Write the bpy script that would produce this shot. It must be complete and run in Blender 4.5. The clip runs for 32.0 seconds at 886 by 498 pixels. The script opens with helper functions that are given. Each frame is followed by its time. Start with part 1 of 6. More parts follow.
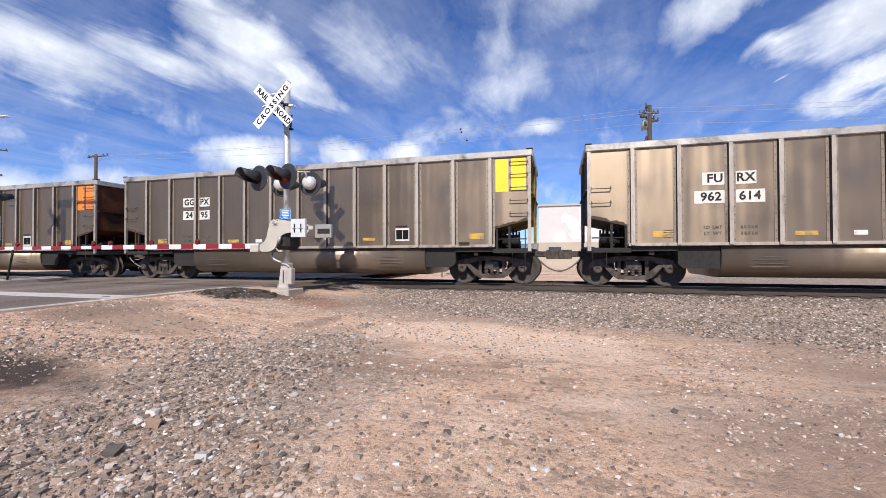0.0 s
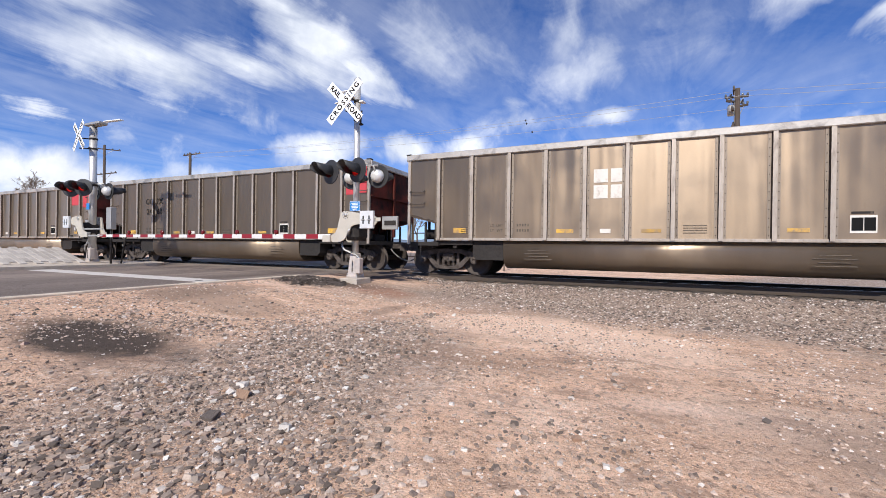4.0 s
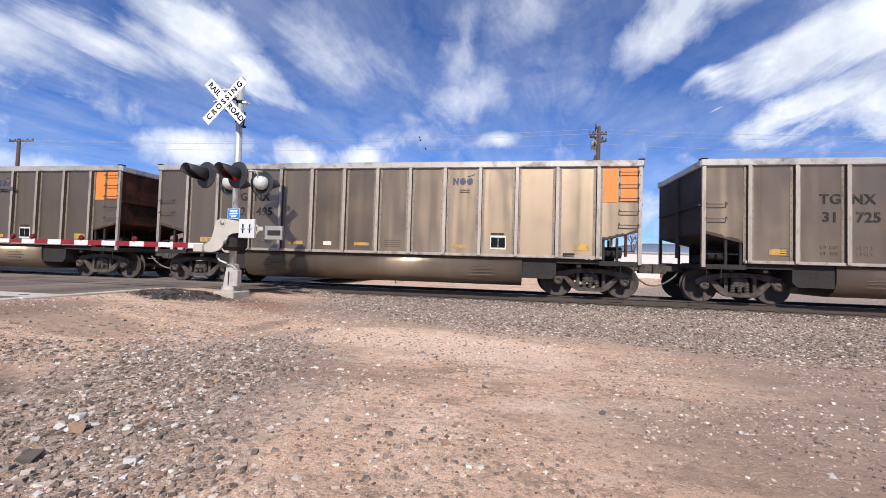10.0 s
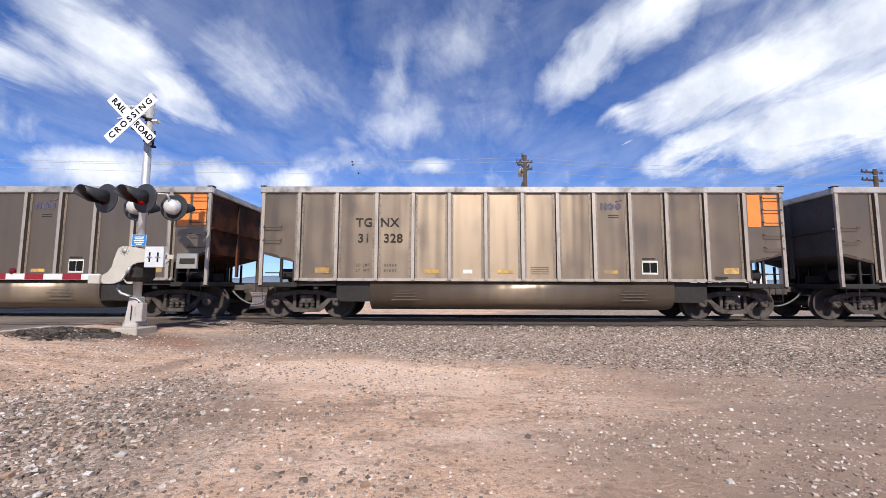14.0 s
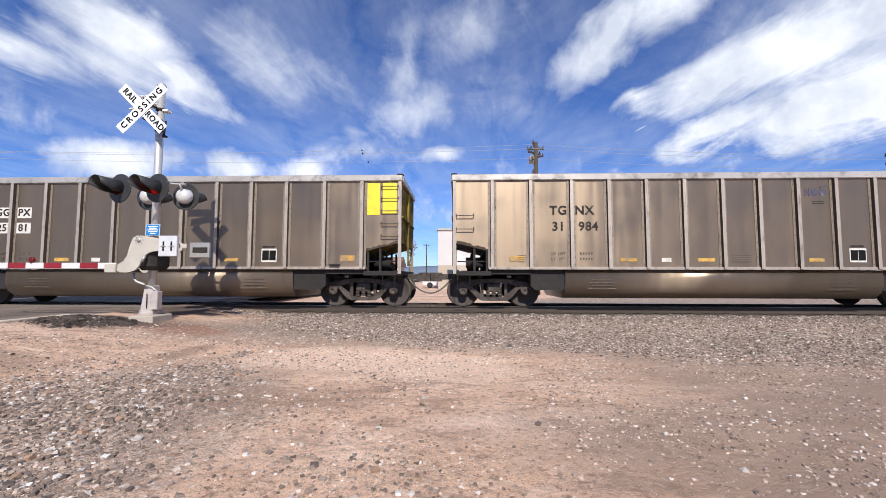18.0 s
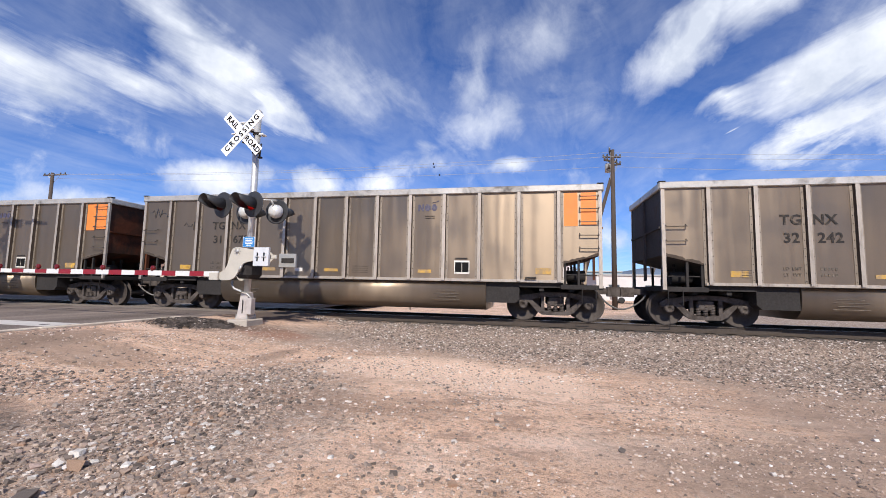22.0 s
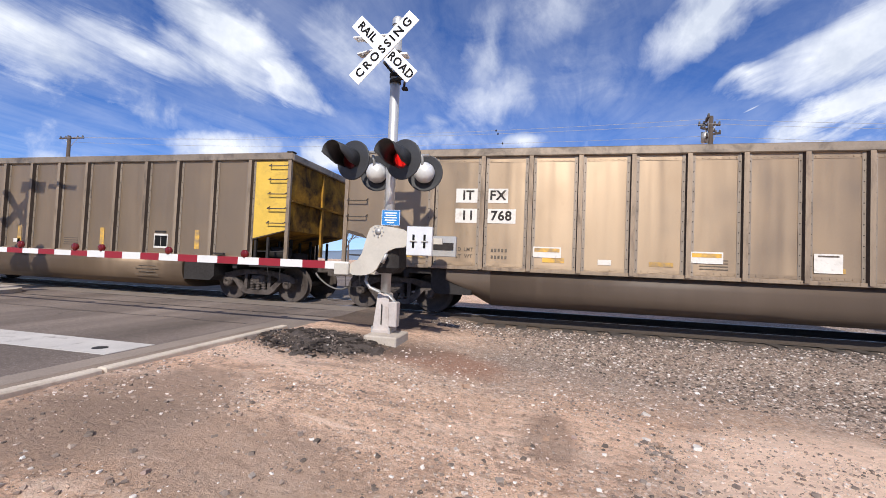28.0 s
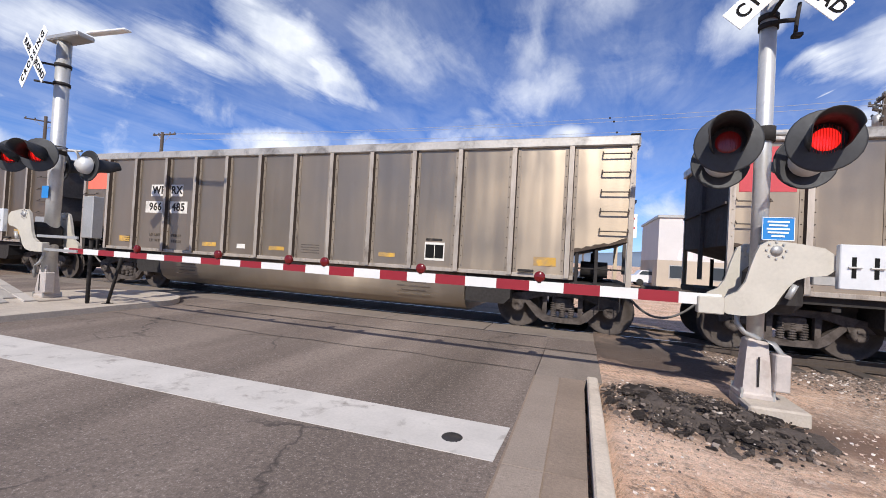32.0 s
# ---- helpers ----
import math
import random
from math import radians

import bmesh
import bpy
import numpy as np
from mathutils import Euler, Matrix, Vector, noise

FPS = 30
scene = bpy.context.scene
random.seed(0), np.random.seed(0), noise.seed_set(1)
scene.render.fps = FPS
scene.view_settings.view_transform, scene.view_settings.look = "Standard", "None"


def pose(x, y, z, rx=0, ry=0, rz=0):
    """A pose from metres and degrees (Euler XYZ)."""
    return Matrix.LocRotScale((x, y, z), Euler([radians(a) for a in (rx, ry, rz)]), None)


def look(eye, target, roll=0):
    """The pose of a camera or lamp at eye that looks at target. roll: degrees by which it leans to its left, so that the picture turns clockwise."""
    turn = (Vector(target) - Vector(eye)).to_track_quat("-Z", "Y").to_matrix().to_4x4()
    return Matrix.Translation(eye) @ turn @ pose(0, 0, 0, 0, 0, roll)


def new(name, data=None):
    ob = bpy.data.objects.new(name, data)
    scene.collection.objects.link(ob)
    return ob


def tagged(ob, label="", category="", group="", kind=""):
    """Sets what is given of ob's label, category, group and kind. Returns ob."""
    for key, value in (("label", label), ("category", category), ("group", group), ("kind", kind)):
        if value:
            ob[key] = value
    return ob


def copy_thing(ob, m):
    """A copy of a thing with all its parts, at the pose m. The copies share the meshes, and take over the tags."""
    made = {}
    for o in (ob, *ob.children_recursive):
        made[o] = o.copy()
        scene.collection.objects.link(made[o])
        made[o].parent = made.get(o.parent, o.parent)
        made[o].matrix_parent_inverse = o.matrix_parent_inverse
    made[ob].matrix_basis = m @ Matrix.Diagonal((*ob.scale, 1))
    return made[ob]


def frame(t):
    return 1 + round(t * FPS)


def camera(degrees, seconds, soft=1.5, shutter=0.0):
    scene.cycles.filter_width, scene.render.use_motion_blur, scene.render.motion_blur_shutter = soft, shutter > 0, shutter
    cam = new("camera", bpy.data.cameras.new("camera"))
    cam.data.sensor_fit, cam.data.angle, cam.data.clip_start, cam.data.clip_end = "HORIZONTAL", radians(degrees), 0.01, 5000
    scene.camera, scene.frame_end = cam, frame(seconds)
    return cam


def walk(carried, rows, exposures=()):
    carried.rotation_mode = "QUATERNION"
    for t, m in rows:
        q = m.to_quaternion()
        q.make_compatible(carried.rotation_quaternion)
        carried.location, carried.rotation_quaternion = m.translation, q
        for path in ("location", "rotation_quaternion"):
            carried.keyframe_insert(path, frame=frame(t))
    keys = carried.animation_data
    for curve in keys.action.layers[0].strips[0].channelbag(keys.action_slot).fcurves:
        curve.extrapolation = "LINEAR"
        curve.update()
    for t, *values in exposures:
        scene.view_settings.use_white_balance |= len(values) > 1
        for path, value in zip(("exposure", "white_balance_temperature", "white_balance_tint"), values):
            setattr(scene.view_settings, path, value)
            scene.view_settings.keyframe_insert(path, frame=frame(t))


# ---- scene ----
cam = camera(94.0, 32.0, soft=0.9)
PATH = [
    (0, (0.116, -13.142, 0.881), (-0.421, -11.215, 0.906), -0.2),
    (0.5, (0.074, -13.095, 0.848), (-0.497, -11.179, 0.864), -0.1),
    (1, (0.073, -13.089, 0.827), (-0.526, -11.181, 0.834), 0.2),
    (1.5, (0.085, -13.12, 0.84), (-0.537, -11.219, 0.841), 0.4),
    (2, (0.083, -13.135, 0.841), (-0.575, -11.246, 0.847), 0.7),
    (2.5, (0.068, -13.118, 0.83), (-0.646, -11.249, 0.834), 0.9),
    (3, (0.069, -13.148, 0.844), (-0.707, -11.305, 0.839), 0.7),
    (3.5, (0.056, -13.164, 0.847), (-0.762, -11.339, 0.833), 0.7),
    (5.5, (0.107, -13.155, 0.883), (-0.633, -11.297, 0.922), 1.2),
    (6, (0.13, -13.161, 0.887), (-0.559, -11.284, 0.933), 1.2),
    (6.5, (0.134, -13.144, 0.878), (-0.509, -11.251, 0.924), 1.4),
    (7, (0.145, -13.157, 0.884), (-0.479, -11.258, 0.928), 1.5),
    (7.5, (0.145, -13.153, 0.88), (-0.474, -11.252, 0.924), 1.6),
    (8, (0.14, -13.168, 0.887), (-0.472, -11.264, 0.929), 1.8),
    (8.5, (0.142, -13.175, 0.888), (-0.439, -11.262, 0.932), 1.9),
    (9, (0.174, -13.19, 0.893), (-0.343, -11.258, 0.941), 1.8),
    (9.5, (0.191, -13.217, 0.887), (-0.237, -11.264, 0.941), 1.9),
    (10, (0.196, -13.241, 0.879), (-0.132, -11.269, 0.942), 1.7),
    (10.5, (0.212, -13.244, 0.878), (-0.008, -11.258, 0.955), 1.4),
    (11, (0.229, -13.252, 0.891), (0.101, -11.259, 0.983), 1.1),
    (11.5, (0.251, -13.255, 0.889), (0.202, -11.259, 1.006), 0.8),
    (12, (0.251, -13.23, 0.904), (0.25, -11.235, 1.047), 0.5),
    (12.5, (0.272, -13.204, 0.9), (0.288, -11.211, 1.068), 0.4),
    (13, (0.272, -13.195, 0.902), (0.283, -11.203, 1.085), 0.3),
    (13.5, (0.29, -13.184, 0.903), (0.283, -11.193, 1.09), 0.2),
    (14, (0.304, -13.169, 0.902), (0.281, -11.178, 1.087), 0.2),
    (14.5, (0.3, -13.161, 0.898), (0.267, -11.17, 1.079), 0.2),
    (16.5, (0.3, -13.148, 0.896), (0.283, -11.155, 1.059), 0.5),
    (17, (0.313, -13.14, 0.894), (0.284, -11.145, 1.043), 0.4),
    (17.5, (0.314, -13.14, 0.892), (0.264, -11.146, 1.028), 0.3),
    (18, (0.313, -13.134, 0.888), (0.24, -11.14, 1.019), 0.1),
    (18.5, (0.309, -13.132, 0.887), (0.219, -11.139, 1.025), -0.2),
    (19, (0.305, -13.124, 0.892), (0.207, -11.133, 1.047), -0.3),
    (19.5, (0.312, -13.13, 0.897), (0.191, -11.142, 1.076), -0.2),
    (20, (0.305, -13.131, 0.904), (0.146, -11.147, 1.1), 0.1),
    (20.5, (0.299, -13.15, 0.904), (0.08, -11.172, 1.107), 0.4),
    (21, (0.28, -13.15, 0.908), (-0.01, -11.181, 1.103), 0.8),
    (21.5, (0.263, -13.155, 0.907), (-0.083, -11.194, 1.096), 1.0),
    (22, (0.256, -13.157, 0.912), (-0.148, -11.207, 1.093), 1.2),
    (22.5, (0.255, -13.138, 0.905), (-0.216, -11.202, 1.077), 1.4),
    (23, (0.248, -13.098, 0.894), (-0.288, -11.177, 1.043), 1.6),
    (23.5, (0.166, -13.016, 0.892), (-0.424, -11.108, 0.997), 1.7),
    (24, (-0.105, -12.816, 0.908), (-0.709, -10.91, 0.965), 1.5),
    (24.5, (-0.407, -12.561, 0.897), (-0.972, -10.642, 0.912), 1.4),
    (26.5, (-2.48, -11.03, 0.977), (-2.943, -9.087, 1.075), 1.3),
    (27, (-2.964, -11.002, 1.09), (-3.432, -9.06, 1.181), 1.6),
    (27.5, (-3.504, -10.775, 1.153), (-3.959, -8.829, 1.23), 1.9),
    (28, (-4.055, -10.629, 1.199), (-4.492, -8.679, 1.266), 2.4),
    (28.5, (-4.629, -10.488, 1.228), (-5.062, -8.536, 1.285), 2.6),
    (29, (-5.194, -10.395, 1.273), (-5.627, -8.443, 1.33), 2.4),
    (29.5, (-5.71, -10.275, 1.34), (-6.144, -8.324, 1.403), 2.3),
    (30, (-6.237, -10.104, 1.417), (-6.688, -8.157, 1.489), 2.2),
    (30.5, (-6.758, -10.005, 1.401), (-7.236, -8.064, 1.475), 2.5),
    (31, (-7.245, -9.933, 1.42), (-7.773, -8.004, 1.478), 3.1),
    (31.5, (-7.814, -9.764, 1.402), (-8.406, -7.854, 1.44), 3.4),
    (32, (-8.288, -9.708, 1.405), (-8.918, -7.81, 1.434), 3.2),
]
walk(cam, [(t, look(e, g, r)) for t, e, g, r in PATH])

# ---- light and sky ----
SUN_DIR = Vector((-0.12, 1.0, -0.83)).normalized()
sun = new("sun", bpy.data.lights.new("sun", "SUN"))
sun.data.energy, sun.data.angle, sun.data.color = 5.0, radians(0.6), (1.0, 0.948, 0.872)
sun.matrix_world = look((0, 0, 60), Vector((0, 0, 60)) + SUN_DIR)


class Nodes:
    """Short hand for node trees."""

    def __init__(self, tree):
        self.t = tree
        tree.nodes.clear()

    def n(self, kind, **kw):
        node = self.t.nodes.new(kind)
        for k, v in kw.items():
            if k.startswith("i_"):
                node.inputs[k[2:].replace("_", " ")].default_value = v
        if "operation" in kw:
            node.operation = kw["operation"]
        if "use_clamp" in kw:
            node.use_clamp = kw["use_clamp"]
        if "data_type" in kw:
            node.data_type = kw["data_type"]
        if "vector_type" in kw:
            node.vector_type = kw["vector_type"]
        if "gradient_type" in kw:
            node.gradient_type = kw["gradient_type"]
        if "feature" in kw:
            node.feature = kw["feature"]
        if "sky_type" in kw:
            node.sky_type, node.sun_disc = kw["sky_type"], kw["sun_disc"]
        return node

    def put(self, a, b):
        self.t.links.new(a, b)

    def math(self, op, a, b=0.0, clamp=False):
        m = self.n("ShaderNodeMath", operation=op, use_clamp=clamp)
        for i, v in enumerate((a, b)):
            if isinstance(v, (int, float)):
                m.inputs[i].default_value = v
            else:
                self.put(v, m.inputs[i])
        return m.outputs[0]

    def mix(self, fac, a, b):
        m = self.n("ShaderNodeMix", data_type="RGBA")
        for sock, v in ((m.inputs[0], fac), (m.inputs[6], a), (m.inputs[7], b)):
            if isinstance(v, (int, float)):
                sock.default_value = v
            elif isinstance(v, tuple):
                sock.default_value = (*v, 1)
            else:
                self.put(v, sock)
        return m.outputs[2]

    def ramp(self, fac, stops):
        r = self.n("ShaderNodeValToRGB")
        while len(r.color_ramp.elements) < len(stops):
            r.color_ramp.elements.new(0.5)
        for e, (p, c) in zip(r.color_ramp.elements, stops):
            e.position = p
            e.color = (c, c, c, 1) if isinstance(c, (int, float)) else (*c, 1)
        self.put(fac, r.inputs[0])
        return r.outputs[0]

    def noise(self, vec, scale, detail=4, rough=0.55, dist=0.0, out=0):
        t = self.n("ShaderNodeTexNoise", i_Scale=scale, i_Detail=detail, i_Roughness=rough, i_Distortion=dist)
        if vec is not None:
            self.put(vec, t.inputs["Vector"])
        return t.outputs[out]

    def mapped(self, vec, scale=(1, 1, 1), loc=(0, 0, 0), rot=(0, 0, 0)):
        m = self.n("ShaderNodeMapping")
        m.inputs["Scale"].default_value, m.inputs["Location"].default_value = scale, loc
        m.inputs["Rotation"].default_value = [radians(a) for a in rot]
        self.put(vec, m.inputs["Vector"])
        return m.outputs[0]


# broad cloud patches: bearing (degrees right of straight across the track), height, half length, half width, lean, weight
CLOUD_WEST = [
    (-41, 25, 11, 5.5, -22, 1.9), (-34, 21.6, 6.5, 3.4, -30, 1.8), (-61, 19.5, 14, 4, -3, 1.35), (-50, 21.8, 10, 3, -6, 1.5),
    (-46, 29, 10, 3.8, -14, 1.4), (-67, 24.5, 9, 3.6, -12, 0.9), (-56, 31, 14, 3.2, -10, 0.7), (-68.5, 13.2, 3.4, 1.7, -10, 1.1),
    (-26, 25.5, 9, 5, -38, 0.8), (-18, 25, 8, 3.5, -34, 0.6),
]
CLOUD_LOW = [
    (-41, 12.6, 7.5, 2.7, 4, 2.1), (-29.5, 13.3, 5.5, 2.4, 6, 1.8), (-21, 13.6, 6.5, 2.1, 2, 1.4), (-2.5, 16.2, 4.4, 1.5, 10, 1.6),
    (-14, 16.5, 8, 2.6, 5, 0.8), (-66, 6.4, 15, 3.8, -5, 2.2), (-51, 7, 9, 2.4, -8, 1.6), (-20, 8.5, 26, 3, 0, 1.1), (20, 7, 30, 3, 0, 0.9), (-84, 9, 14, 5, 0, 1.7),
]
CLOUD_EAST = [
    (20, 29.3, 11, 4.4, 34, 2.0), (29, 32.5, 12, 4.6, 16, 2.0), (41, 33.5, 14, 5, 8, 1.6), (24.5, 21.5, 7.5, 1.8, 9, 1.5), (37, 23, 15, 4.6, 14, 2.3),
    (49, 25, 11, 5, 8, 2.4), (32, 17, 10, 3.2, 14, 2.1), (44, 17.2, 15, 6, 6, 2.5), (53, 13, 10, 4.2, 0, 1.7), (24, 18.6, 1.6, 0.7, 30, 1.2), (42, 26, 18, 9, 14, 0.95), (46, 21, 16, 12, 6, 1.0), (68, 26, 20, 9, 10, 1.5), (66, 10, 16, 4, 0, 1.3),
]
CLOUD_REST = [
    (-7, 22, 9, 4.5, 14, 1.0), (-8, 28, 5, 9, -10, 0.75), (2, 32.5, 13, 6, 22, 0.7), (6, 24, 8, 7, -30, 0.5), (-15, 18.5, 6, 2, 10, 0.7),
    (-30, 48, 30, 8, -10, 0.9), (20, 48, 30, 8, 10, 0.9), (120, 30, 40, 10, 20, 0.9), (180, 35, 40, 12, 0, 0.9), (-130, 30, 40, 10, -20, 0.5), (0, 75, 40, 12, 30, 0.6),
]


def make_world():
    world = bpy.data.worlds.new("sky")
    scene.world = world
    world.use_nodes = True
    k = Nodes(world.node_tree)
    sky = k.n("ShaderNodeTexSky", sky_type="NISHITA", sun_disc=False)
    sky.sun_elevation = math.asin(-SUN_DIR.z)
    sky.sun_rotation = math.atan2(-SUN_DIR.x, -SUN_DIR.y)
    sky.altitude, sky.air_density, sky.dust_density, sky.ozone_density = 1500, 1.0, 0.25, 3.0
    way = k.n("ShaderNodeTexCoord").outputs["Generated"]
    xyz = k.n("ShaderNodeSeparateXYZ")
    k.put(way, xyz.inputs[0])
    x, y, z = xyz.outputs
    bearing = k.math("MULTIPLY", k.math("ARCTAN2", x, y), 180 / math.pi)
    height = k.math("MULTIPLY", k.math("ARCSINE", z), 180 / math.pi)
    flat = k.n("ShaderNodeCombineXYZ")
    k.put(bearing, flat.inputs[0]), k.put(height, flat.inputs[1])
    wob = k.noise(flat.outputs[0], 0.07, 3, 0.6, out=1)
    shift = k.n("ShaderNodeVectorMath", operation="MULTIPLY_ADD")
    k.put(wob, shift.inputs[0])
    shift.inputs[1].default_value, shift.inputs[2].default_value = (7, 4.4, 0), (-3.5, -2.2, 0)
    bent = k.n("ShaderNodeVectorMath", operation="ADD")
    k.put(flat.outputs[0], bent.inputs[0]), k.put(shift.outputs[0], bent.inputs[1])
    # a high flat layer, drawn out along the wind
    up = k.math("MAXIMUM", z, 0.03)
    lay = k.n("ShaderNodeCombineXYZ")
    k.put(k.math("DIVIDE", x, up), lay.inputs[0]), k.put(k.math("DIVIDE", y, up), lay.inputs[1])
    frayed = k.n("ShaderNodeVectorMath", operation="MULTIPLY_ADD")
    k.put(k.noise(k.mapped(lay.outputs[0], (1.9, 0.75, 1)), 1.5, 7, 0.62, 0.8, out=1), frayed.inputs[0])
    frayed.inputs[1].default_value, frayed.inputs[2].default_value = (8, 6, 0), (-4, -3, 0)
    torn = k.n("ShaderNodeVectorMath", operation="ADD")
    k.put(bent.outputs[0], torn.inputs[0]), k.put(frayed.outputs[0], torn.inputs[1])
    total = None
    for n, (b, h, a, c, lean, w) in enumerate(CLOUD_LOW + CLOUD_WEST + CLOUD_EAST + CLOUD_REST):
        m = k.n("ShaderNodeMapping", vector_type="TEXTURE")
        m.inputs["Location"].default_value = (b, h, 0)
        m.inputs["Rotation"].default_value = (0, 0, radians(lean))
        m.inputs["Scale"].default_value = (a, c, 1)
        k.put((bent if n < len(CLOUD_LOW) else torn).outputs[0], m.inputs[0])
        g = k.n("ShaderNodeTexGradient", gradient_type="SPHERICAL")
        k.put(m.outputs[0], g.inputs[0])
        v = k.math("MULTIPLY", g.outputs[1], w)
        total = v if total is None else k.math("MAXIMUM", total, v)
    wisps = k.noise(k.mapped(lay.outputs[0], (1.7, 0.48, 1), rot=(0, 0, -4)), 1.1, 9, 0.62, 0.9)
    curl = k.noise(k.mapped(flat.outputs[0], (0.7, 1.0, 1)), 0.16, 9, 0.62, 0.8)
    wisps = k.math("ADD", k.math("MULTIPLY", wisps, 0.66), k.math("MULTIPLY", curl, 0.34))
    puffs = k.noise(flat.outputs[0], 0.22, 8, 0.6, 0.3)
    soft_low = k.ramp(k.math("DIVIDE", height, 90.0), [(0.17, 1.0), (0.22, 0.15)])
    low = k.math("MULTIPLY", soft_low, 1.0)
    grain = k.math("ADD", k.math("MULTIPLY", puffs, low), k.math("MULTIPLY", wisps, k.math("SUBTRACT", 1.0, low)))
    dense = k.math("ADD", k.math("MULTIPLY", total, 0.72), k.math("MULTIPLY", k.math("SUBTRACT", grain, 0.5), 2.1))
    veil = k.ramp(dense, [(0.02, 0.0), (0.25, 0.2), (0.55, 0.56), (1.0, 1.0)])
    thin = k.math("MULTIPLY", k.ramp(wisps, [(0.38, 0.0), (0.74, 1.0)]), 0.3)
    veil = k.math("MAXIMUM", veil, thin)
    shade = k.ramp(k.noise(flat.outputs[0], 0.12, 5, 0.6), [(0.35, (0.66, 0.72, 0.85)), (0.6, (0.96, 1.0, 1.09))])
    white = k.n("ShaderNodeVectorMath", operation="SCALE")
    k.put(shade, white.inputs[0])
    white.inputs["Scale"].default_value = CLOUD_LIGHT
    deep = k.n("ShaderNodeVectorMath", operation="MULTIPLY")
    k.put(sky.outputs[0], deep.inputs[0])
    deep.inputs[1].default_value = SKY_TINT
    colour = k.mix(veil, deep.outputs[0], white.outputs[0])
    back = k.n("ShaderNodeBackground", i_Strength=SKY_STRENGTH)
    k.put(colour, back.inputs[0])
    k.put(back.outputs[0], k.n("ShaderNodeOutputWorld").inputs[0])


SKY_STRENGTH, CLOUD_LIGHT, SKY_TINT = 0.1, 10.6, (0.62, 0.86, 1.36)
make_world()


# ---- materials ----
def material(name, colour, rough=0.7, metal=0.0, grain=(0.0, 20.0), stain=(0.0, 1.5), stretch=(1, 1, 1), bump=0.0, bump_scale=40.0, vary=0.0, dirt=None, glow=0.0, spec=0.5):
    """A surface with fine grain and broad stains, at real size."""
    mat = bpy.data.materials.new(name)
    mat.use_nodes = True
    k = Nodes(mat.node_tree)
    p = k.n("ShaderNodeBsdfPrincipled", i_Roughness=rough, i_Metallic=metal)
    p.inputs["Specular IOR Level"].default_value = spec
    co = k.n("ShaderNodeTexCoord").outputs["Object"]
    rnd = k.n("ShaderNodeObjectInfo").outputs["Random"]
    off = k.n("ShaderNodeVectorMath", operation="SCALE")
    off.inputs[0].default_value = (17.3, 9.1, 5.7)
    k.put(rnd, off.inputs["Scale"])
    add = k.n("ShaderNodeVectorMath", operation="ADD")
    k.put(co, add.inputs[0]), k.put(off.outputs[0], add.inputs[1])
    vec = k.mapped(add.outputs[0], stretch)
    g = k.math("MULTIPLY", k.math("SUBTRACT", k.noise(vec, grain[1], 6, 0.6), 0.5), grain[0] * 2)
    s = k.math("MULTIPLY", k.math("SUBTRACT", k.noise(vec, stain[1], 4, 0.6), 0.5), stain[0] * 2)
    v = k.math("MULTIPLY", k.math("SUBTRACT", rnd, 0.5), vary * 2)
    f = k.math("ADD", k.math("ADD", k.math("ADD", g, s), v), 1.0)
    col = k.n("ShaderNodeVectorMath", operation="SCALE")
    col.inputs[0].default_value = colour
    k.put(f, col.inputs["Scale"])
    out = col.outputs[0]
    if dirt:
        d = k.ramp(k.noise(vec, dirt[2], 6, 0.65, 0.4), [(dirt[3], 0.0), (dirt[3] + 0.22, 1.0)])
        out = k.mix(k.math("MULTIPLY", d, dirt[1]), out, dirt[0])
    k.put(out, p.inputs["Base Color"])
    k.put(k.math("ADD", k.math("MULTIPLY", g, -0.6), rough, True), p.inputs["Roughness"])
    if bump:
        b = k.n("ShaderNodeBump", i_Strength=bump, i_Distance=0.02)
        k.put(k.noise(vec, bump_scale, 5, 0.6), b.inputs["Height"])
        k.put(b.outputs[0], p.inputs["Normal"])
    if glow:
        p.inputs["Emission Color"].default_value = (*colour, 1)
        p.inputs["Emission Strength"].default_value = glow
    k.put(p.outputs[0], k.n("ShaderNodeOutputMaterial").inputs[0])
    return mat


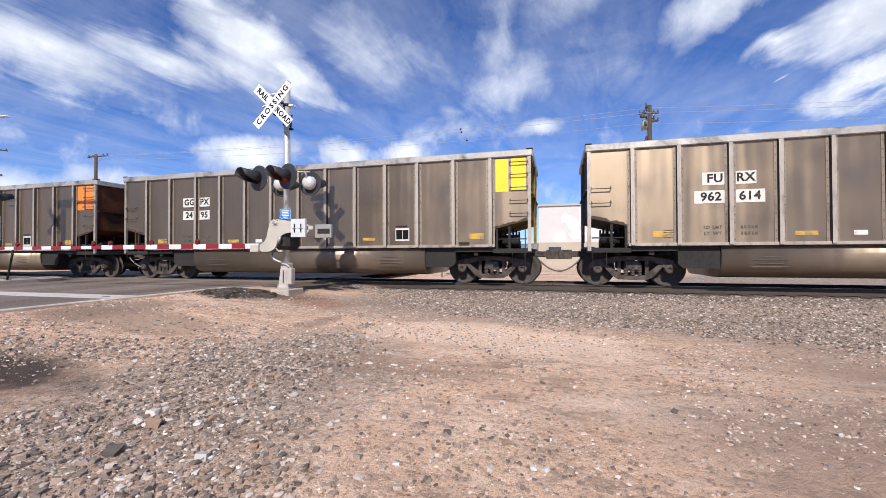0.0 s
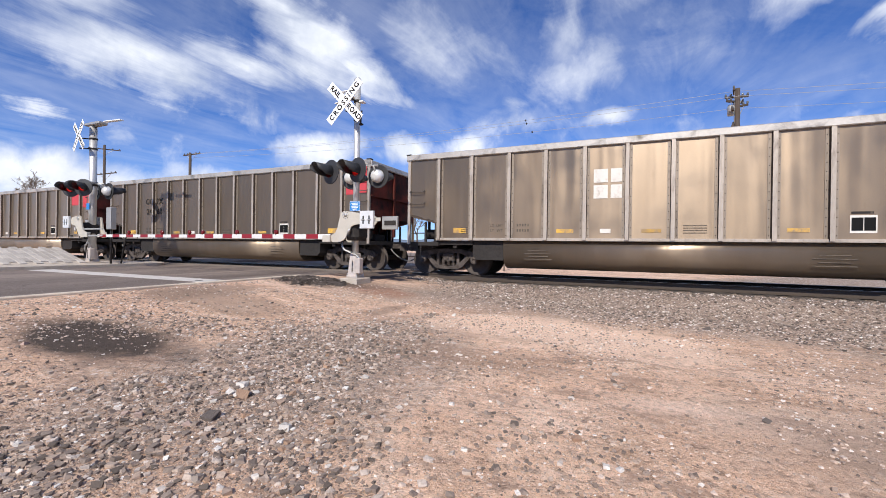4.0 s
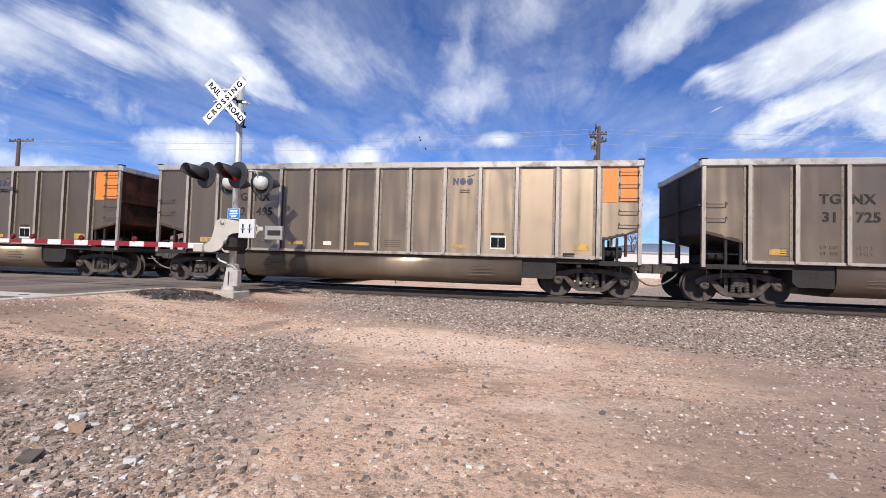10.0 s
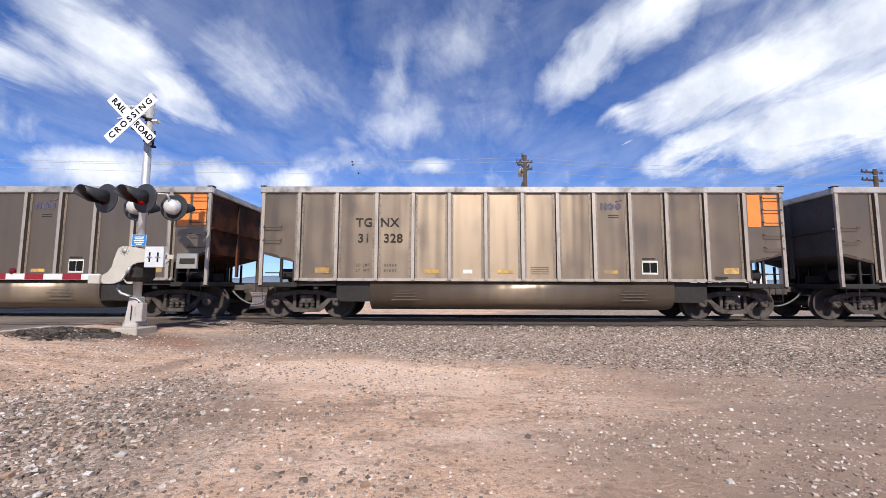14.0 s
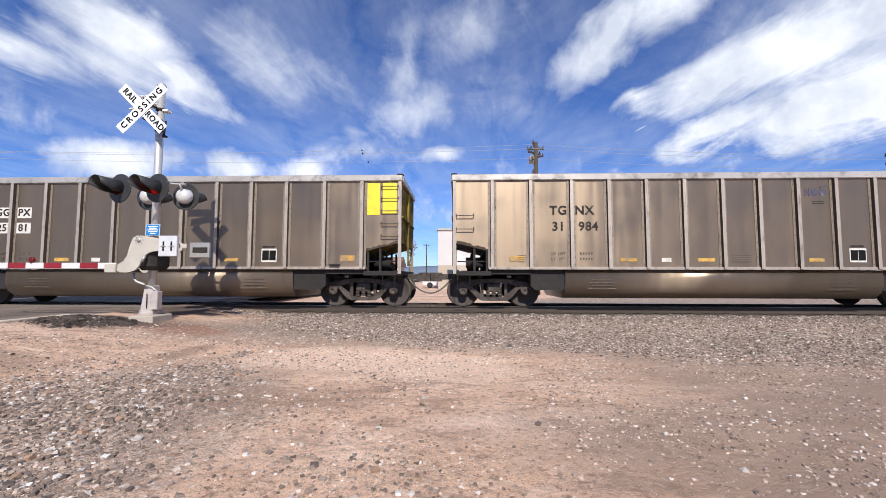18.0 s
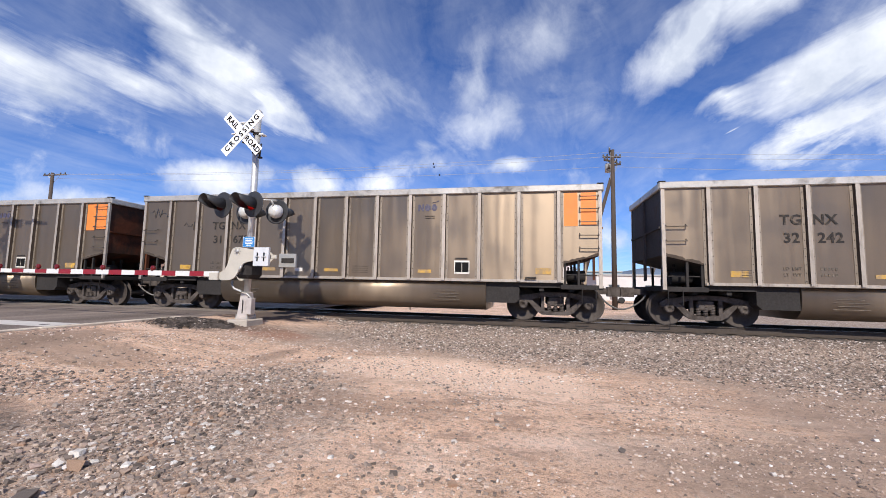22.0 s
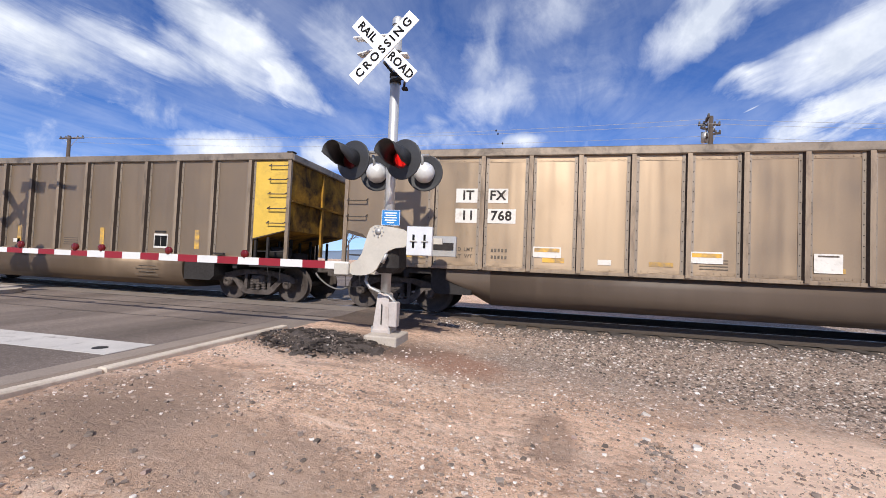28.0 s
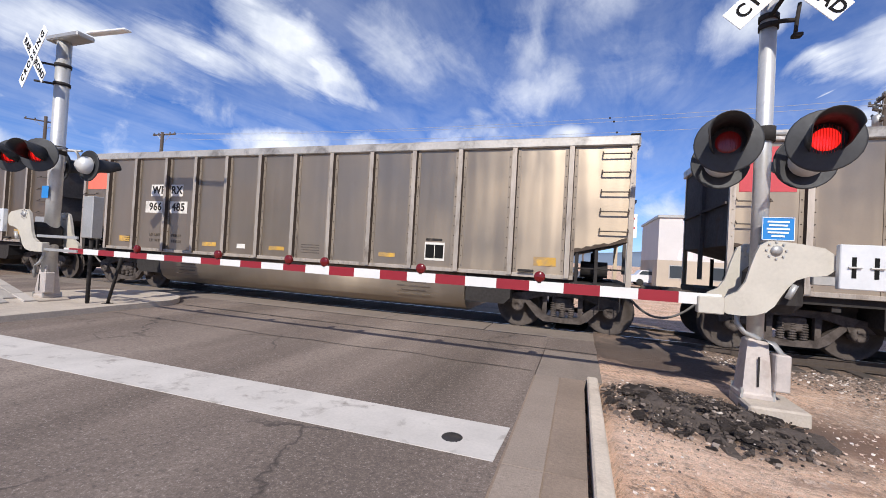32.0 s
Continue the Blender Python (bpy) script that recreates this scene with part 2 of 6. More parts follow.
def car_skin(name, colour, metal, rough, rust):
    """Weathered railcar sheet: dusty, with streaks that run down and a duller foot."""
    mat = bpy.data.materials.new(name)
    mat.use_nodes = True
    k = Nodes(mat.node_tree)
    p = k.n("ShaderNodeBsdfPrincipled", i_Metallic=metal)
    co = k.n("ShaderNodeTexCoord").outputs["Object"]
    rnd = k.n("ShaderNodeObjectInfo").outputs["Random"]
    off = k.n("ShaderNodeVectorMath", operation="SCALE")
    off.inputs[0].default_value = (31.0, 3.0, 11.0)
    k.put(rnd, off.inputs["Scale"])
    add = k.n("ShaderNodeVectorMath", operation="ADD")
    k.put(co, add.inputs[0]), k.put(off.outputs[0], add.inputs[1])
    streak = k.noise(k.mapped(add.outputs[0], (2.6, 1, 0.25)), 1.3, 3, 0.5)
    broad = k.noise(add.outputs[0], 0.9, 3, 0.5)
    fine = k.noise(add.outputs[0], 38.0, 4, 0.6)
    f = k.math("ADD", k.math("MULTIPLY", k.math("SUBTRACT", streak, 0.5), 0.24), k.math("MULTIPLY", k.math("SUBTRACT", broad, 0.5), 0.34))
    f = k.math("ADD", f, k.math("MULTIPLY", k.math("SUBTRACT", fine, 0.5), 0.1))
    f = k.math("ADD", f, k.math("MULTIPLY", k.math("SUBTRACT", rnd, 0.5), 0.12))
    col = k.n("ShaderNodeVectorMath", operation="SCALE")
    col.inputs[0].default_value = colour
    k.put(k.math("ADD", f, 1.0), col.inputs["Scale"])
    spots = k.ramp(k.noise(k.mapped(add.outputs[0], (1.6, 1, 0.7)), 3.2, 8, 0.7), [(0.6, 0.0), (0.8, 1.0)])
    out = k.mix(k.math("MULTIPLY", spots, rust), col.outputs[0], (0.16, 0.1, 0.062))
    k.put(out, p.inputs["Base Color"])
    k.put(k.math("ADD", k.math("MULTIPLY", k.math("SUBTRACT", broad, 0.5), 0.5), rough, True), p.inputs["Roughness"])
    b = k.n("ShaderNodeBump", i_Strength=1.0, i_Distance=0.026)
    # dished sheets: slow waves across, hardly any along the height
    k.put(k.math("ADD", k.noise(k.mapped(add.outputs[0], (1.9, 1, 0.22)), 1.2, 1, 0.4, 0.2), k.math("MULTIPLY", fine, 0.012)), b.inputs["Height"])
    if metal:
        # drawn sheet: gloss spread up and down
        p.inputs["Anisotropic"].default_value = 0.65
        up = k.n("ShaderNodeCombineXYZ")
        up.inputs[2].default_value = 1.0
        k.put(up.outputs[0], p.inputs["Tangent"])
    k.put(b.outputs[0], p.inputs["Normal"])
    k.put(p.outputs[0], k.n("ShaderNodeOutputMaterial").inputs[0])
    return mat


SKIN = {
    "tan": car_skin("weathered_aluminium", (0.245, 0.187, 0.133), 0.74, 0.42, 0.27),
    "light": car_skin("pale_aluminium", (0.335, 0.27, 0.203), 0.74, 0.42, 0.16),
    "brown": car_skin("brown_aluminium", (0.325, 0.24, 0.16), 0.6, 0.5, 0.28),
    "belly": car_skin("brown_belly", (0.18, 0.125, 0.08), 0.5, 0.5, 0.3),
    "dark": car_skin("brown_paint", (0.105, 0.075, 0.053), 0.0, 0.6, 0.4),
}
RIB = material("rib_aluminium", (0.42, 0.36, 0.3), 0.5, 0.4, (0.25, 22), (0.4, 1.4), (1, 1, 0.25), dirt=((0.1, 0.072, 0.055), 0.75, 5, 0.53))
CHORD = material("chord_aluminium", (0.47, 0.435, 0.39), 0.45, 0.4, (0.2, 16), (0.4, 1.2), dirt=((0.05, 0.042, 0.038), 0.92, 1.6, 0.51))
FLANGE = material("riveted_flange", (0.27, 0.22, 0.172), 0.55, 0.35, (0.25, 22), (0.4, 1.4), (1, 1, 0.25), dirt=((0.07, 0.052, 0.04), 0.8, 4, 0.52))
BROWN_RIB = material("brown_rib", (0.3, 0.225, 0.155), 0.55, 0.4, (0.25, 22), (0.4, 1.4), (1, 1, 0.25), dirt=((0.1, 0.07, 0.05), 0.75, 5, 0.5))
BROWN_CHORD = material("brown_chord", (0.27, 0.215, 0.16), 0.5, 0.4, (0.2, 16), (0.4, 1.2), dirt=((0.05, 0.04, 0.034), 0.92, 1.6, 0.48))
# Dark tone of soot and rivets; on rib flanks it stands for shade.
GRIME_SHADE = material("grime_and_shade", (0.07, 0.052, 0.04), 0.8, 0, (0.3, 18), (0.4, 2), spec=0.2)
STENCIL = material("faded_small_stencil", (0.1, 0.082, 0.066), 0.75, 0, (0.2, 40), dirt=((0.22, 0.175, 0.13), 0.8, 12, 0.46), spec=0.2)
UNDER = material("grimy_black_steel", (0.036, 0.032, 0.03), 0.85, 0.0, (0.4, 18), (0.3, 2), spec=0.15)
# End sheets: shade is put into these dark tones, along with soot.
ENDSHEET = material("shaded_soot_brown_end", (0.09, 0.082, 0.08), 0.85, 0.0, (0.3, 18), (0.5, 1.1), dirt=((0.1, 0.055, 0.032), 0.7, 2.2, 0.54), spec=0.15)
SHADED_SOOTY_END = {tone: material("shaded_sooty_" + tone + "_end", col, 0.85, 0.0, (0.3, 18), (0.5, 1.1), dirt=((0.03, 0.022, 0.018), 0.88, 1.5, 0.4), spec=0.15) for tone, col in
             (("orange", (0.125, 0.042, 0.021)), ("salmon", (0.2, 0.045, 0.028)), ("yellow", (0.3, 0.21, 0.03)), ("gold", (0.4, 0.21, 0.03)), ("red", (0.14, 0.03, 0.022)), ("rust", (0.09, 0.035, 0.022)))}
DUSTY_ALU = material("dusty_aluminium", (0.5, 0.44, 0.4), 0.6, 0.2, (0.15, 30), (0.25, 5), dirt=((0.33, 0.25, 0.21), 0.6, 6, 0.52))
TRUCK = material("dusty_truck_steel", (0.1, 0.082, 0.072), 0.8, 0.0, (0.35, 20), (0.5, 4), dirt=((0.04, 0.031, 0.026), 0.9, 5, 0.42), spec=0.2)
WHEEL = material("wheel_steel", (0.07, 0.056, 0.048), 0.7, 0.1, (0.3, 20), (0.4, 3), spec=0.25)
COAL = material("coal", (0.02, 0.02, 0.021), 0.55, 0, (0.5, 30), (0.4, 3), bump=1.0, bump_scale=16)
RUNG = material("rung_steel", (0.1, 0.08, 0.065), 0.6, 0.3, (0.3, 30))
BLACK_PAINT = material("stencil_black", (0.03, 0.026, 0.024), 0.75, 0, (0.2, 40), dirt=((0.2, 0.155, 0.115), 0.7, 9, 0.52), spec=0.2)
WHITE_PAINT = material("patch_white", (0.66, 0.62, 0.56), 0.6, 0, (0.08, 30), (0.15, 4), dirt=((0.32, 0.26, 0.19), 0.7, 6, 0.54))
PAINT = {
    "orange": material("orange_paint", (0.78, 0.22, 0.04), 0.55, 0, (0.1, 30), (0.2, 2), dirt=((0.35, 0.17, 0.08), 0.6, 3, 0.56)),
    "yellow": material("yellow_paint", (0.8, 0.62, 0.03), 0.55, 0, (0.1, 30), (0.2, 2), dirt=((0.4, 0.29, 0.08), 0.5, 3, 0.58)),
    "gold": material("gold_paint", (0.62, 0.4, 0.06), 0.55, 0, (0.1, 30), (0.3, 2), dirt=((0.3, 0.19, 0.07), 0.6, 3, 0.54)),
    "salmon": material("salmon_red_paint", (0.75, 0.16, 0.1), 0.55, 0, (0.1, 30), (0.2, 2), dirt=((0.35, 0.14, 0.09), 0.5, 3, 0.58)),
    "red": material("crimson_paint", (0.5, 0.05, 0.06), 0.55, 0, (0.1, 30), (0.2, 2), dirt=((0.25, 0.1, 0.08), 0.5, 3, 0.58)),
    "rust": material("faded_red_brown_paint", (0.2, 0.06, 0.035), 0.6, 0, (0.2, 30), (0.3, 2), dirt=((0.2, 0.12, 0.08), 0.7, 3, 0.5)),
    "pink": material("faded_pink_paint", (0.55, 0.3, 0.24), 0.6, 0, (0.2, 30), (0.3, 2), dirt=((0.3, 0.2, 0.14), 0.8, 4, 0.45)),
}
REFLECT = material("reflector_yellow", (0.6, 0.34, 0.05), 0.5, 0, (0.15, 30), (0.3, 3), vary=0.2, dirt=((0.27, 0.19, 0.11), 0.92, 5, 0.4))
INDIGO = material("faded_indigo_paint", (0.065, 0.058, 0.095), 0.6, 0, (0.2, 40), dirt=((0.3, 0.26, 0.22), 0.6, 8, 0.52))
PURPLE = material("mauve_spray_paint", (0.42, 0.16, 0.36), 0.55, 0, (0.1, 20))
SPRAY_BLACK = material("black_spray_paint", (0.03, 0.03, 0.04), 0.55)
HOSE = material("grey_air_hose", (0.16, 0.15, 0.14), 0.5, 0, (0.1, 30))
GALV = material("galvanised_aluminium", (0.6, 0.59, 0.57), 0.42, 0.55, (0.12, 30), (0.2, 3), dirt=((0.33, 0.3, 0.27), 0.6, 5, 0.58))
DULL_GALV = material("dull_galvanised_steel", (0.42, 0.41, 0.39), 0.5, 0.5, (0.15, 30), (0.2, 3))
SIGN_WHITE = material("sign_white", (0.85, 0.85, 0.84), 0.45, 0, (0.04, 40), (0.06, 3))
SIGN_BLACK = material("sign_black", (0.012, 0.012, 0.012), 0.85, spec=0.08)
SIGN_BLUE = material("sign_blue", (0.02, 0.2, 0.52), 0.4, 0, (0.06, 40))
LAMP_BLACK = material("lamp_black", (0.03, 0.03, 0.032), 0.55, 0, (0.3, 20), (0.3, 4))
LENS_RED = material("lit_red_lens", (0.9, 0.02, 0.015), 0.25, 0, (0.2, 90), glow=1.1)
# reds of the added lens fins; the brighter stands in for dim glow
FIN_DARK = material("lens_fin_dark", (0.08, 0.005, 0.005), 0.6)
FIN_RED = material("lens_fin_red", (0.5, 0.016, 0.012), 0.5)
LENS_DIM = material("red_lens", (0.11, 0.005, 0.005), 0.2, 0, (0.3, 90), glow=0.3)
LAMP_BACK = material("lamp_back_white", (0.66, 0.66, 0.65), 0.4, 0.2, (0.08, 30), (0.15, 5))
GATE_TAN = material("gate_cast_tan", (0.5, 0.46, 0.39), 0.6, 0.1, (0.1, 30), (0.2, 3), dirt=((0.3, 0.25, 0.2), 0.5, 5, 0.58))
GATE_RED = material("gate_red", (0.25, 0.012, 0.02), 0.4, 0, (0.1, 40), (0.15, 2))
GATE_WHITE = material("gate_white", (0.66, 0.64, 0.61), 0.4, 0, (0.05, 40), (0.12, 2))
CONCRETE = material("concrete", (0.47, 0.405, 0.335), 0.85, 0, (0.25, 40), (0.25, 2), bump=0.35, bump_scale=60, dirt=((0.3, 0.24, 0.2), 0.6, 2.5, 0.52))
RAILSTEEL = material("rail_web_rust", (0.07, 0.052, 0.04), 0.8, 0.1, (0.3, 20), (0.3, 2))
RAILTOP = material("rail_head_steel", (0.45, 0.43, 0.41), 0.3, 0.9, (0.15, 30))
TIE = material("creosote_timber", (0.075, 0.06, 0.05), 0.85, 0, (0.4, 14), (0.3, 3), (1, 0.15, 1), bump=0.5, bump_scale=20)
POLEWOOD = material("weathered_pole_wood", (0.07, 0.05, 0.038), 0.85, 0, (0.4, 12), (0.3, 2), (1, 1, 0.08), bump=0.4, bump_scale=18)
WIRE = material("wire", (0.5, 0.52, 0.55), 0.5, 0.2)
GLASSY = material("insulator", (0.13, 0.13, 0.13), 0.2)


# ---- mesh helpers ----
def B():
    return bmesh.new()


def box(bm, x0, x1, y0, y1, z0, z1, bev=0.0, m=None):
    vs = [bm.verts.new((x, y, z)) for x in (x0, x1) for y in (y0, y1) for z in (z0, z1)]
    fs = [bm.faces.new([vs[i] for i in q]) for q in ((0, 1, 3, 2), (4, 6, 7, 5), (0, 4, 5, 1), (2, 3, 7, 6), (0, 2, 6, 4), (1, 5, 7, 3))]
    if m is not None:
        bmesh.ops.transform(bm, matrix=m, verts=vs)
    if bev:
        es = {e for f in fs for e in f.edges}
        bmesh.ops.bevel(bm, geom=list(es), offset=bev, segments=1, affect="EDGES")
    return bm


def prism(bm, pts, axis, a, b):
    """A polygon in the plane across an axis, drawn out from a to b. axis y: pts are (x, z); x: (y, z); z: (x, y)."""
    def at(p, d):
        return {"y": (p[0], d, p[1]), "x": (d, p[0], p[1]), "z": (p[0], p[1], d)}[axis]
    lo, hi = [bm.verts.new(at(p, a)) for p in pts], [bm.verts.new(at(p, b)) for p in pts]
    fs = [bm.faces.new(lo), bm.faces.new(hi[::-1])]
    for i in range(len(pts)):
        j = (i + 1) % len(pts)
        fs.append(bm.faces.new((lo[j], lo[i], hi[i], hi[j])))
    bmesh.ops.recalc_face_normals(bm, faces=fs)
    return bm


def rod(bm, p, q, r, n=8, r2=None, caps=True):
    p, q = Vector(p), Vector(q)
    m = (q - p).to_track_quat("Z", "Y").to_matrix()
    rings = []
    for c, rr in ((p, r), (q, r if r2 is None else r2)):
        rings.append([bm.verts.new(c + m @ Vector((rr * math.cos(2 * math.pi * i / n), rr * math.sin(2 * math.pi * i / n), 0))) for i in range(n)])
    for i in range(n):
        f = bm.faces.new((rings[0][i], rings[0][(i + 1) % n], rings[1][(i + 1) % n], rings[1][i]))
        f.smooth = n > 6
    if caps:
        bm.faces.new(rings[0][::-1]), bm.faces.new(rings[1])
    return bm


def tube(bm, pts, r, n=6):
    """One unbroken round skin along the points."""
    pts, last = [Vector(p) for p in pts], None
    for i, p in enumerate(pts):
        way = pts[min(i + 1, len(pts) - 1)] - pts[max(i - 1, 0)]
        if way.length < 1e-6:
            way = pts[1] - pts[0]
        m = way.to_track_quat("Z", "Y").to_matrix()
        row = [bm.verts.new(p + m @ Vector((r * math.cos(2 * math.pi * k / n), r * math.sin(2 * math.pi * k / n), 0))) for k in range(n)]
        if last:
            # pair the rings by the nearest corner, so that the skin does not twist
            d = min(range(n), key=lambda q: (row[q].co - last[0].co).length)
            row = row[d:] + row[:d]
            for k in range(n):
                bm.faces.new((last[k], last[(k + 1) % n], row[(k + 1) % n], row[k])).smooth = True
        else:
            bm.faces.new(row[::-1])
        last = row
    bm.faces.new(last)
    return bm


def lathe(bm, prof, n=20, m=None):
    """Turn (radius, height) pairs about z."""
    rings = []
    for r, h in prof:
        rings.append([bm.verts.new((r * math.cos(2 * math.pi * i / n), r * math.sin(2 * math.pi * i / n), h)) for i in range(n)] if r > 1e-6 else [bm.verts.new((0, 0, h))])
    for a, b in zip(rings, rings[1:]):
        for i in range(n):
            j = (i + 1) % n
            if len(a) == 1 and len(b) > 1:
                f = bm.faces.new((a[0], b[j], b[i]))
            elif len(b) == 1 and len(a) > 1:
                f = bm.faces.new((a[i], a[j], b[0]))
            elif len(a) > 1:
                f = bm.faces.new((a[i], a[j], b[j], b[i]))
            else:
                continue
            f.smooth = True
    if m is not None:
        bmesh.ops.transform(bm, matrix=m, verts=[v for ring in rings for v in ring])
    return bm


def mesh_of(bm, name, mat):
    me = bpy.data.meshes.new(name)
    bm.to_mesh(me)
    bm.free()
    if mat:
        me.materials.append(mat)
    return me


def part(name, bm, mat, parent, label="", at=None):
    """One mesh under a thing; bm may be a finished mesh, which is then shared."""
    ob = new(name, mesh_of(bm, name, mat) if isinstance(bm, bmesh.types.BMesh) else bm)
    ob.parent = parent
    if at is not None:
        ob.matrix_basis = at
    return tagged(ob, label)


def thing(name, label, category, group="", kind="", at=None):
    ob = new(name)
    ob.empty_display_size = 0.2
    if at is not None:
        ob.matrix_basis = at
    return tagged(ob, label, category, group, kind)


def solid(name, bm, mat, label, category="", group="", kind=""):
    return tagged(new(name, mesh_of(bm, name, mat) if isinstance(bm, bmesh.types.BMesh) else bm), label, category, group, kind)


LETTERS = {}


def letters(text, height, mat, bold=0.0, spread=1.08):
    """A mesh of letters in the x-z plane, facing -y, centred."""
    key = (text, round(height, 3), mat.name, bold, spread)
    if key not in LETTERS:
        cu = bpy.data.curves.new("letters", "FONT")
        cu.body, cu.size, cu.align_x, cu.align_y = text, height * 1.38, "CENTER", "CENTER"
        cu.extrude, cu.offset, cu.resolution_u, cu.space_character = 0.002, bold, 3, spread
        ob = bpy.data.objects.new("letters", cu)
        scene.collection.objects.link(ob)
        bpy.context.view_layer.update()
        me = bpy.data.meshes.new_from_object(ob.evaluated_get(bpy.context.evaluated_depsgraph_get()))
        bpy.data.objects.remove(ob)
        me.transform(pose(0, 0, 0, 90))
        me.materials.clear()
        me.materials.append(mat)
        LETTERS[key] = me
    return LETTERS[key]


# ---- ground, road and track ----
def lerp_table(v, table):
    if v <= table[0][0]:
        return table[0][1]
    for (a, p), (b, q) in zip(table, table[1:]):
        if v <= b:
            return p + (q - p) * (v - a) / (b - a)
    return table[-1][1]


def smooth(v, a, b):
    k = min(1.0, max(0.0, (v - a) / (b - a)))
    return k * k * (3 - 2 * k)


NEAR_ROW = [(-8.0, 0.03), (-7.2, -0.02), (-6.3, -0.07), (-4.6, -0.25), (-2.6, -0.32), (0.0, -0.42), (3.0, -0.5), (30, -0.5)]
BACK_ROW = [(-8.0, 0.03), (-7.2, -0.06), (-5.0, -0.24), (-2.0, -0.34), (2.0, -0.38), (30, -0.42)]


def ground_z(x, y):
    k = smooth(-y, 6.0, 10.5)
    z = lerp_table(x, NEAR_ROW) * (1 - k) + lerp_table(x, BACK_ROW) * k
    if y > 3:
        z = -0.45
    bed = 1 - smooth(abs(y), 1.75, 3.6)
    z = z + (max(-0.2, z) - z) * bed
    if -25 < x < -8.0:
        z = min(z, -0.16)
    n = noise.noise(Vector((x * 0.5, y * 0.5, 1.7))) * 0.03 + noise.noise(Vector((x * 2.1, y * 2.1, 4.0))) * 0.016 + noise.noise(Vector((x * 4.6, y * 4.6, 8.0))) * 0.01
    return z + n * (1 if abs(y) > 1.8 and x > -8 else 0.15)


def ground_surface():
    mat = bpy.data.materials.new("dirt_and_gravel")
    mat.use_nodes = True
    k = Nodes(mat.node_tree)
    p = k.n("ShaderNodeBsdfPrincipled", i_Roughness=0.92)
    p.inputs["Specular IOR Level"].default_value = 0.2
    co = k.n("ShaderNodeTexCoord").outputs["Object"]
    xyz = k.n("ShaderNodeSeparateXYZ")
    k.put(co, xyz.inputs[0])
    x, y, _ = xyz.outputs
    broad, mid = k.noise(co, 0.35, 4, 0.6), k.noise(co, 1.6, 6, 0.62)
    fine, grit = k.noise(co, 14, 6, 0.7), k.noise(co, 70, 4, 0.7)
    dirt = k.ramp(mid, [(0.25, (0.41, 0.258, 0.168)), (0.4, (0.66, 0.425, 0.286)), (0.56, (0.8, 0.533, 0.372)), (0.76, (0.88, 0.65, 0.485))])
    dirt = k.mix(k.math("MULTIPLY", k.ramp(broad, [(0.45, 0.0), (0.65, 1.0)]), 0.5), dirt, (0.76, 0.47, 0.315))
    dirt = k.mix(k.ramp(fine, [(0.36, 0.85), (0.49, 0.0)]), dirt, (0.2, 0.125, 0.086))
    dirt = k.mix(k.ramp(grit, [(0.57, 0.0), (0.67, 0.8)]), dirt, (0.92, 0.76, 0.61))
    dirt = k.mix(k.ramp(grit, [(0.33, 0.85), (0.45, 0.0)]), dirt, (0.2, 0.13, 0.09))
    tracks = k.noise(k.mapped(co, (0.22, 1.0, 1), rot=(0, 0, 12)), 0.9, 6, 0.62, 0.5)
    dirt = k.mix(k.ramp(tracks, [(0.28, 0.6), (0.46, 0.0)]), dirt, (0.28, 0.175, 0.12))
    dirt = k.mix(k.ramp(tracks, [(0.54, 0.0), (0.7, 0.6)]), dirt, (0.88, 0.66, 0.52))
    # crusts and scuffs, drawn out along the track
    scuff = k.noise(k.mapped(co, (0.55, 1.3, 1), rot=(0, 0, -4)), 3.1, 7, 0.68, 0.6)
    dirt = k.mix(k.ramp(scuff, [(0.36, 0.7), (0.47, 0.0)]), dirt, (0.33, 0.215, 0.155))
    dirt = k.mix(k.ramp(scuff, [(0.56, 0.0), (0.68, 0.55)]), dirt, (0.93, 0.715, 0.56))
    # grey stone chips pressed into the dirt
    def chips(scale, lo, hi):
        v = k.n("ShaderNodeTexVoronoi", i_Scale=scale)
        k.put(co, v.inputs["Vector"])
        bw = k.n("ShaderNodeSeparateColor")
        k.put(v.outputs["Color"], bw.inputs[0])
        tone = k.ramp(bw.outputs[0], [(0.0, (0.135, 0.105, 0.085)), (0.4, (0.32, 0.25, 0.2)), (0.75, (0.52, 0.42, 0.345)), (1.0, (0.84, 0.76, 0.68))])
        on = k.math("MULTIPLY", k.ramp(v.outputs["Distance"], [(0.3, 1.0), (0.48, 0.0)]), k.math("GREATER_THAN", bw.outputs[1], lo))
        return tone, on, hi
    edge = k.math("ADD", y, k.math("MULTIPLY", k.math("SUBTRACT", mid, 0.5), 2.4))
    lean = k.math("MINIMUM", k.math("MAXIMUM", k.math("MULTIPLY", k.math("SUBTRACT", x, 1.5), 0.2), 0.0), 1.6)
    edge = k.math("ADD", edge, lean)
    bed = k.ramp(k.math("DIVIDE", k.math("ADD", edge, 6.6), 2.6), [(0.1, 0.0), (0.85, 1.0)])
    bed = k.math("MULTIPLY", bed, k.ramp(k.math("DIVIDE", k.math("ADD", k.math("ADD", x, k.math("MULTIPLY", y, -0.7)), 3.8), 2.5), [(0.05, 0.0), (0.85, 1.0)]))
    heap = k.n("ShaderNodeTexGradient", gradient_type="SPHERICAL")
    k.put(k.mapped(co, (0.55, 0.29, 0), (1.6, 2.87, 0)), heap.inputs[0])
    lot = k.ramp(k.math("ADD", heap.outputs[1], k.math("MULTIPLY", k.math("SUBTRACT", mid, 0.5), 0.9)), [(0.1, 0.0), (0.5, 0.9)])
    rocky = k.math("MAXIMUM", bed, lot)
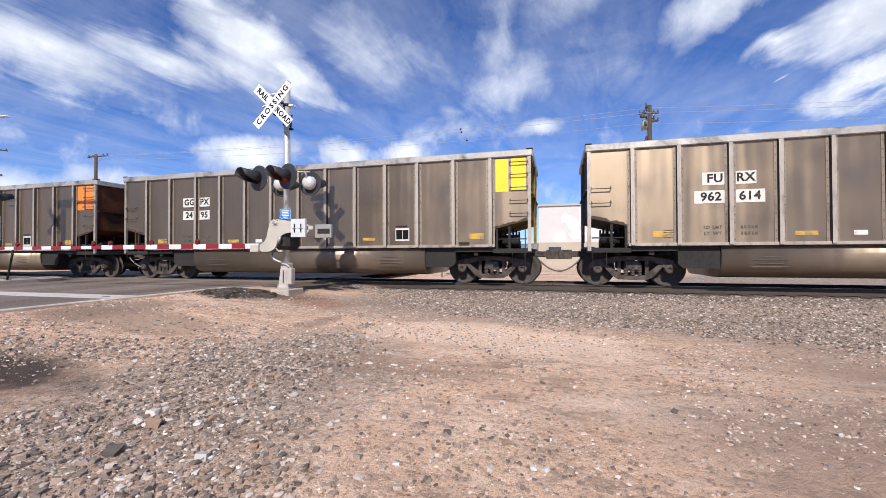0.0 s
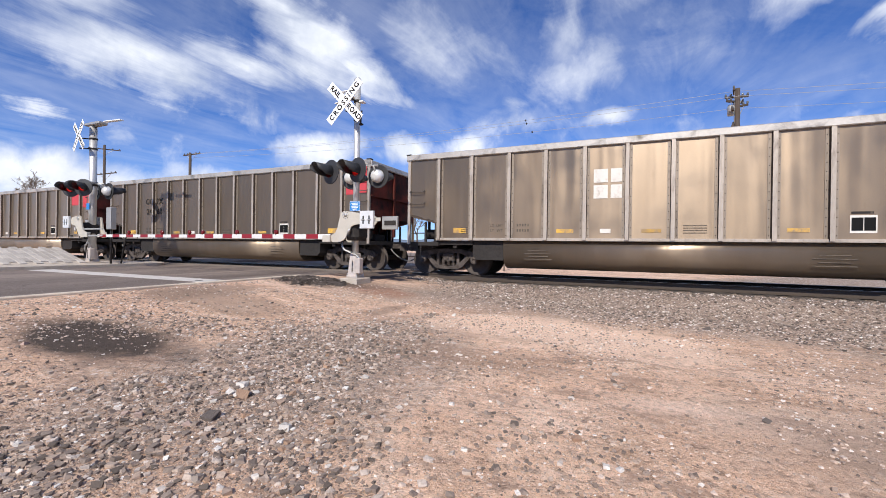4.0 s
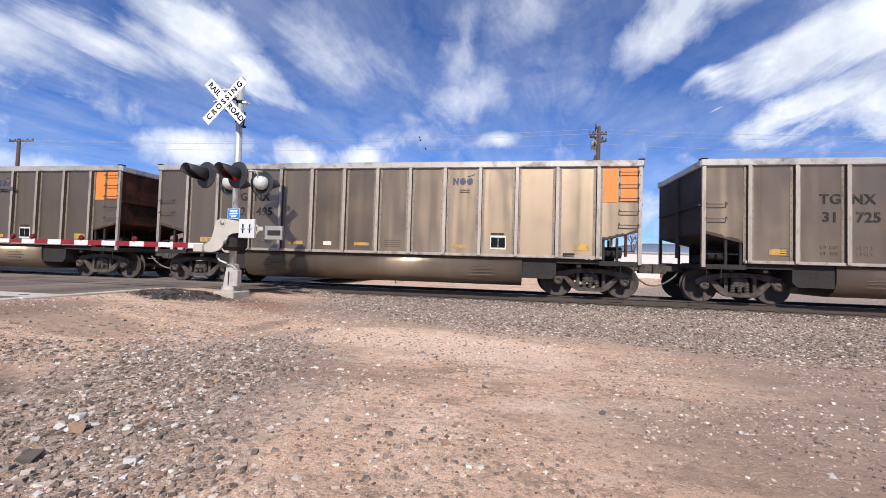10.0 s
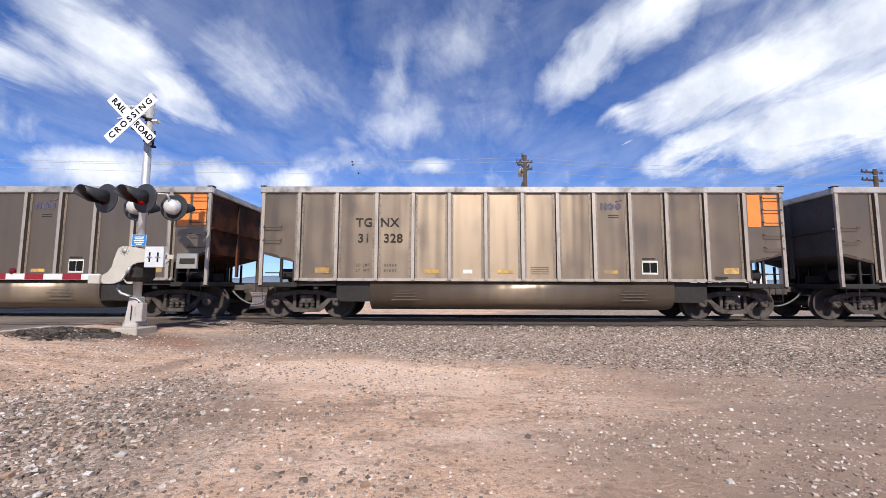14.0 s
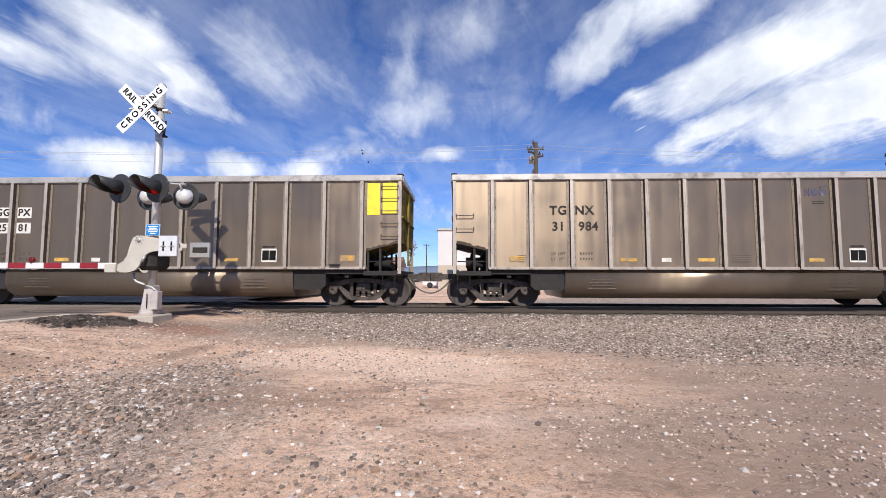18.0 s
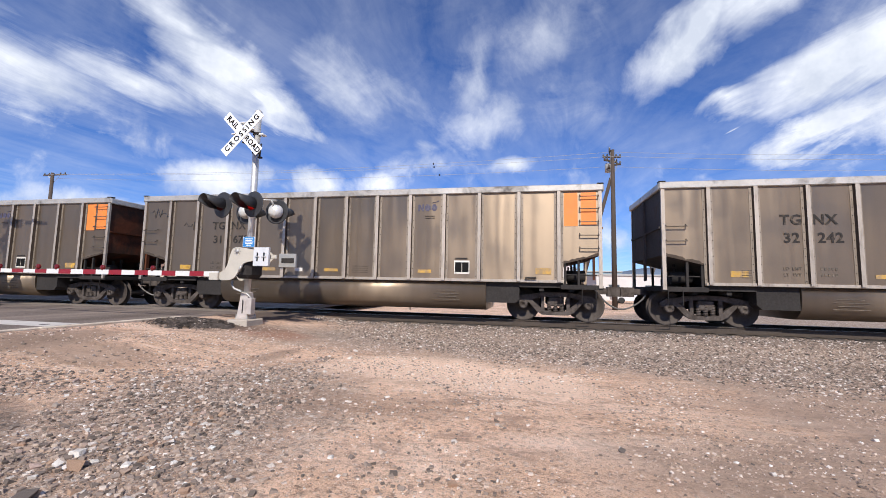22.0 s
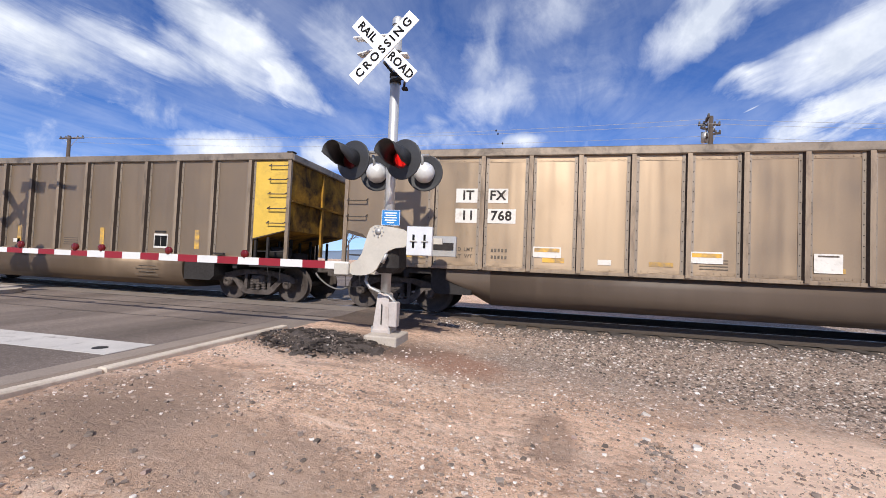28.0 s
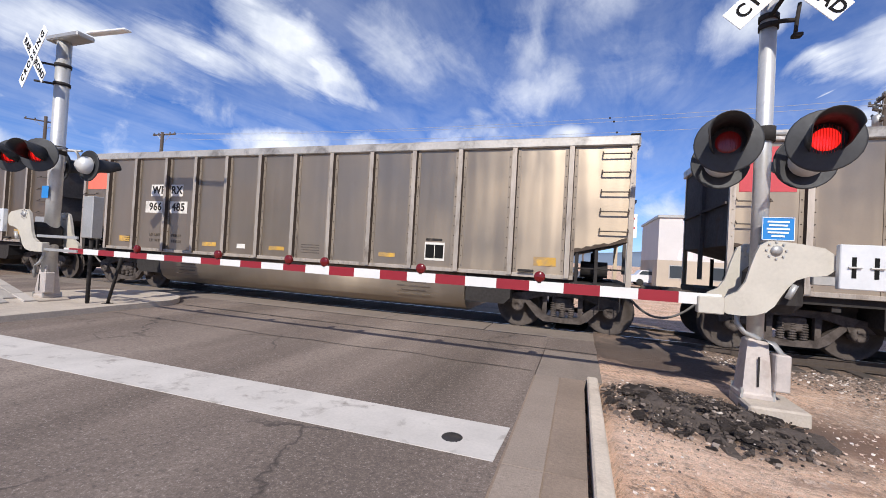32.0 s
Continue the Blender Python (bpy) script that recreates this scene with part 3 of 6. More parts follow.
    base = k.mix(k.math("MAXIMUM", k.math("MULTIPLY", bed, 0.85), k.math("MULTIPLY", lot, 0.62)), dirt, k.ramp(fine, [(0.3, (0.14, 0.103, 0.08)), (0.55, (0.26, 0.197, 0.155)), (0.75, (0.4, 0.312, 0.248))]))
    for scale, lo, w in ((16.0, 0.35, 1.0), (34.0, 0.3, 1.0), (75.0, 0.4, 0.9)):
        tone, on, _ = chips(scale, lo, w)
        sparse = k.math("ADD", k.math("MULTIPLY", rocky, 0.75), 0.2, True)
        base = k.mix(k.math("MULTIPLY", k.math("MULTIPLY", on, sparse), w), base, tone)
    # a damp dark patch and the red earth beside the signal
    def blotch(cx, cy, rx, ry, col, amount):
        nonlocal base
        g = k.n("ShaderNodeTexGradient", gradient_type="SPHERICAL")
        k.put(k.mapped(co, (1 / rx, 1 / ry, 0), (-cx / rx, -cy / ry, 0)), g.inputs[0])
        f = k.ramp(k.math("ADD", g.outputs[1], k.math("MULTIPLY", k.math("SUBTRACT", mid, 0.5), 0.8)), [(0.2, 0.0), (0.55, amount)])
        base = k.mix(f, base, col)
    blotch(-1.0, -6.9, 3.4, 1.6, (0.89, 0.645, 0.485), 0.7)
    blotch(-1.9, -8.9, 2.2, 0.6, (0.3, 0.19, 0.13), 0.5)
    blotch(-6.4, -8.3, 2.6, 1.0, (0.3, 0.2, 0.135), 0.55)
    blotch(4.4, -8.8, 2.2, 1.1, (0.3, 0.21, 0.155), 0.6)
    blotch(3.6, -10.8, 2.8, 1.3, (0.36, 0.25, 0.185), 0.7)
    blotch(6.5, -7.6, 3.0, 1.0, (0.34, 0.25, 0.19), 0.6)
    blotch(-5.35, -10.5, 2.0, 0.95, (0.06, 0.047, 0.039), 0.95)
    blotch(2.9, -9.9, 3.2, 1.9, (0.33, 0.235, 0.175), 0.68)
    blotch(4.9, -7.4, 4.0, 2.3, (0.33, 0.245, 0.19), 0.62)
    blotch(-3.88, -6.8, 0.35, 0.9, (0.22, 0.15, 0.11), 0.55)
    blotch(-7.2, -7.9, 1.1, 1.7, (0.27, 0.19, 0.14), 0.7)
    blotch(-5.9, -8.2, 1.3, 0.8, (0.45, 0.32, 0.24), 0.35)
    blotch(-5.3, -4.9, 1.5, 0.9, (0.33, 0.17, 0.11), 0.7)
    blotch(-7.1, -2.5, 2.2, 1.7, (0.075, 0.058, 0.048), 0.9)
    blotch(-7.0, -5.0, 1.7, 1.2, (0.09, 0.065, 0.05), 0.85)
    blotch(-6.6, -4.6, 2.0, 1.1, (0.16, 0.115, 0.09), 0.6)
    grime = k.ramp(k.math("DIVIDE", k.math("ABSOLUTE", y), 4.0), [(0.4, 0.75), (0.62, 0.0)])
    base = k.mix(grime, base, (0.115, 0.094, 0.08))
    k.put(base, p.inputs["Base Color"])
    b = k.n("ShaderNodeBump", i_Strength=1.0, i_Distance=0.04)
    k.put(k.math("ADD", k.math("MULTIPLY", fine, 0.7), k.math("MULTIPLY", grit, 0.3)), b.inputs["Height"])
    k.put(b.outputs[0], p.inputs["Normal"])
    k.put(p.outputs[0], k.n("ShaderNodeOutputMaterial").inputs[0])
    return mat


def spaced(near, step, far):
    lo, hi = near
    mid = list(np.arange(lo, hi + step / 2, step))
    out, d = [], step
    v = hi
    while v < far:
        d *= 1.35
        v += d
        out.append(v)
    back, d, v = [], step, lo
    while v > -far:
        d *= 1.35
        v -= d
        back.append(v)
    return back[::-1] + mid + out


def make_ground():
    xs, ys = spaced((-8.6, 15), 0.13, 900), spaced((-14, -1.5), 0.12, 900)
    verts = [(x, y, ground_z(x, y) if abs(x) < 60 and abs(y) < 60 else -0.45) for x in xs for y in ys]
    n = len(ys)
    faces = [(i * n + j, (i + 1) * n + j, (i + 1) * n + j + 1, i * n + j + 1) for i in range(len(xs) - 1) for j in range(n - 1)]
    me = bpy.data.meshes.new("ground")
    me.from_pydata(verts, [], faces)
    me.polygons.foreach_set("use_smooth", [True] * len(faces))
    me.materials.append(ground_surface())
    return tagged(new("ground", me), "pinkish dry dirt lot with scattered grey gravel beside the track", "ground", kind="structure")


ground = make_ground()


def asphalt_surface():
    mat = bpy.data.materials.new("old_asphalt")
    mat.use_nodes = True
    k = Nodes(mat.node_tree)
    p = k.n("ShaderNodeBsdfPrincipled", i_Roughness=0.85)
    p.inputs["Specular IOR Level"].default_value = 0.3
    co = k.n("ShaderNodeTexCoord").outputs["Object"]
    broad, mid = k.noise(co, 0.25, 3, 0.5), k.noise(k.mapped(co, (0.75, 0.06, 1)), 1.1, 4, 0.55)
    fine = k.noise(co, 60, 4, 0.7)
    base = k.ramp(mid, [(0.3, (0.125, 0.096, 0.077)), (0.5, (0.212, 0.165, 0.136)), (0.68, (0.32, 0.255, 0.21))])
    base = k.mix(k.ramp(broad, [(0.4, 0.0), (0.65, 0.6)]), base, (0.165, 0.13, 0.11))
    base = k.mix(k.ramp(fine, [(0.3, 0.5), (0.55, 0.0)]), base, (0.05, 0.045, 0.042))
    base = k.mix(k.ramp(fine, [(0.58, 0.0), (0.7, 0.75)]), base, (0.44, 0.39, 0.35))
    coarse = k.noise(co, 24, 5, 0.75)
    base = k.mix(k.ramp(coarse, [(0.34, 0.55), (0.46, 0.0)]), base, (0.07, 0.058, 0.05))
    base = k.mix(k.ramp(coarse, [(0.57, 0.0), (0.68, 0.4)]), base, (0.4, 0.33, 0.28))
    v = k.n("ShaderNodeTexVoronoi", i_Scale=0.42, feature="DISTANCE_TO_EDGE")
    w = k.n("ShaderNodeVectorMath", operation="ADD")
    k.put(k.mapped(co, (1, 1, 1)), w.inputs[0])
    sc = k.n("ShaderNodeVectorMath", operation="SCALE")
    k.put(k.noise(co, 2.0, 4, 0.6, out=1), sc.inputs[0])
    sc.inputs["Scale"].default_value = 0.45
    k.put(sc.outputs[0], w.inputs[1]), k.put(w.outputs[0], v.inputs["Vector"])
    crack = k.math("MULTIPLY", k.ramp(v.outputs["Distance"], [(0.0, 1.0), (0.008, 0.0)]), k.ramp(broad, [(0.52, 0.0), (0.58, 0.7)]))
    base = k.mix(crack, base, (0.035, 0.03, 0.028))
    k.put(base, p.inputs["Base Color"])
    b = k.n("ShaderNodeBump", i_Strength=0.5, i_Distance=0.008)
    k.put(fine, b.inputs["Height"])
    k.put(b.outputs[0], p.inputs["Normal"])
    k.put(p.outputs[0], k.n("ShaderNodeOutputMaterial").inputs[0])
    return mat


ASPHALT = asphalt_surface()
TAR = material("tar_seam", (0.03, 0.027, 0.026), 0.5, 0, (0.3, 20), (0.3, 3))
LINE = material("worn_road_paint", (0.56, 0.52, 0.475), 0.7, 0, (0.12, 40), (0.25, 2), dirt=((0.2, 0.165, 0.14), 0.85, 5, 0.56))
PANEL = material("crossing_panel_concrete", (0.23, 0.186, 0.152), 0.85, 0, (0.3, 30), (0.3, 2), bump=0.4, bump_scale=50)

GUTTER = material("dusty_gutter", (0.29, 0.232, 0.187), 0.88, 0, (0.3, 50), (0.3, 1.2), bump=0.4, bump_scale=60, dirt=((0.3, 0.24, 0.19), 0.5, 1.3, 0.52))
ROAD_EAST, MEDIAN_EAST, MEDIAN_WEST, ROAD_WEST = -8.75, -16.6, -19.6, -27.6
road = thing("road", "worn grey asphalt road over the railway crossing", "road", kind="structure")
for x0, x1 in ((MEDIAN_EAST - 0.3, ROAD_EAST), (ROAD_WEST, MEDIAN_WEST + 0.3)):
    for y0, y1 in ((-70, -1.72), (-0.66, 0.66), (1.72, 120)):
        part("asphalt", box(B(), x0, x1, y0, y1, -0.12, -0.006), ASPHALT, road)
part("asphalt", box(B(), MEDIAN_WEST + 0.3, MEDIAN_EAST - 0.3, -2.6, -1.72, -0.12, -0.006), ASPHALT, road)
part("asphalt", box(B(), MEDIAN_WEST + 0.3, MEDIAN_EAST - 0.3, -0.66, 0.66, -0.12, -0.006), ASPHALT, road)
part("asphalt", box(B(), ROAD_EAST + 0.004, -7.95, -2.94, -1.72, -0.12, -0.004), ASPHALT, road)
for i in range(9):
    for y0, y1 in ((-1.715, -0.80), (0.80, 1.715)):
        part("crossing_panel", box(B(), -27.2 + i * 2.15, -27.2 + i * 2.15 + 2.13, y0, y1, -0.1, -0.004, 0.01), PANEL, road, "worn concrete crossing panel")


def wavy_strip(x0, x1, y, w, z, mat, name, parent, seed=0.0, amp=0.05):
    bm, last, n = B(), None, 40
    for i in range(n + 1):
        x = x0 + (x1 - x0) * i / n
        yy = y + noise.noise(Vector((x * 0.9, seed, 0))) * amp
        ww = w * (0.7 + 0.5 * noise.noise(Vector((x * 2.3, seed, 5))))
        row = [bm.verts.new((x, yy - ww / 2, z)), bm.verts.new((x, yy + ww / 2, z))]
        if last:
            bm.faces.new((last[0], row[0], row[1], last[1]))
        last = row
    return part(name, bm, mat, parent)


wavy_strip(-16.5, -7.7, -2.85, 0.07, -0.001, TAR, "tar_seam", road, 1.0)
wavy_strip(-16.5, -8.8, -4.3, 0.025, -0.001, TAR, "tar_seam", road, 3.0, 0.12)
wavy_strip(-16.0, -8.8, -1.78, 0.05, -0.001, TAR, "tar_seam", road, 5.0, 0.03)
stop = B()
prism(stop, [(-16.5, -6.88), (-8.79, -6.84), (-8.77, -6.22), (-16.5, -6.26)], "z", -0.006, -0.001)
part("stop_line", stop, LINE, road, "broad white stop line, scuffed")
far_stop = B()
prism(far_stop, [(-27.3, 5.6), (-19.9, 5.6), (-19.9, 6.2), (-27.3, 6.2)], "z", -0.006, -0.001)
part("stop_line", far_stop, LINE, road)
part("drain_lid", lathe(B(), [(0.085, 0), (0.08, 0.006), (0, 0.006)], 14, pose(-9.16, -6.6, -0.002)), TAR, road, "small dark round lid")
DUSTED = material("dirt_dusted_concrete", (0.26, 0.195, 0.147), 0.9, 0, (0.3, 45), (0.35, 1.4), bump=0.4, bump_scale=60, dirt=((0.22, 0.165, 0.125), 0.7, 1.8, 0.5))
for i in range(14):
    y1 = -4.45 - 2.4 * i
    part("gutter_slab", box(B(), -8.73, -8.45, y1 - 2.388, y1, -0.1, 0.002 if i % 2 else 0.0), GUTTER, road, "pale concrete gutter slab")
    part("gutter_slab", box(B(), -8.438, -8.17, y1 - 2.388, y1, -0.1, 0.004 if i % 2 else 0.001), DUSTED, road, "dirt-dusted gutter slab")
part("gutter_joint", box(B(), -8.75, -8.17, -40, -4.45, -0.11, -0.009), DUSTED, road)
part("gutter_apron", box(B(), -8.74, -7.7, -4.44, -2.95, -0.12, -0.004), PANEL, road)
KERBSTONE = material("kerb_concrete", (0.6, 0.51, 0.41), 0.88, 0, (0.25, 40), (0.25, 2), bump=0.35, bump_scale=60, dirt=((0.33, 0.25, 0.19), 0.7, 2.5, 0.5))
kerb = thing("kerb", "pale concrete kerb along the road edge", "kerb", kind="structure")
for i in range(10):
    part("kerb_block", box(B(), -8.14, -8.02, -4.45 - 3.0 * (i + 1) + 0.015, -4.45 - 3.0 * i, -0.12, 0.06, 0.015), KERBSTONE, kerb)

# the median island
median = thing("median_island", "concrete median island with grey block pavers", "median", kind="structure")
nose = [(MEDIAN_EAST - 1.5 + 1.5 * math.cos(a), -3.3 + 1.15 * math.sin(a)) for a in [math.pi * i / 12 for i in range(13)]]
outline = nose + [(MEDIAN_WEST, -40), (MEDIAN_EAST, -40)]
part("kerb_edge", prism(B(), outline, "z", -0.12, 0.1), CONCRETE, median)
PAVER = material("block_paver", (0.42, 0.38, 0.34), 0.85, 0, (0.2, 40), (0.15, 5), vary=0.16, bump=0.3, bump_scale=60)
paver_mesh = mesh_of(box(B(), -0.195, 0.195, -0.095, 0.095, -0.02, 0.05, 0.008), "paver", PAVER)
part("paver_bank", prism(B(), [(-19.62, 0.1), (-17.72, 0.1), (-19.62, 0.62)], "y", -14.0, -4.75), CONCRETE, median)
bank = pose(-17.8, 0, 0.1, 0, math.degrees(math.atan2(0.52, 1.9)), 0)
for row in range(36):
    for col in range(5):
        d = -0.22 - col * 0.4 - (0.2 if row % 2 else 0)
        if d > -1.85:
            part("paver", paver_mesh, None, median, at=bank @ pose(d, -4.86 - row * 0.2, 0.0))

# rails, ties
track = thing("railway_track", "rusty steel rails on dark timber ties in grey ballast", "railway track", kind="structure")
rail_profile = [(-0.07, -0.175), (0.07, -0.175), (0.07, -0.163), (0.012, -0.14), (0.012, -0.045), (0.036, -0.03), (0.036, -0.004), (0.028, 0), (-0.028, 0), (-0.036, -0.004), (-0.036, -0.03), (-0.012, -0.045), (-0.012, -0.14), (-0.07, -0.163)]
for y in (-0.7535, 0.7535):
    r = part("rail", prism(B(), [(y + a, b) for a, b in rail_profile], "x", -260, 260), RAILSTEEL, track, "rusty rail with a polished head")
    part("rail_head", box(B(), -260, 260, y - 0.027, y + 0.027, 0.0005, 0.002), RAILTOP, r)
tie_mesh = mesh_of(box(B(), -0.115, 0.115, -1.3, 1.3, -0.36, -0.178, 0.012), "tie", TIE)
for i in range(140):
    x = -7.3 + i * 0.5 if i < 80 else -28.2 - (i - 80) * 0.5
    part("tie", tie_mesh, None, track, at=pose(x, random.uniform(-0.04, 0.04), random.uniform(-0.012, 0.008), 0, 0, random.uniform(-1, 1)))
# ---- the train ----
CAR = 16.2
BODY = 14.7
RIBS = (1.08, 2.15, 3.28, 4.31, 5.33, 6.36, 7.39, 8.38, 9.4, 10.41, 11.43, 12.53, 13.6)
SIDE = -1.6
START = 0.779
# small drifts of the speed, second by second
SLIP = (0.11, -0.22, -0.32, -0.01, -0.02, -0.0, 0.02, -0.27, 0.12, 0.12, -0.15, -0.19, -0.19, -0.04, -0.15, -0.08, 0.02, 0.08, 0.1, -0.15, -0.19, 0.07, -0.24, -0.26, -0.11, -0.08, -0.02, -0.08, -0.3, -0.04, 0.08, 0.0, 0.25)


def travel(t):
    """Metres that the train has rolled by t seconds."""
    i = min(int(t), 31)
    k = t - i
    slip = SLIP[i] + (SLIP[i + 1] - SLIP[i]) * k * k * (3 - 2 * k)
    return ((1.31468e-05 * t - 5.64227e-04) * t - 0.0299474) * t * t + 18.60695 * t + slip


def build_truck_meshes():
    m = {}
    sf = B()
    # side frame seen from the side: top member, slanting tension members, pedestals
    for s in (1, -1):
        prism(sf, [(s * 1.1, 0.5), (s * 1.12, 0.6), (s * 0.98, 0.7), (s * 0.45, 0.8), (0, 0.82), (0, 0.7), (s * 0.4, 0.68), (s * 0.72, 0.58), (s * 0.75, 0.5)], "y", -0.07, 0.07)
        prism(sf, [(s * 0.78, 0.58), (s * 0.66, 0.6), (s * 0.3, 0.3), (0, 0.27), (0, 0.17), (s * 0.36, 0.18), (s * 0.5, 0.26)], "y", -0.06, 0.06)
        prism(sf, [(s * 0.3, 0.27), (s * 0.39, 0.27), (s * 0.39, 0.72), (s * 0.3, 0.72)], "y", -0.05, 0.05)
    m["side_frame"] = mesh_of(sf, "side_frame", TRUCK)
    sp = lathe(B(), [p for i in range(7) for p in ((0.045, 0.29 + i * 0.042), (0.068, 0.302 + i * 0.042), (0.068, 0.314 + i * 0.042), (0.045, 0.326 + i * 0.042))], 10)
    m["spring"] = mesh_of(sp, "spring", TRUCK)
    cap = B()
    lathe(cap, [(0.125, -0.09), (0.125, 0.02), (0.1, 0.05), (0.045, 0.055), (0.04, 0.03), (0, 0.03)], 14, pose(0, 0, 0, 90))
    for i in range(3):
        a = i * 2.1
        rod(cap, (0.075 * math.cos(a), -0.05, 0.075 * math.sin(a)), (0.075 * math.cos(a), -0.075, 0.075 * math.sin(a)), 0.02, 6)
    m["bearing_cap"] = mesh_of(cap, "bearing_cap", TRUCK)
    m["bolster"] = mesh_of(box(B(), -0.2, 0.2, -1.05, 1.05, 0.42, 0.68, 0.03), "bolster", TRUCK)
    br = box(B(), -0.04, 0.04, -0.7, 0.7, 0.3, 0.4)
    m["brake_beam"] = mesh_of(br, "brake_beam", UNDER)
    wh = B()
    for s in (-1, 1):
        prof = [(0.1, 0.09), (0.13, 0.03), (0.36, 0.015), (0.385, 0.06), (0.455, 0.06)]
        lathe(wh, prof[::-1], 24, Matrix.Translation((0, s * 0.76, 0)) @ pose(0, 0, 0, 90 if s < 0 else -90))
        lathe(wh, [(0.485, -0.075), (0.39, -0.075), (0.36, -0.03), (0.13, -0.02), (0.09, -0.06)], 24, Matrix.Translation((0, s * 0.76, 0)) @ pose(0, 0, 0, 90 if s < 0 else -90))
    rod(wh, (0, -0.99, 0), (0, 0.99, 0), 0.085, 12)
    for a in range(3):
        rod(wh, (0.25 * math.cos(a * 2.09), -0.79, 0.25 * math.sin(a * 2.09)), (0.25 * math.cos(a * 2.09), -0.80, 0.25 * math.sin(a * 2.09)), 0.035, 8)
    m["wheelset"] = mesh_of(wh, "wheelset", WHEEL)
    return m


TM = build_truck_meshes()


def build_body_meshes():
    m = {}

    def panel(w, first=0):
        bm = B()
        if first:
            s = first
            pts = [(0, 1.56), (0, 3.58), (s * w, 3.58), (s * w, 1.84)]
        else:
            pts = [(0, 1.14), (w, 1.14), (w, 3.58), (0, 3.58)]
        return prism(bm, pts, "y", 0.0, 0.03)
    edges = (0.0, *RIBS, BODY)
    m["panels"] = []
    for i in range(14):
        w = edges[i + 1] - edges[i]
        m["panels"].append((panel(w, -1) if i == 0 else panel(w, 1) if i == 13 else panel(w), edges[i + 1] if i == 0 else edges[i]))
    rib = B()
    prism(rib, [(-0.06, 0), (0.06, 0), (0.045, -0.095), (-0.045, -0.095)], "z", 1.1, 3.58)
    rib.normal_update()
    # flanks get the dark tone, so their shade sits in the colour
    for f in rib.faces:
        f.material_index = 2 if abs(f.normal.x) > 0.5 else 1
    box(rib, -0.12, 0.12, -0.012, 0.0, 1.1, 3.58)
    flat = len(rib.faces)
    for i in range(12):
        for x in (-0.09, 0.09):
            rod(rib, (x, -0.012, 1.22 + i * 0.2), (x, -0.02, 1.22 + i * 0.2), 0.012, 5)
    rib.faces.ensure_lookup_table()
    for f in rib.faces[flat:]:
        f.material_index = 2
    m["rib"] = rib
    chord = B()
    box(chord, -0.06, BODY + 0.06, SIDE - 0.03, SIDE + 0.14, 3.58, 3.765, 0.02)
    m["top_chord"] = chord
    sill = B()
    box(sill, 0.98, BODY - 0.98, SIDE - 0.02, SIDE + 0.16, 1.07, 1.15, 0.008)
    for i in range(40):
        rod(sill, (1.2 + i * 0.312, SIDE - 0.02, 1.115), (1.2 + i * 0.312, SIDE - 0.03, 1.115), 0.014, 5)
    m["side_sill"] = sill
    far = B()
    box(far, -0.02, 0.07, 1.52, 1.6, 0.95, 3.58), box(far, BODY - 0.07, BODY + 0.02, 1.52, 1.6, 0.95, 3.58)
    prism(far, [(0, 1.84), (1.08, 1.56), (1.08, 1.14), (13.62, 1.14), (13.62, 1.56), (BODY, 1.84), (BODY, 3.58), (0, 3.58)], "y", 1.53, 1.56)
    box(far, -0.06, BODY + 0.06, 1.46, 1.63, 3.58, 3.765, 0.02)
    box(far, 0.98, BODY - 0.98, 1.44, 1.62, 1.07, 1.15)
    for x in RIBS:
        box(far, x - 0.06, x + 0.06, 1.56, 1.64, 1.1, 3.58)
    m["far_side"] = far
    tub = B()
    prof = [(-1.5, 1.06), (-1.52, 0.86), (-1.5, 0.62), (-1.42, 0.44), (-1.28, 0.33), (-1.05, 0.27), (1.05, 0.27), (1.28, 0.33), (1.42, 0.44), (1.5, 0.62), (1.52, 0.86), (1.5, 1.06)]
    prism(tub, prof, "x", 3.1, 11.62)
    for f in tub.faces:
        f.smooth = len(f.verts) == 4
    m["tub"] = tub
    deep = B()
    for a, b in ((2.5, 3.5), (3.5, 11.2), (11.2, 12.2)):
        if a == 3.5:
            prism(deep, prof, "x", a, b)
            continue
        s = 1 if a < 5 else -1
        x0, x1 = (a, b) if s > 0 else (b, a)
        vs0 = [deep.verts.new((x0, y, max(z, 0.82))) for y, z in prof]
        vs1 = [deep.verts.new((x1, y, z)) for y, z in prof]
        for i in range(len(prof) - 1):
            deep.faces.new((vs0[i], vs0[i + 1], vs1[i + 1], vs1[i]))
    bmesh.ops.recalc_face_normals(deep, faces=deep.faces)
    for f in deep.faces:
        f.smooth = len(f.verts) == 4
    for z in (1.2, 3.5):
        strip = box(B(), 1.1, 13.58, -0.008, 0.0, z - 0.035, z + 0.035)
        for i in range(104):
            rod(strip, (1.16 + i * 0.12, -0.008, z), (1.16 + i * 0.12, -0.018, z), 0.013, 5)
        m["rivet_strip_low" if z < 2 else "rivet_strip_high"] = strip
    m["deep_tub"] = deep
    m["centre_sill"] = box(B(), 0.2, BODY - 0.2, -0.28, 0.28, 0.72, 1.06)
    for key, x0, x1 in (("left", 2.15, 3.09), ("right", 11.63, 12.55)):
        low, high = (x0 + 0.12, x1) if key == "left" else (x0, x1 - 0.12)
        m["slope_box_" + key] = prism(B(), [(x0, 1.06), (x0, 0.62), (low, 0.5), (high, 0.5), (x1, 0.62), (x1, 1.06)], "y", -1.46, 1.46)
    for key, x0, x1 in (("left", 1.0, 2.15), ("right", 12.55, 13.7)):
        m["floor_plate_" + key] = box(B(), x0, x1, -1.5, 1.5, 0.94, 1.06)
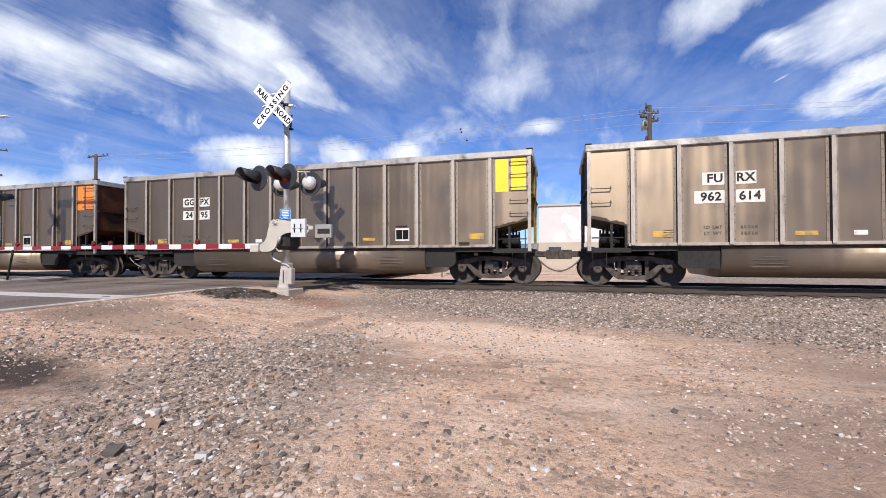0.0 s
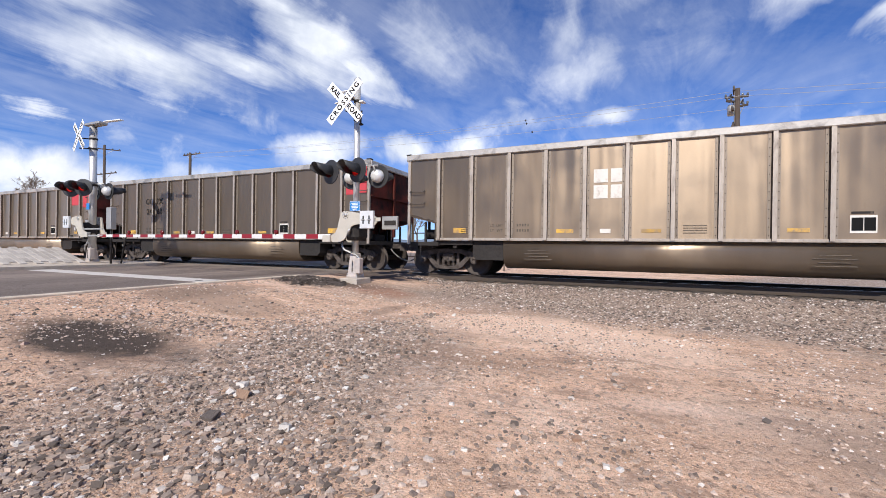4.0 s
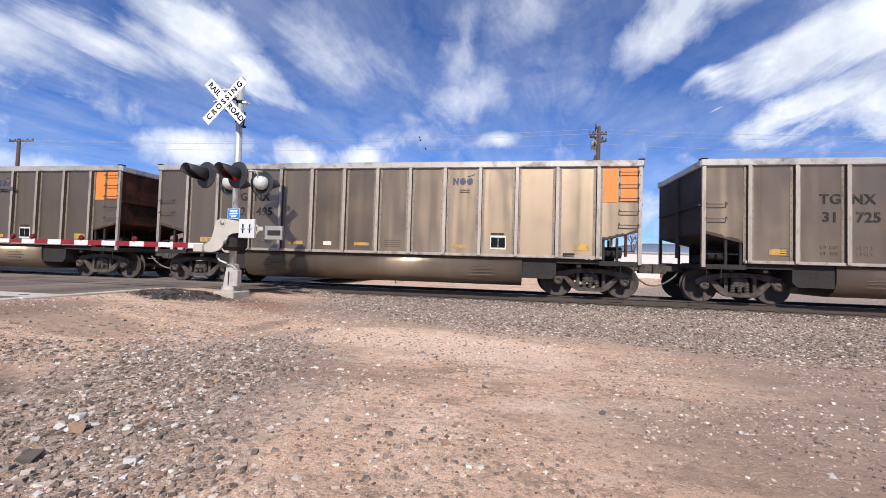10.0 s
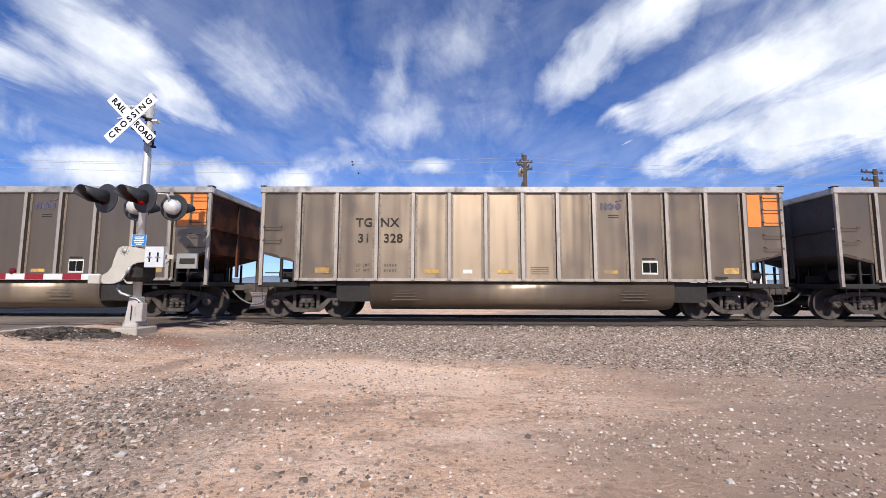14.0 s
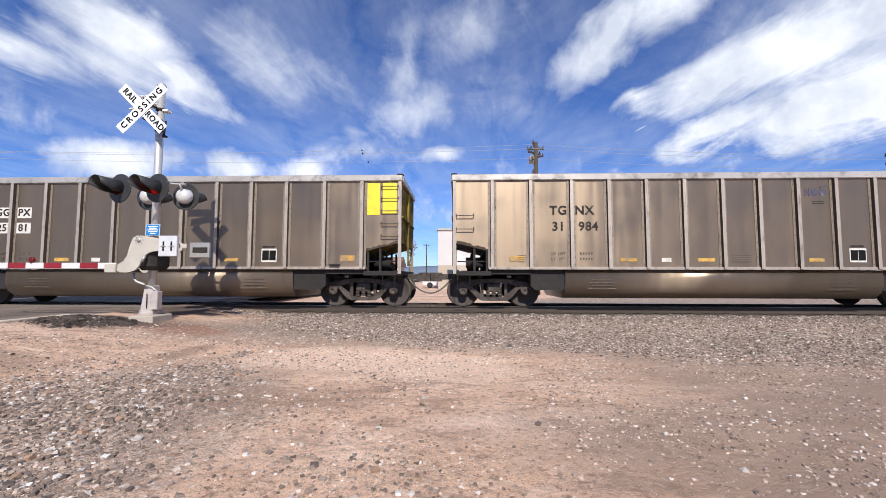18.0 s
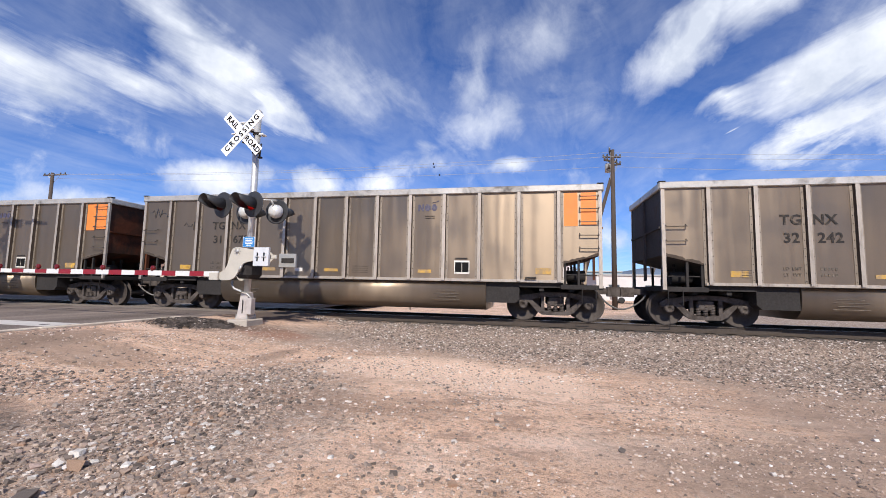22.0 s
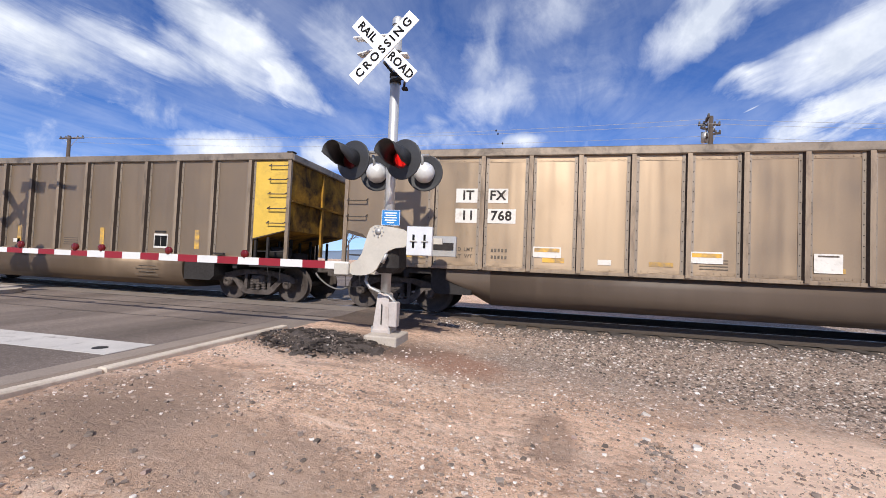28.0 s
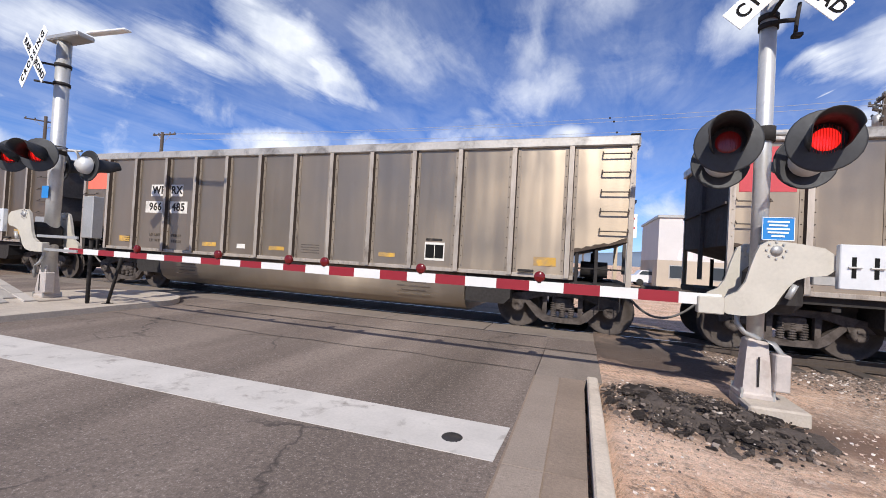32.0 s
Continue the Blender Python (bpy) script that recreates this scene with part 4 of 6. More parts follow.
    m["cross_bearer"] = box(B(), -0.06, 0.06, -1.45, 1.45, 0.84, 0.938)
    for side, s, o in (("left", 1, 0.0), ("right", -1, BODY)):
        end = B()
        X = lambda d: o + s * d
        a, b = sorted((X(0.0), X(0.04)))
        box(end, a, b, -1.52, 1.52, 1.84, 3.6)
        prism(end, [(X(0.02), 1.84), (X(1.08), 1.56), (X(1.9), 1.1), (X(1.94), 1.14), (X(1.1), 1.6), (X(0.02), 1.88)], "y", -1.52, 1.52)
        a, b = sorted((X(-0.06), X(0.0)))
        m["end_post_" + side] = box(B(), a, b, -0.06, 0.06, 1.2, 3.55)
        m["end_stiffener_" + side] = box(B(), a, b, -1.5, 1.5, 2.55, 2.6)
        m["corner_cap_" + side] = box(B(), *sorted((X(-0.07), X(0.1))), SIDE - 0.035, SIDE + 0.14, 3.755, 3.79, 0.01)
        m["end_sheet_" + side] = end
        chord_e = B()
        a, b = sorted((X(-0.08), X(0.1)))
        box(chord_e, a, b, -1.6, 1.6, 3.56, 3.74, 0.02)
        m["end_chord_" + side] = chord_e
        post = B()
        a, b = sorted((X(-0.02), X(0.07)))
        box(post, a, b, SIDE - 0.0, SIDE + 0.07, 0.95, 3.58)
        for i in range(11):
            rod(post, (X(0.03), SIDE, 1.1 + i * 0.225), (X(0.03), SIDE - 0.012, 1.1 + i * 0.225), 0.014, 5)
        m["corner_post_" + side] = post
        plat = B()
        a, b = sorted((X(-0.04), X(1.05)))
        box(plat, a, b, -1.56, 1.56, 0.9, 1.03, 0.01)
        for d in (0.55, 0.9):
            for y in (-1.5, -0.5, 0.5, 1.5):
                a, b = sorted((X(d), X(d + 0.06)))
                box(plat, a, b, y - 0.03, y + 0.03, 1.03, 1.66)
        a, b = sorted((X(0.3), X(0.8)))
        m["end_platform_" + side] = plat
        cyl = B()
        rod(cyl, (X(0.35), -0.95, 1.28), (X(0.85), -0.95, 1.28), 0.16, 14)
        box(cyl, *sorted((X(0.4), X(0.75))), -0.55, 0.1, 1.05, 1.3, 0.03)
        rod(cyl, (X(0.1), -1.45, 1.3), (X(0.95), -1.45, 1.3), 0.018, 6)
        m["brake_gear_" + side] = cyl
        cp = B()
        box(cp, *sorted((X(0.25), X(-0.4))), -0.09, 0.09, 0.78, 0.96, 0.02)
        prism(cp, [(X(-0.38), -0.16), (X(-0.52), -0.2), (X(-0.74), -0.17), (X(-0.76), 0.02), (X(-0.62), 0.06), (X(-0.6), 0.16), (X(-0.4), 0.16)], "z", 0.72, 1.0)
        m["coupler_" + side] = cp
        hose = B()
        pts = []
        for i in range(10):
            k = i / 9
            pts.append((X(-0.12 - 0.64 * k), -0.35 + 0.2 * k, 0.78 - 0.42 * math.sin(k * math.pi / 2) ** 0.8))
        tube(hose, pts, 0.026, 6)
        m["air_hose_" + side] = hose
    for side, xs, zs in (("left", (0.08, 0.55), (2.2, 2.58)), ("right", (BODY - 0.55, BODY - 0.05), (2.0, 2.36, 2.72, 3.08, 3.42))):
        m["rungs_" + side] = [(xs, z) for z in zs]
    m["rung"] = B()
    rod(m["rung"], (0, -0.1, 0), (0.48, -0.1, 0), 0.013, 6)
    for x in (0, 0.48):
        rod(m["rung"], (x, -0.1, 0), (x, 0.0, 0.06), 0.013, 6)
    m["foot_step"] = tube(B(), [(0, 0, 0.95), (0, 0, 0.55), (0.35, 0, 0.55), (0.35, 0, 0.95)], 0.01, 6)
    coal = B()
    nx, ny = 44, 9
    grid = [[coal.verts.new((0.05 + (BODY - 0.1) * i / nx, -1.5 + 3.0 * j / ny,
             3.42 + (0.38 * math.sin(math.pi * j / ny) * (0.5 + 0.5 * math.sin(math.pi * i / nx)) if 0 < j < ny else 0) + 0.05 * random.uniform(-1, 1))) for j in range(ny + 1)] for i in range(nx + 1)]
    for i in range(nx):
        for j in range(ny):
            coal.faces.new((grid[i][j], grid[i + 1][j], grid[i + 1][j + 1], grid[i][j + 1]))
    m["coal_load"] = coal
    return m


BM = build_body_meshes()


def finished(key, mat, name, face=None):
    """One shared mesh for each shape and surface; face: what the outer face of a rib wears."""
    tag = (key, mat.name, face and face.name)
    if tag not in SHARED:
        bm = BM[key] if isinstance(key, str) else BM["panels"][key][0]
        me = bpy.data.meshes.new(name)
        bm.to_mesh(me)
        me.materials.append(mat)
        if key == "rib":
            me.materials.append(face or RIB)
            me.materials.append(GRIME_SHADE)
        SHARED[tag] = me
    return SHARED[tag]


SHARED = {}
SOOT = {}
LOGO_BROWN = material("faded_brown_logo", (0.09, 0.05, 0.036), 0.7, 0, (0.2, 40), dirt=((0.24, 0.17, 0.12), 0.7, 6, 0.5), spec=0.2)
WHEELS = []


def rect(x0, x1, z0, z1, y, mat, name, parent, label=""):
    """A thin painted or glued plate on the side of a car."""
    return part(name, box(B(), x0, x1, y - 0.004, y, z0, z1), mat, parent, label)


def coal_car(spec, index):
    skin = SKIN[spec.get("skin", "tan")]
    marks = spec.get("marks")
    rib_face, chord_face = (BROWN_RIB, BROWN_CHORD) if spec.get("skin") == "brown" else (RIB, CHORD)
    c = thing("coal_car", spec["label"], "railcar", "coal cars of the train")
    for i in range(14):
        p = part("side_panel", finished(i, skin, "side_panel"), None, c)
        p.location = (BM["panels"][i][1], -1.56, 0)
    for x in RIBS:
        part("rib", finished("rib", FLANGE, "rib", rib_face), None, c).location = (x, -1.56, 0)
    for k, (a, b) in enumerate((((0.08, 1.82), (1.0, 1.585)), ((BODY - 0.08, 1.82), (BODY - 1.0, 1.585)))):
        if k not in SOOT:
            rng = random.Random(k + 5)
            top = [(a[0] + (b[0] - a[0]) * i / 12, a[1] + (b[1] - a[1]) * i / 12 + rng.uniform(0.03, 0.09)) for i in range(13)]
            SOOT[k] = mesh_of(prism(B(), [a] + top + [b], "y", -1.5635, -1.56), "soot_stain", GRIME_SHADE)
        part("soot_stain", SOOT[k], None, c, "dark soot along the sloping lower edge")
    part("top_chord", finished("top_chord", chord_face, "top_chord"), None, c, "worn top chord")
    part("side_sill", finished("side_sill", rib_face, "side_sill"), None, c)
    part("far_side", finished("far_side", skin, "far_side"), None, c)
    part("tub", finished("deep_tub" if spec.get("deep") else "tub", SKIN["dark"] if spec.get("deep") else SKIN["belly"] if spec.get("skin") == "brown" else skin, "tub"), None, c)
    part("centre_sill", finished("centre_sill", UNDER, "centre_sill"), None, c, "grimy black centre sill")
    for side in ("left", "right"):
        part("slope_box", finished("slope_box_" + side, UNDER, "slope_box"), None, c)
        part("floor_plate", finished("floor_plate_" + side, UNDER, "floor_plate"), None, c)
    for x in (0.75, 1.55, 13.15, 13.95):
        part("cross_bearer", finished("cross_bearer", UNDER, "cross_bearer"), None, c).location = (x, 0, 0)
    part("coal_load", finished("coal_load", COAL, "coal_load"), None, c, "black coal heaped inside")
    for side in ("left", "right"):
        endmat = SHADED_SOOTY_END.get(spec.get("end"), ENDSHEET) if side == "right" else ENDSHEET
        part("end_sheet", finished("end_sheet_" + side, endmat, "end_sheet"), None, c, "sooty end sheet, darkened for shade, with stiffeners")
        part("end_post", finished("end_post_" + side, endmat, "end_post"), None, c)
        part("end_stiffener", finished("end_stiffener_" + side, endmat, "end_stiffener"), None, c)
        part("corner_cap", finished("corner_cap_" + side, UNDER, "corner_cap"), None, c, "coal-black corner cap")
        part("end_chord", finished("end_chord_" + side, chord_face, "end_chord"), None, c)
        part("corner_post", finished("corner_post_" + side, rib_face, "corner_post"), None, c)
        part("end_platform", finished("end_platform_" + side, UNDER, "end_platform"), None, c)
        part("brake_gear", finished("brake_gear_" + side, UNDER, "brake_gear"), None, c)
        part("coupler", finished("coupler_" + side, TRUCK, "coupler"), None, c)
        part("air_hose", finished("air_hose_" + side, HOSE, "air_hose"), None, c, "pale looped air hose")
        for (x0, x1), z in BM["rungs_" + side]:
            part("ladder_rung", finished("rung", RUNG, "ladder_rung"), None, c).location = (x0, -1.56, z)
        part("foot_step", finished("foot_step", UNDER, "foot_step"), None, c).location = (0.1 if side == "left" else BODY - 0.5, -1.58, 0)
    # trucks
    for x in (1.16, BODY - 1.16):
        t = part("truck", TM["bolster"], None, c, "dusty cast steel bogie", pose(x, 0, 0))
        for y in (-1.0, 1.0):
            part("side_frame", TM["side_frame"], None, t, at=pose(0, y, 0))
            if y < 0:
                for d in (-0.17, 0.0, 0.17):
                    part("spring", TM["spring"], None, t, at=pose(d, y, 0))
        for d in (-0.35, 0.35):
            part("brake_beam", TM["brake_beam"], None, t, at=pose(d, 0, 0))
        for d in (-0.89, 0.89):
            w = part("wheelset", TM["wheelset"], None, t, at=pose(d, 0, 0.457))
            WHEELS.append((w, index, d))
            part("bearing_cap", TM["bearing_cap"], None, t, at=pose(d, -1.06, 0.457))
    # painted end, reflectors and plates
    y = -1.564
    if spec.get("end"):
        if spec.get("tall_end"):
            part("painted_end_panel", prism(B(), [(13.72, 1.62), (14.62, 1.84), (14.62, 3.56), (13.72, 3.56)], "y", y - 0.004, y), PAINT[spec["end"]], c, spec["end"] + " painted end panel")
        else:
            rect(13.74, 14.1, 2.62, 3.54, y, PAINT[spec["end"]], "painted_end_panel", c, spec["end"] + " painted end panel")
            rect(14.18, 14.58, 2.66, 3.54, y, PAINT[spec["end"]], "painted_end_panel", c, spec["end"] + " painted end panel")
    if spec.get("left_end"):
        rect(0.12, 0.92, 2.75, 3.5, y, PAINT[spec["left_end"]], "painted_end_panel", c, spec["left_end"] + " painted end panel")
    if spec.get("extra"):
        rect(12.72, 13.38, 2.75, 3.45, y, PAINT[spec["extra"]], "painted_square", c, "crimson painted square")
    for x, w, h in ((1.55, 0.4, 0.15), (4.6, 0.45, 0.1), (6.7, 0.45, 0.09), (9.65, 0.4, 0.09), (12.98, 0.42, 0.17)):
        if spec.get("stripes"):
            a = {1.55: 1.36, 4.6: 3.87, 6.7: 5.87, 9.65: 8.9, 12.98: 12.0}[x]
            rect(a, a + 0.14, 1.29, 1.78, y, REFLECT, "reflector", c, "upright yellow reflector strip")
        else:
            rect(x, x + w, 1.3, 1.3 + h, y, REFLECT, "reflector", c, "yellow reflector strip")
    rect(5.72, 5.98, 1.29, 1.4, y, WHITE_PAINT, "label_plate", c, "small white label")
    for z in (1.28, 1.34, 1.4, 1.46):
        rect(7.62, 8.12, z, z + 0.018, y, STENCIL, "stencil_bar", c)
        rect(2.0 - 0.2, 2.03, z, z + 0.014, y, STENCIL, "stencil_bar", c)
    # chequer plate with a white frame
    plate = rect(10.72, 11.16, 1.28, 1.66, y, WHITE_PAINT, "label_plate", c, "white framed black label")
    rect(10.745, 10.935, 1.33, 1.61, y - 0.005, SIGN_BLACK, "label_field", plate)
    rect(10.95, 11.135, 1.33, 1.61, y - 0.005, SIGN_BLACK, "label_field", plate)
    rect(10.74, 11.1, 1.69, 1.74, y, BLACK_PAINT, "stencil_bar", c)
    for txt, z in (("LD LMT", 1.52), ("LT WT", 1.37)):
        for word, dx in zip(txt.split(), (-0.13, 0.1)):
            part("stencil_lettering", letters(word, 0.078, STENCIL, 0.001), None, c, "small black stencilled letters", pose(2.9 + dx, y - 0.007, z))
        for j in range(5):
            rect(3.5 + j * 0.075, 3.545 + j * 0.075, z - 0.035, z + 0.035, y, STENCIL, "stencil_bar", c)
    if spec.get("deep"):
        for key in ("rivet_strip_low", "rivet_strip_high"):
            part("rivet_strip", finished(key, skin, "rivet_strip"), None, c, "riveted seam along the sheets").location = (0, -1.56, 0)
        for x0 in (4.4, 7.45):
            plate = rect(x0, x0 + 0.58, 1.4, 1.63, y - 0.012, WHITE_PAINT, "label_plate", c, "pale label with a yellow strip")
            rect(x0 + 0.03, x0 + 0.55, 1.52, 1.6, y - 0.017, REFLECT, "label_strip", plate)
        notice = rect(9.54, 10.0, 1.3, 1.66, y - 0.012, WHITE_PAINT, "label_plate", c, "white notice plate")
        rect(9.6, 9.94, 1.6, 1.63, y - 0.017, STENCIL, "text_bar", notice)
    for z in () if spec.get("deep") else (0.55, 0.63, 0.71, 0.79):
        w = 0.28 + 0.1 * (z in (0.55, 0.71))
        rect(4.1 - w, 4.1 + w, z, z + 0.016, -1.523, STENCIL, "stencil_bar", c)
        rect(10.5 - w, 10.5 + w, z, z + 0.016, -1.523, STENCIL, "stencil_bar", c)
    part("release_lever", box(B(), 12.7, 13.0, -1.7, -1.62, 1.17, 1.22, 0.01), UNDER, c)
    # marks
    if marks:
        (a, b), (d, e) = marks
        h = spec.get("size", 0.21 if spec.get("patch") else 0.25)
        z1, z2 = spec.get("rows", (2.72, 2.27))
        m0 = spec.get("at", 3.28)
        for txt, side, z in ((a, -1, z1), (b, 1, z1), (d, -1, z2), (e, 1, z2)):
            if not txt:
                continue
            w = len(txt) * h * 0.84
            x = m0 + side * (0.15 + w / 2)
            if spec.get("patch") or (spec.get("patch_top") and z == z1):
                rect(x - w / 2 - 0.05 + (0 if side > 0 else -0.05), x + w / 2 + 0.05, z - h * 0.75, z + h * 0.75, y, WHITE_PAINT, "mark_patch", c, "white patch behind the marks")
            part("reporting_mark", letters(txt, h, BLACK_PAINT, 0.008), None, c, "black stencilled letters" if txt.isalpha() else "black stencilled number", pose(x, y - 0.007, z))
    if spec.get("logo"):
        x, z = 9.62, 3.2
        for j, (w, hh) in enumerate(((0.17, 0.2), (0.17, 0.2), (0.17, 0.2))):
            box_x = x + j * 0.2
            bm = B()
            if j == 0:
                prism(bm, [(box_x, z - 0.1), (box_x + 0.05, z - 0.1), (box_x + 0.05, z + 0.02), (box_x + 0.12, z - 0.1), (box_x + 0.17, z - 0.1), (box_x + 0.17, z + 0.1), (box_x + 0.12, z + 0.1), (box_x + 0.12, z - 0.02), (box_x + 0.05, z + 0.1), (box_x, z + 0.1)], "y", y - 0.004, y)
            else:
                box(bm, box_x, box_x + 0.17, y - 0.004, y, z - 0.1, z + 0.1)
                bmesh.ops.bevel(bm, geom=[e for e in bm.edges if abs(e.verts[0].co.y - e.verts[1].co.y) > 0.003], offset=0.04, segments=2, affect="EDGES")
            part("logo_block", bm, INDIGO, c, "faded indigo logo shape")
        arc = B()
        tube(arc, [(x + 0.42, y, z + 0.14), (x + 0.52, y, z + 0.16), (x + 0.62, y, z + 0.2)], 0.012, 5)
        part("logo_swoosh", arc, INDIGO, c)
        for dz in (-0.26, -0.32):
            rect(x + 0.2, x + 0.5, z + dz, z + dz + 0.02, y, BLACK_PAINT, "stencil_bar", c)
    if spec.get("quad"):
        for dx in (0, 0.42):
            for dz in (0, 0.42):
                rect(5.55 + dx, 5.9 + dx, 2.2 + dz, 2.55 + dz, y, WHITE_PAINT, "logo_block", c, "white logo square")
    if spec.get("ring"):
        for x0 in (1.6, 1.86, 2.42, 2.68):
            blk = prism(B(), [(x0, 2.6), (x0 + 0.2, 2.6), (x0 + 0.22, 2.64), (x0 + 0.22, 2.8), (x0 + 0.2, 2.84), (x0, 2.84)], "y", y - 0.004, y)
            part("logo_block", blk, LOGO_BROWN, c, "dark red brown logo shape")
        bm = B()
        for r in (0.36, 0.27):
            pts = [(9.95 + r * math.cos(i * math.pi / 12), y, 2.75 + r * math.sin(i * math.pi / 12)) for i in range(25)]
            tube(bm, pts, 0.014, 5)
        for a in (0.4, 1.2, 2.0, 2.7):
            tube(bm, [(9.95 - 0.26 * math.cos(a), y, 2.75 - 0.26 * math.sin(a)), (9.95 + 0.26 * math.cos(a), y, 2.75 + 0.26 * math.sin(a))], 0.01, 5)
        part("emblem", bm, BLACK_PAINT, c, "dark round emblem")
    for kind, x, z, size, col in spec.get("tags", ()):
        rng = random.Random(index * 7 + int(x * 10))
        yy = y if z > 1.1 else -1.53
        tall = 0.35 * size if z > 1.1 else 0.18
        bm = B()
        if kind == "ball":
            for j in range(3):
                bx, w = x + j * 0.99, size
                pts = [(bx + w * 0.5 * math.cos(a), z + w * (0.47 + 0.08 * math.sin(2 * a)) * math.sin(a)) for a in [i * math.pi / 9 for i in range(18)]]
                part("graffiti", prism(B(), pts, "y", yy - 0.004, yy), PURPLE, c, "mauve spray-painted blob")
                ring = tube(B(), [(px, yy - 0.004, pz) for px, pz in pts + pts[:1]], 0.026, 5)
                part("graffiti_outline", ring, SPRAY_BLACK, c, "dark spray-painted outline")
                curl = [(bx - w * 0.2, yy - 0.006, z + w * 0.1), (bx - w * 0.05, yy - 0.006, z + w * 0.26), (bx + w * 0.16, yy - 0.006, z + w * 0.1), (bx + w * 0.02, yy - 0.006, z - w * 0.12)]
                part("graffiti_curl", tube(B(), curl, 0.02, 5), SPRAY_BLACK, c, "dark spray-painted curl")
        else:
            px, pz = x, z
            pts = [(px, yy - 0.002, pz)]
            for j in range(18):
                px += size * rng.uniform(0.02, 0.16)
                pz = z + tall * rng.uniform(-1, 1)
                pts.append((px, yy - 0.002, pz))
                if j % 4 == 3:
                    px -= size * rng.uniform(0.05, 0.2)
            tube(bm, pts, 0.02 if col == "white" and z < 2 else 0.011, 5)
            part("graffiti", bm, {"white": WHITE_PAINT, "black": SPRAY_BLACK, "gold": REFLECT}[col], c, col + " spray-painted scrawl")
    return c


def tan_car(number, **more):
    a, b = number[:2], number[2:]
    return dict(marks=(("TG", "NX"), (a, b)), end="orange", logo=True, label="weathered tan aluminium coal car with an orange end panel", **more)


CARS = [
    dict(marks=(("FU", "RX"), ("962", "614")), patch=True, skin="tan", label="weathered tan aluminium coal car with white mark patches"),
    dict(marks=(("GG", "PX"), ("24", "95")), patch=True, end="yellow", label="weathered tan aluminium coal car with a bright yellow end panel"),
    tan_car("31578"),
    dict(marks=(("FU", "RX"), ("962", "652")), patch=True, end="yellow", skin="light", label="pale aluminium coal car with a bright yellow end panel"),
    tan_car("30911"),
    dict(quad=True, end="salmon", label="tan coal car with four white squares and a salmon end"),
    dict(marks=(("GG", "PX"), ("24", "61")), end="red", label="weathered tan aluminium coal car with a dark red end panel"),
    dict(marks=(("CI", "TX"), ("506", "754")), patch=True, end="red", extra="red", skin="light", label="pale aluminium coal car with two crimson squares"),
    dict(marks=(("GG", "PX"), ("70", "87")), end="salmon", skin="light", label="pale aluminium coal car with a salmon red end panel"),
    tan_car("31880", tags=[("ball", 5.44, 1.57, 0.8, "")]),
    tan_car("32122", tags=[("scrawl", 3.7, 1.5, 0.35, "gold"), ("scrawl", 4.5, 1.5, 0.4, "gold"), ("scrawl", 7.7, 1.5, 0.5, "gold"), ("scrawl", 8.6, 1.5, 0.6, "gold"), ("scrawl", 11.6, 1.45, 0.4, "gold"), ("scrawl", 12.9, 1.5, 0.5, "gold")]),
    tan_car("31725", tags=[("scrawl", 9.46, 1.6, 0.7, "white"), ("scrawl", 9.5, 1.3, 0.66, "white"), ("scrawl", 7.2, 0.66, 1.7, "white")]),
    tan_car("32495"), tan_car("30357"), tan_car("31419"), tan_car("30525"), tan_car("31328"), tan_car("31562"), tan_car("31471"), tan_car("31920"), tan_car("31984"),
    dict(marks=(("GG", "PX"), ("25", "81")), patch=True, end="yellow", tags=[("scrawl", 0.12, 2.95, 0.75, "white")], label="tan aluminium coal car with a yellow end and white scrawl"),
    tan_car("31037"), tan_car("32262"), tan_car("32242"),
    tan_car("31673", tags=[("scrawl", 0.2, 3.2, 0.6, "black"), ("scrawl", 1.6, 2.75, 0.5, "black")]),
    tan_car("32592"), tan_car("30458"), tan_car("31931"),
    dict(marks=(("MB", "LX"), ("305", "055")), patch=True, end="gold", skin="dark", label="dark brown painted coal car with white mark patches"),
    dict(marks=(("IT", "FX"), ("11", "645")), patch=True, end="pink", skin="brown", deep=True, label="brown weathered coal car with a faded pink end patch"),
    dict(marks=(("IT", "FX"), ("11", "768")), patch=True, end="pink", skin="brown", deep=True, label="brown weathered coal car with riveted seams and a faded end"),
    dict(marks=(("GG", "PX"), ("15", "12")), patch=True, end="gold", tall_end=True, stripes=True, at=2.26, rows=(2.5, 2.02), skin="brown", label="brown weathered coal car with a gold end panel"),
    dict(marks=((None, None), ("699", "197")), ring=True, at=2.26, rows=(2.67, 2.33), end="rust", stripes=True, skin="brown", label="brown weathered coal car with a dark round emblem"),
    dict(marks=(("DL", "RX"), ("60", "273")), size=0.215, rows=(2.78, 2.33), left_end="salmon", skin="brown", label="weathered tan coal car with a salmon square at one end"),
    dict(marks=(("GG", "PX"), ("120", "527")), left_end="red", skin="light", patch_top=True, label="weathered tan coal car with a crimson square at one end"),
    dict(marks=(("WF", "RX"), ("966", "485")), patch=True, left_end="salmon", skin="light", label="weathered tan coal car with a salmon square and plain end"),
    dict(marks=(("WF", "RX"), ("966", "112")), skin="tan", label="weathered tan aluminium coal car"),
]
TRAIN = [coal_car(spec, i) for i, spec in enumerate(CARS)]


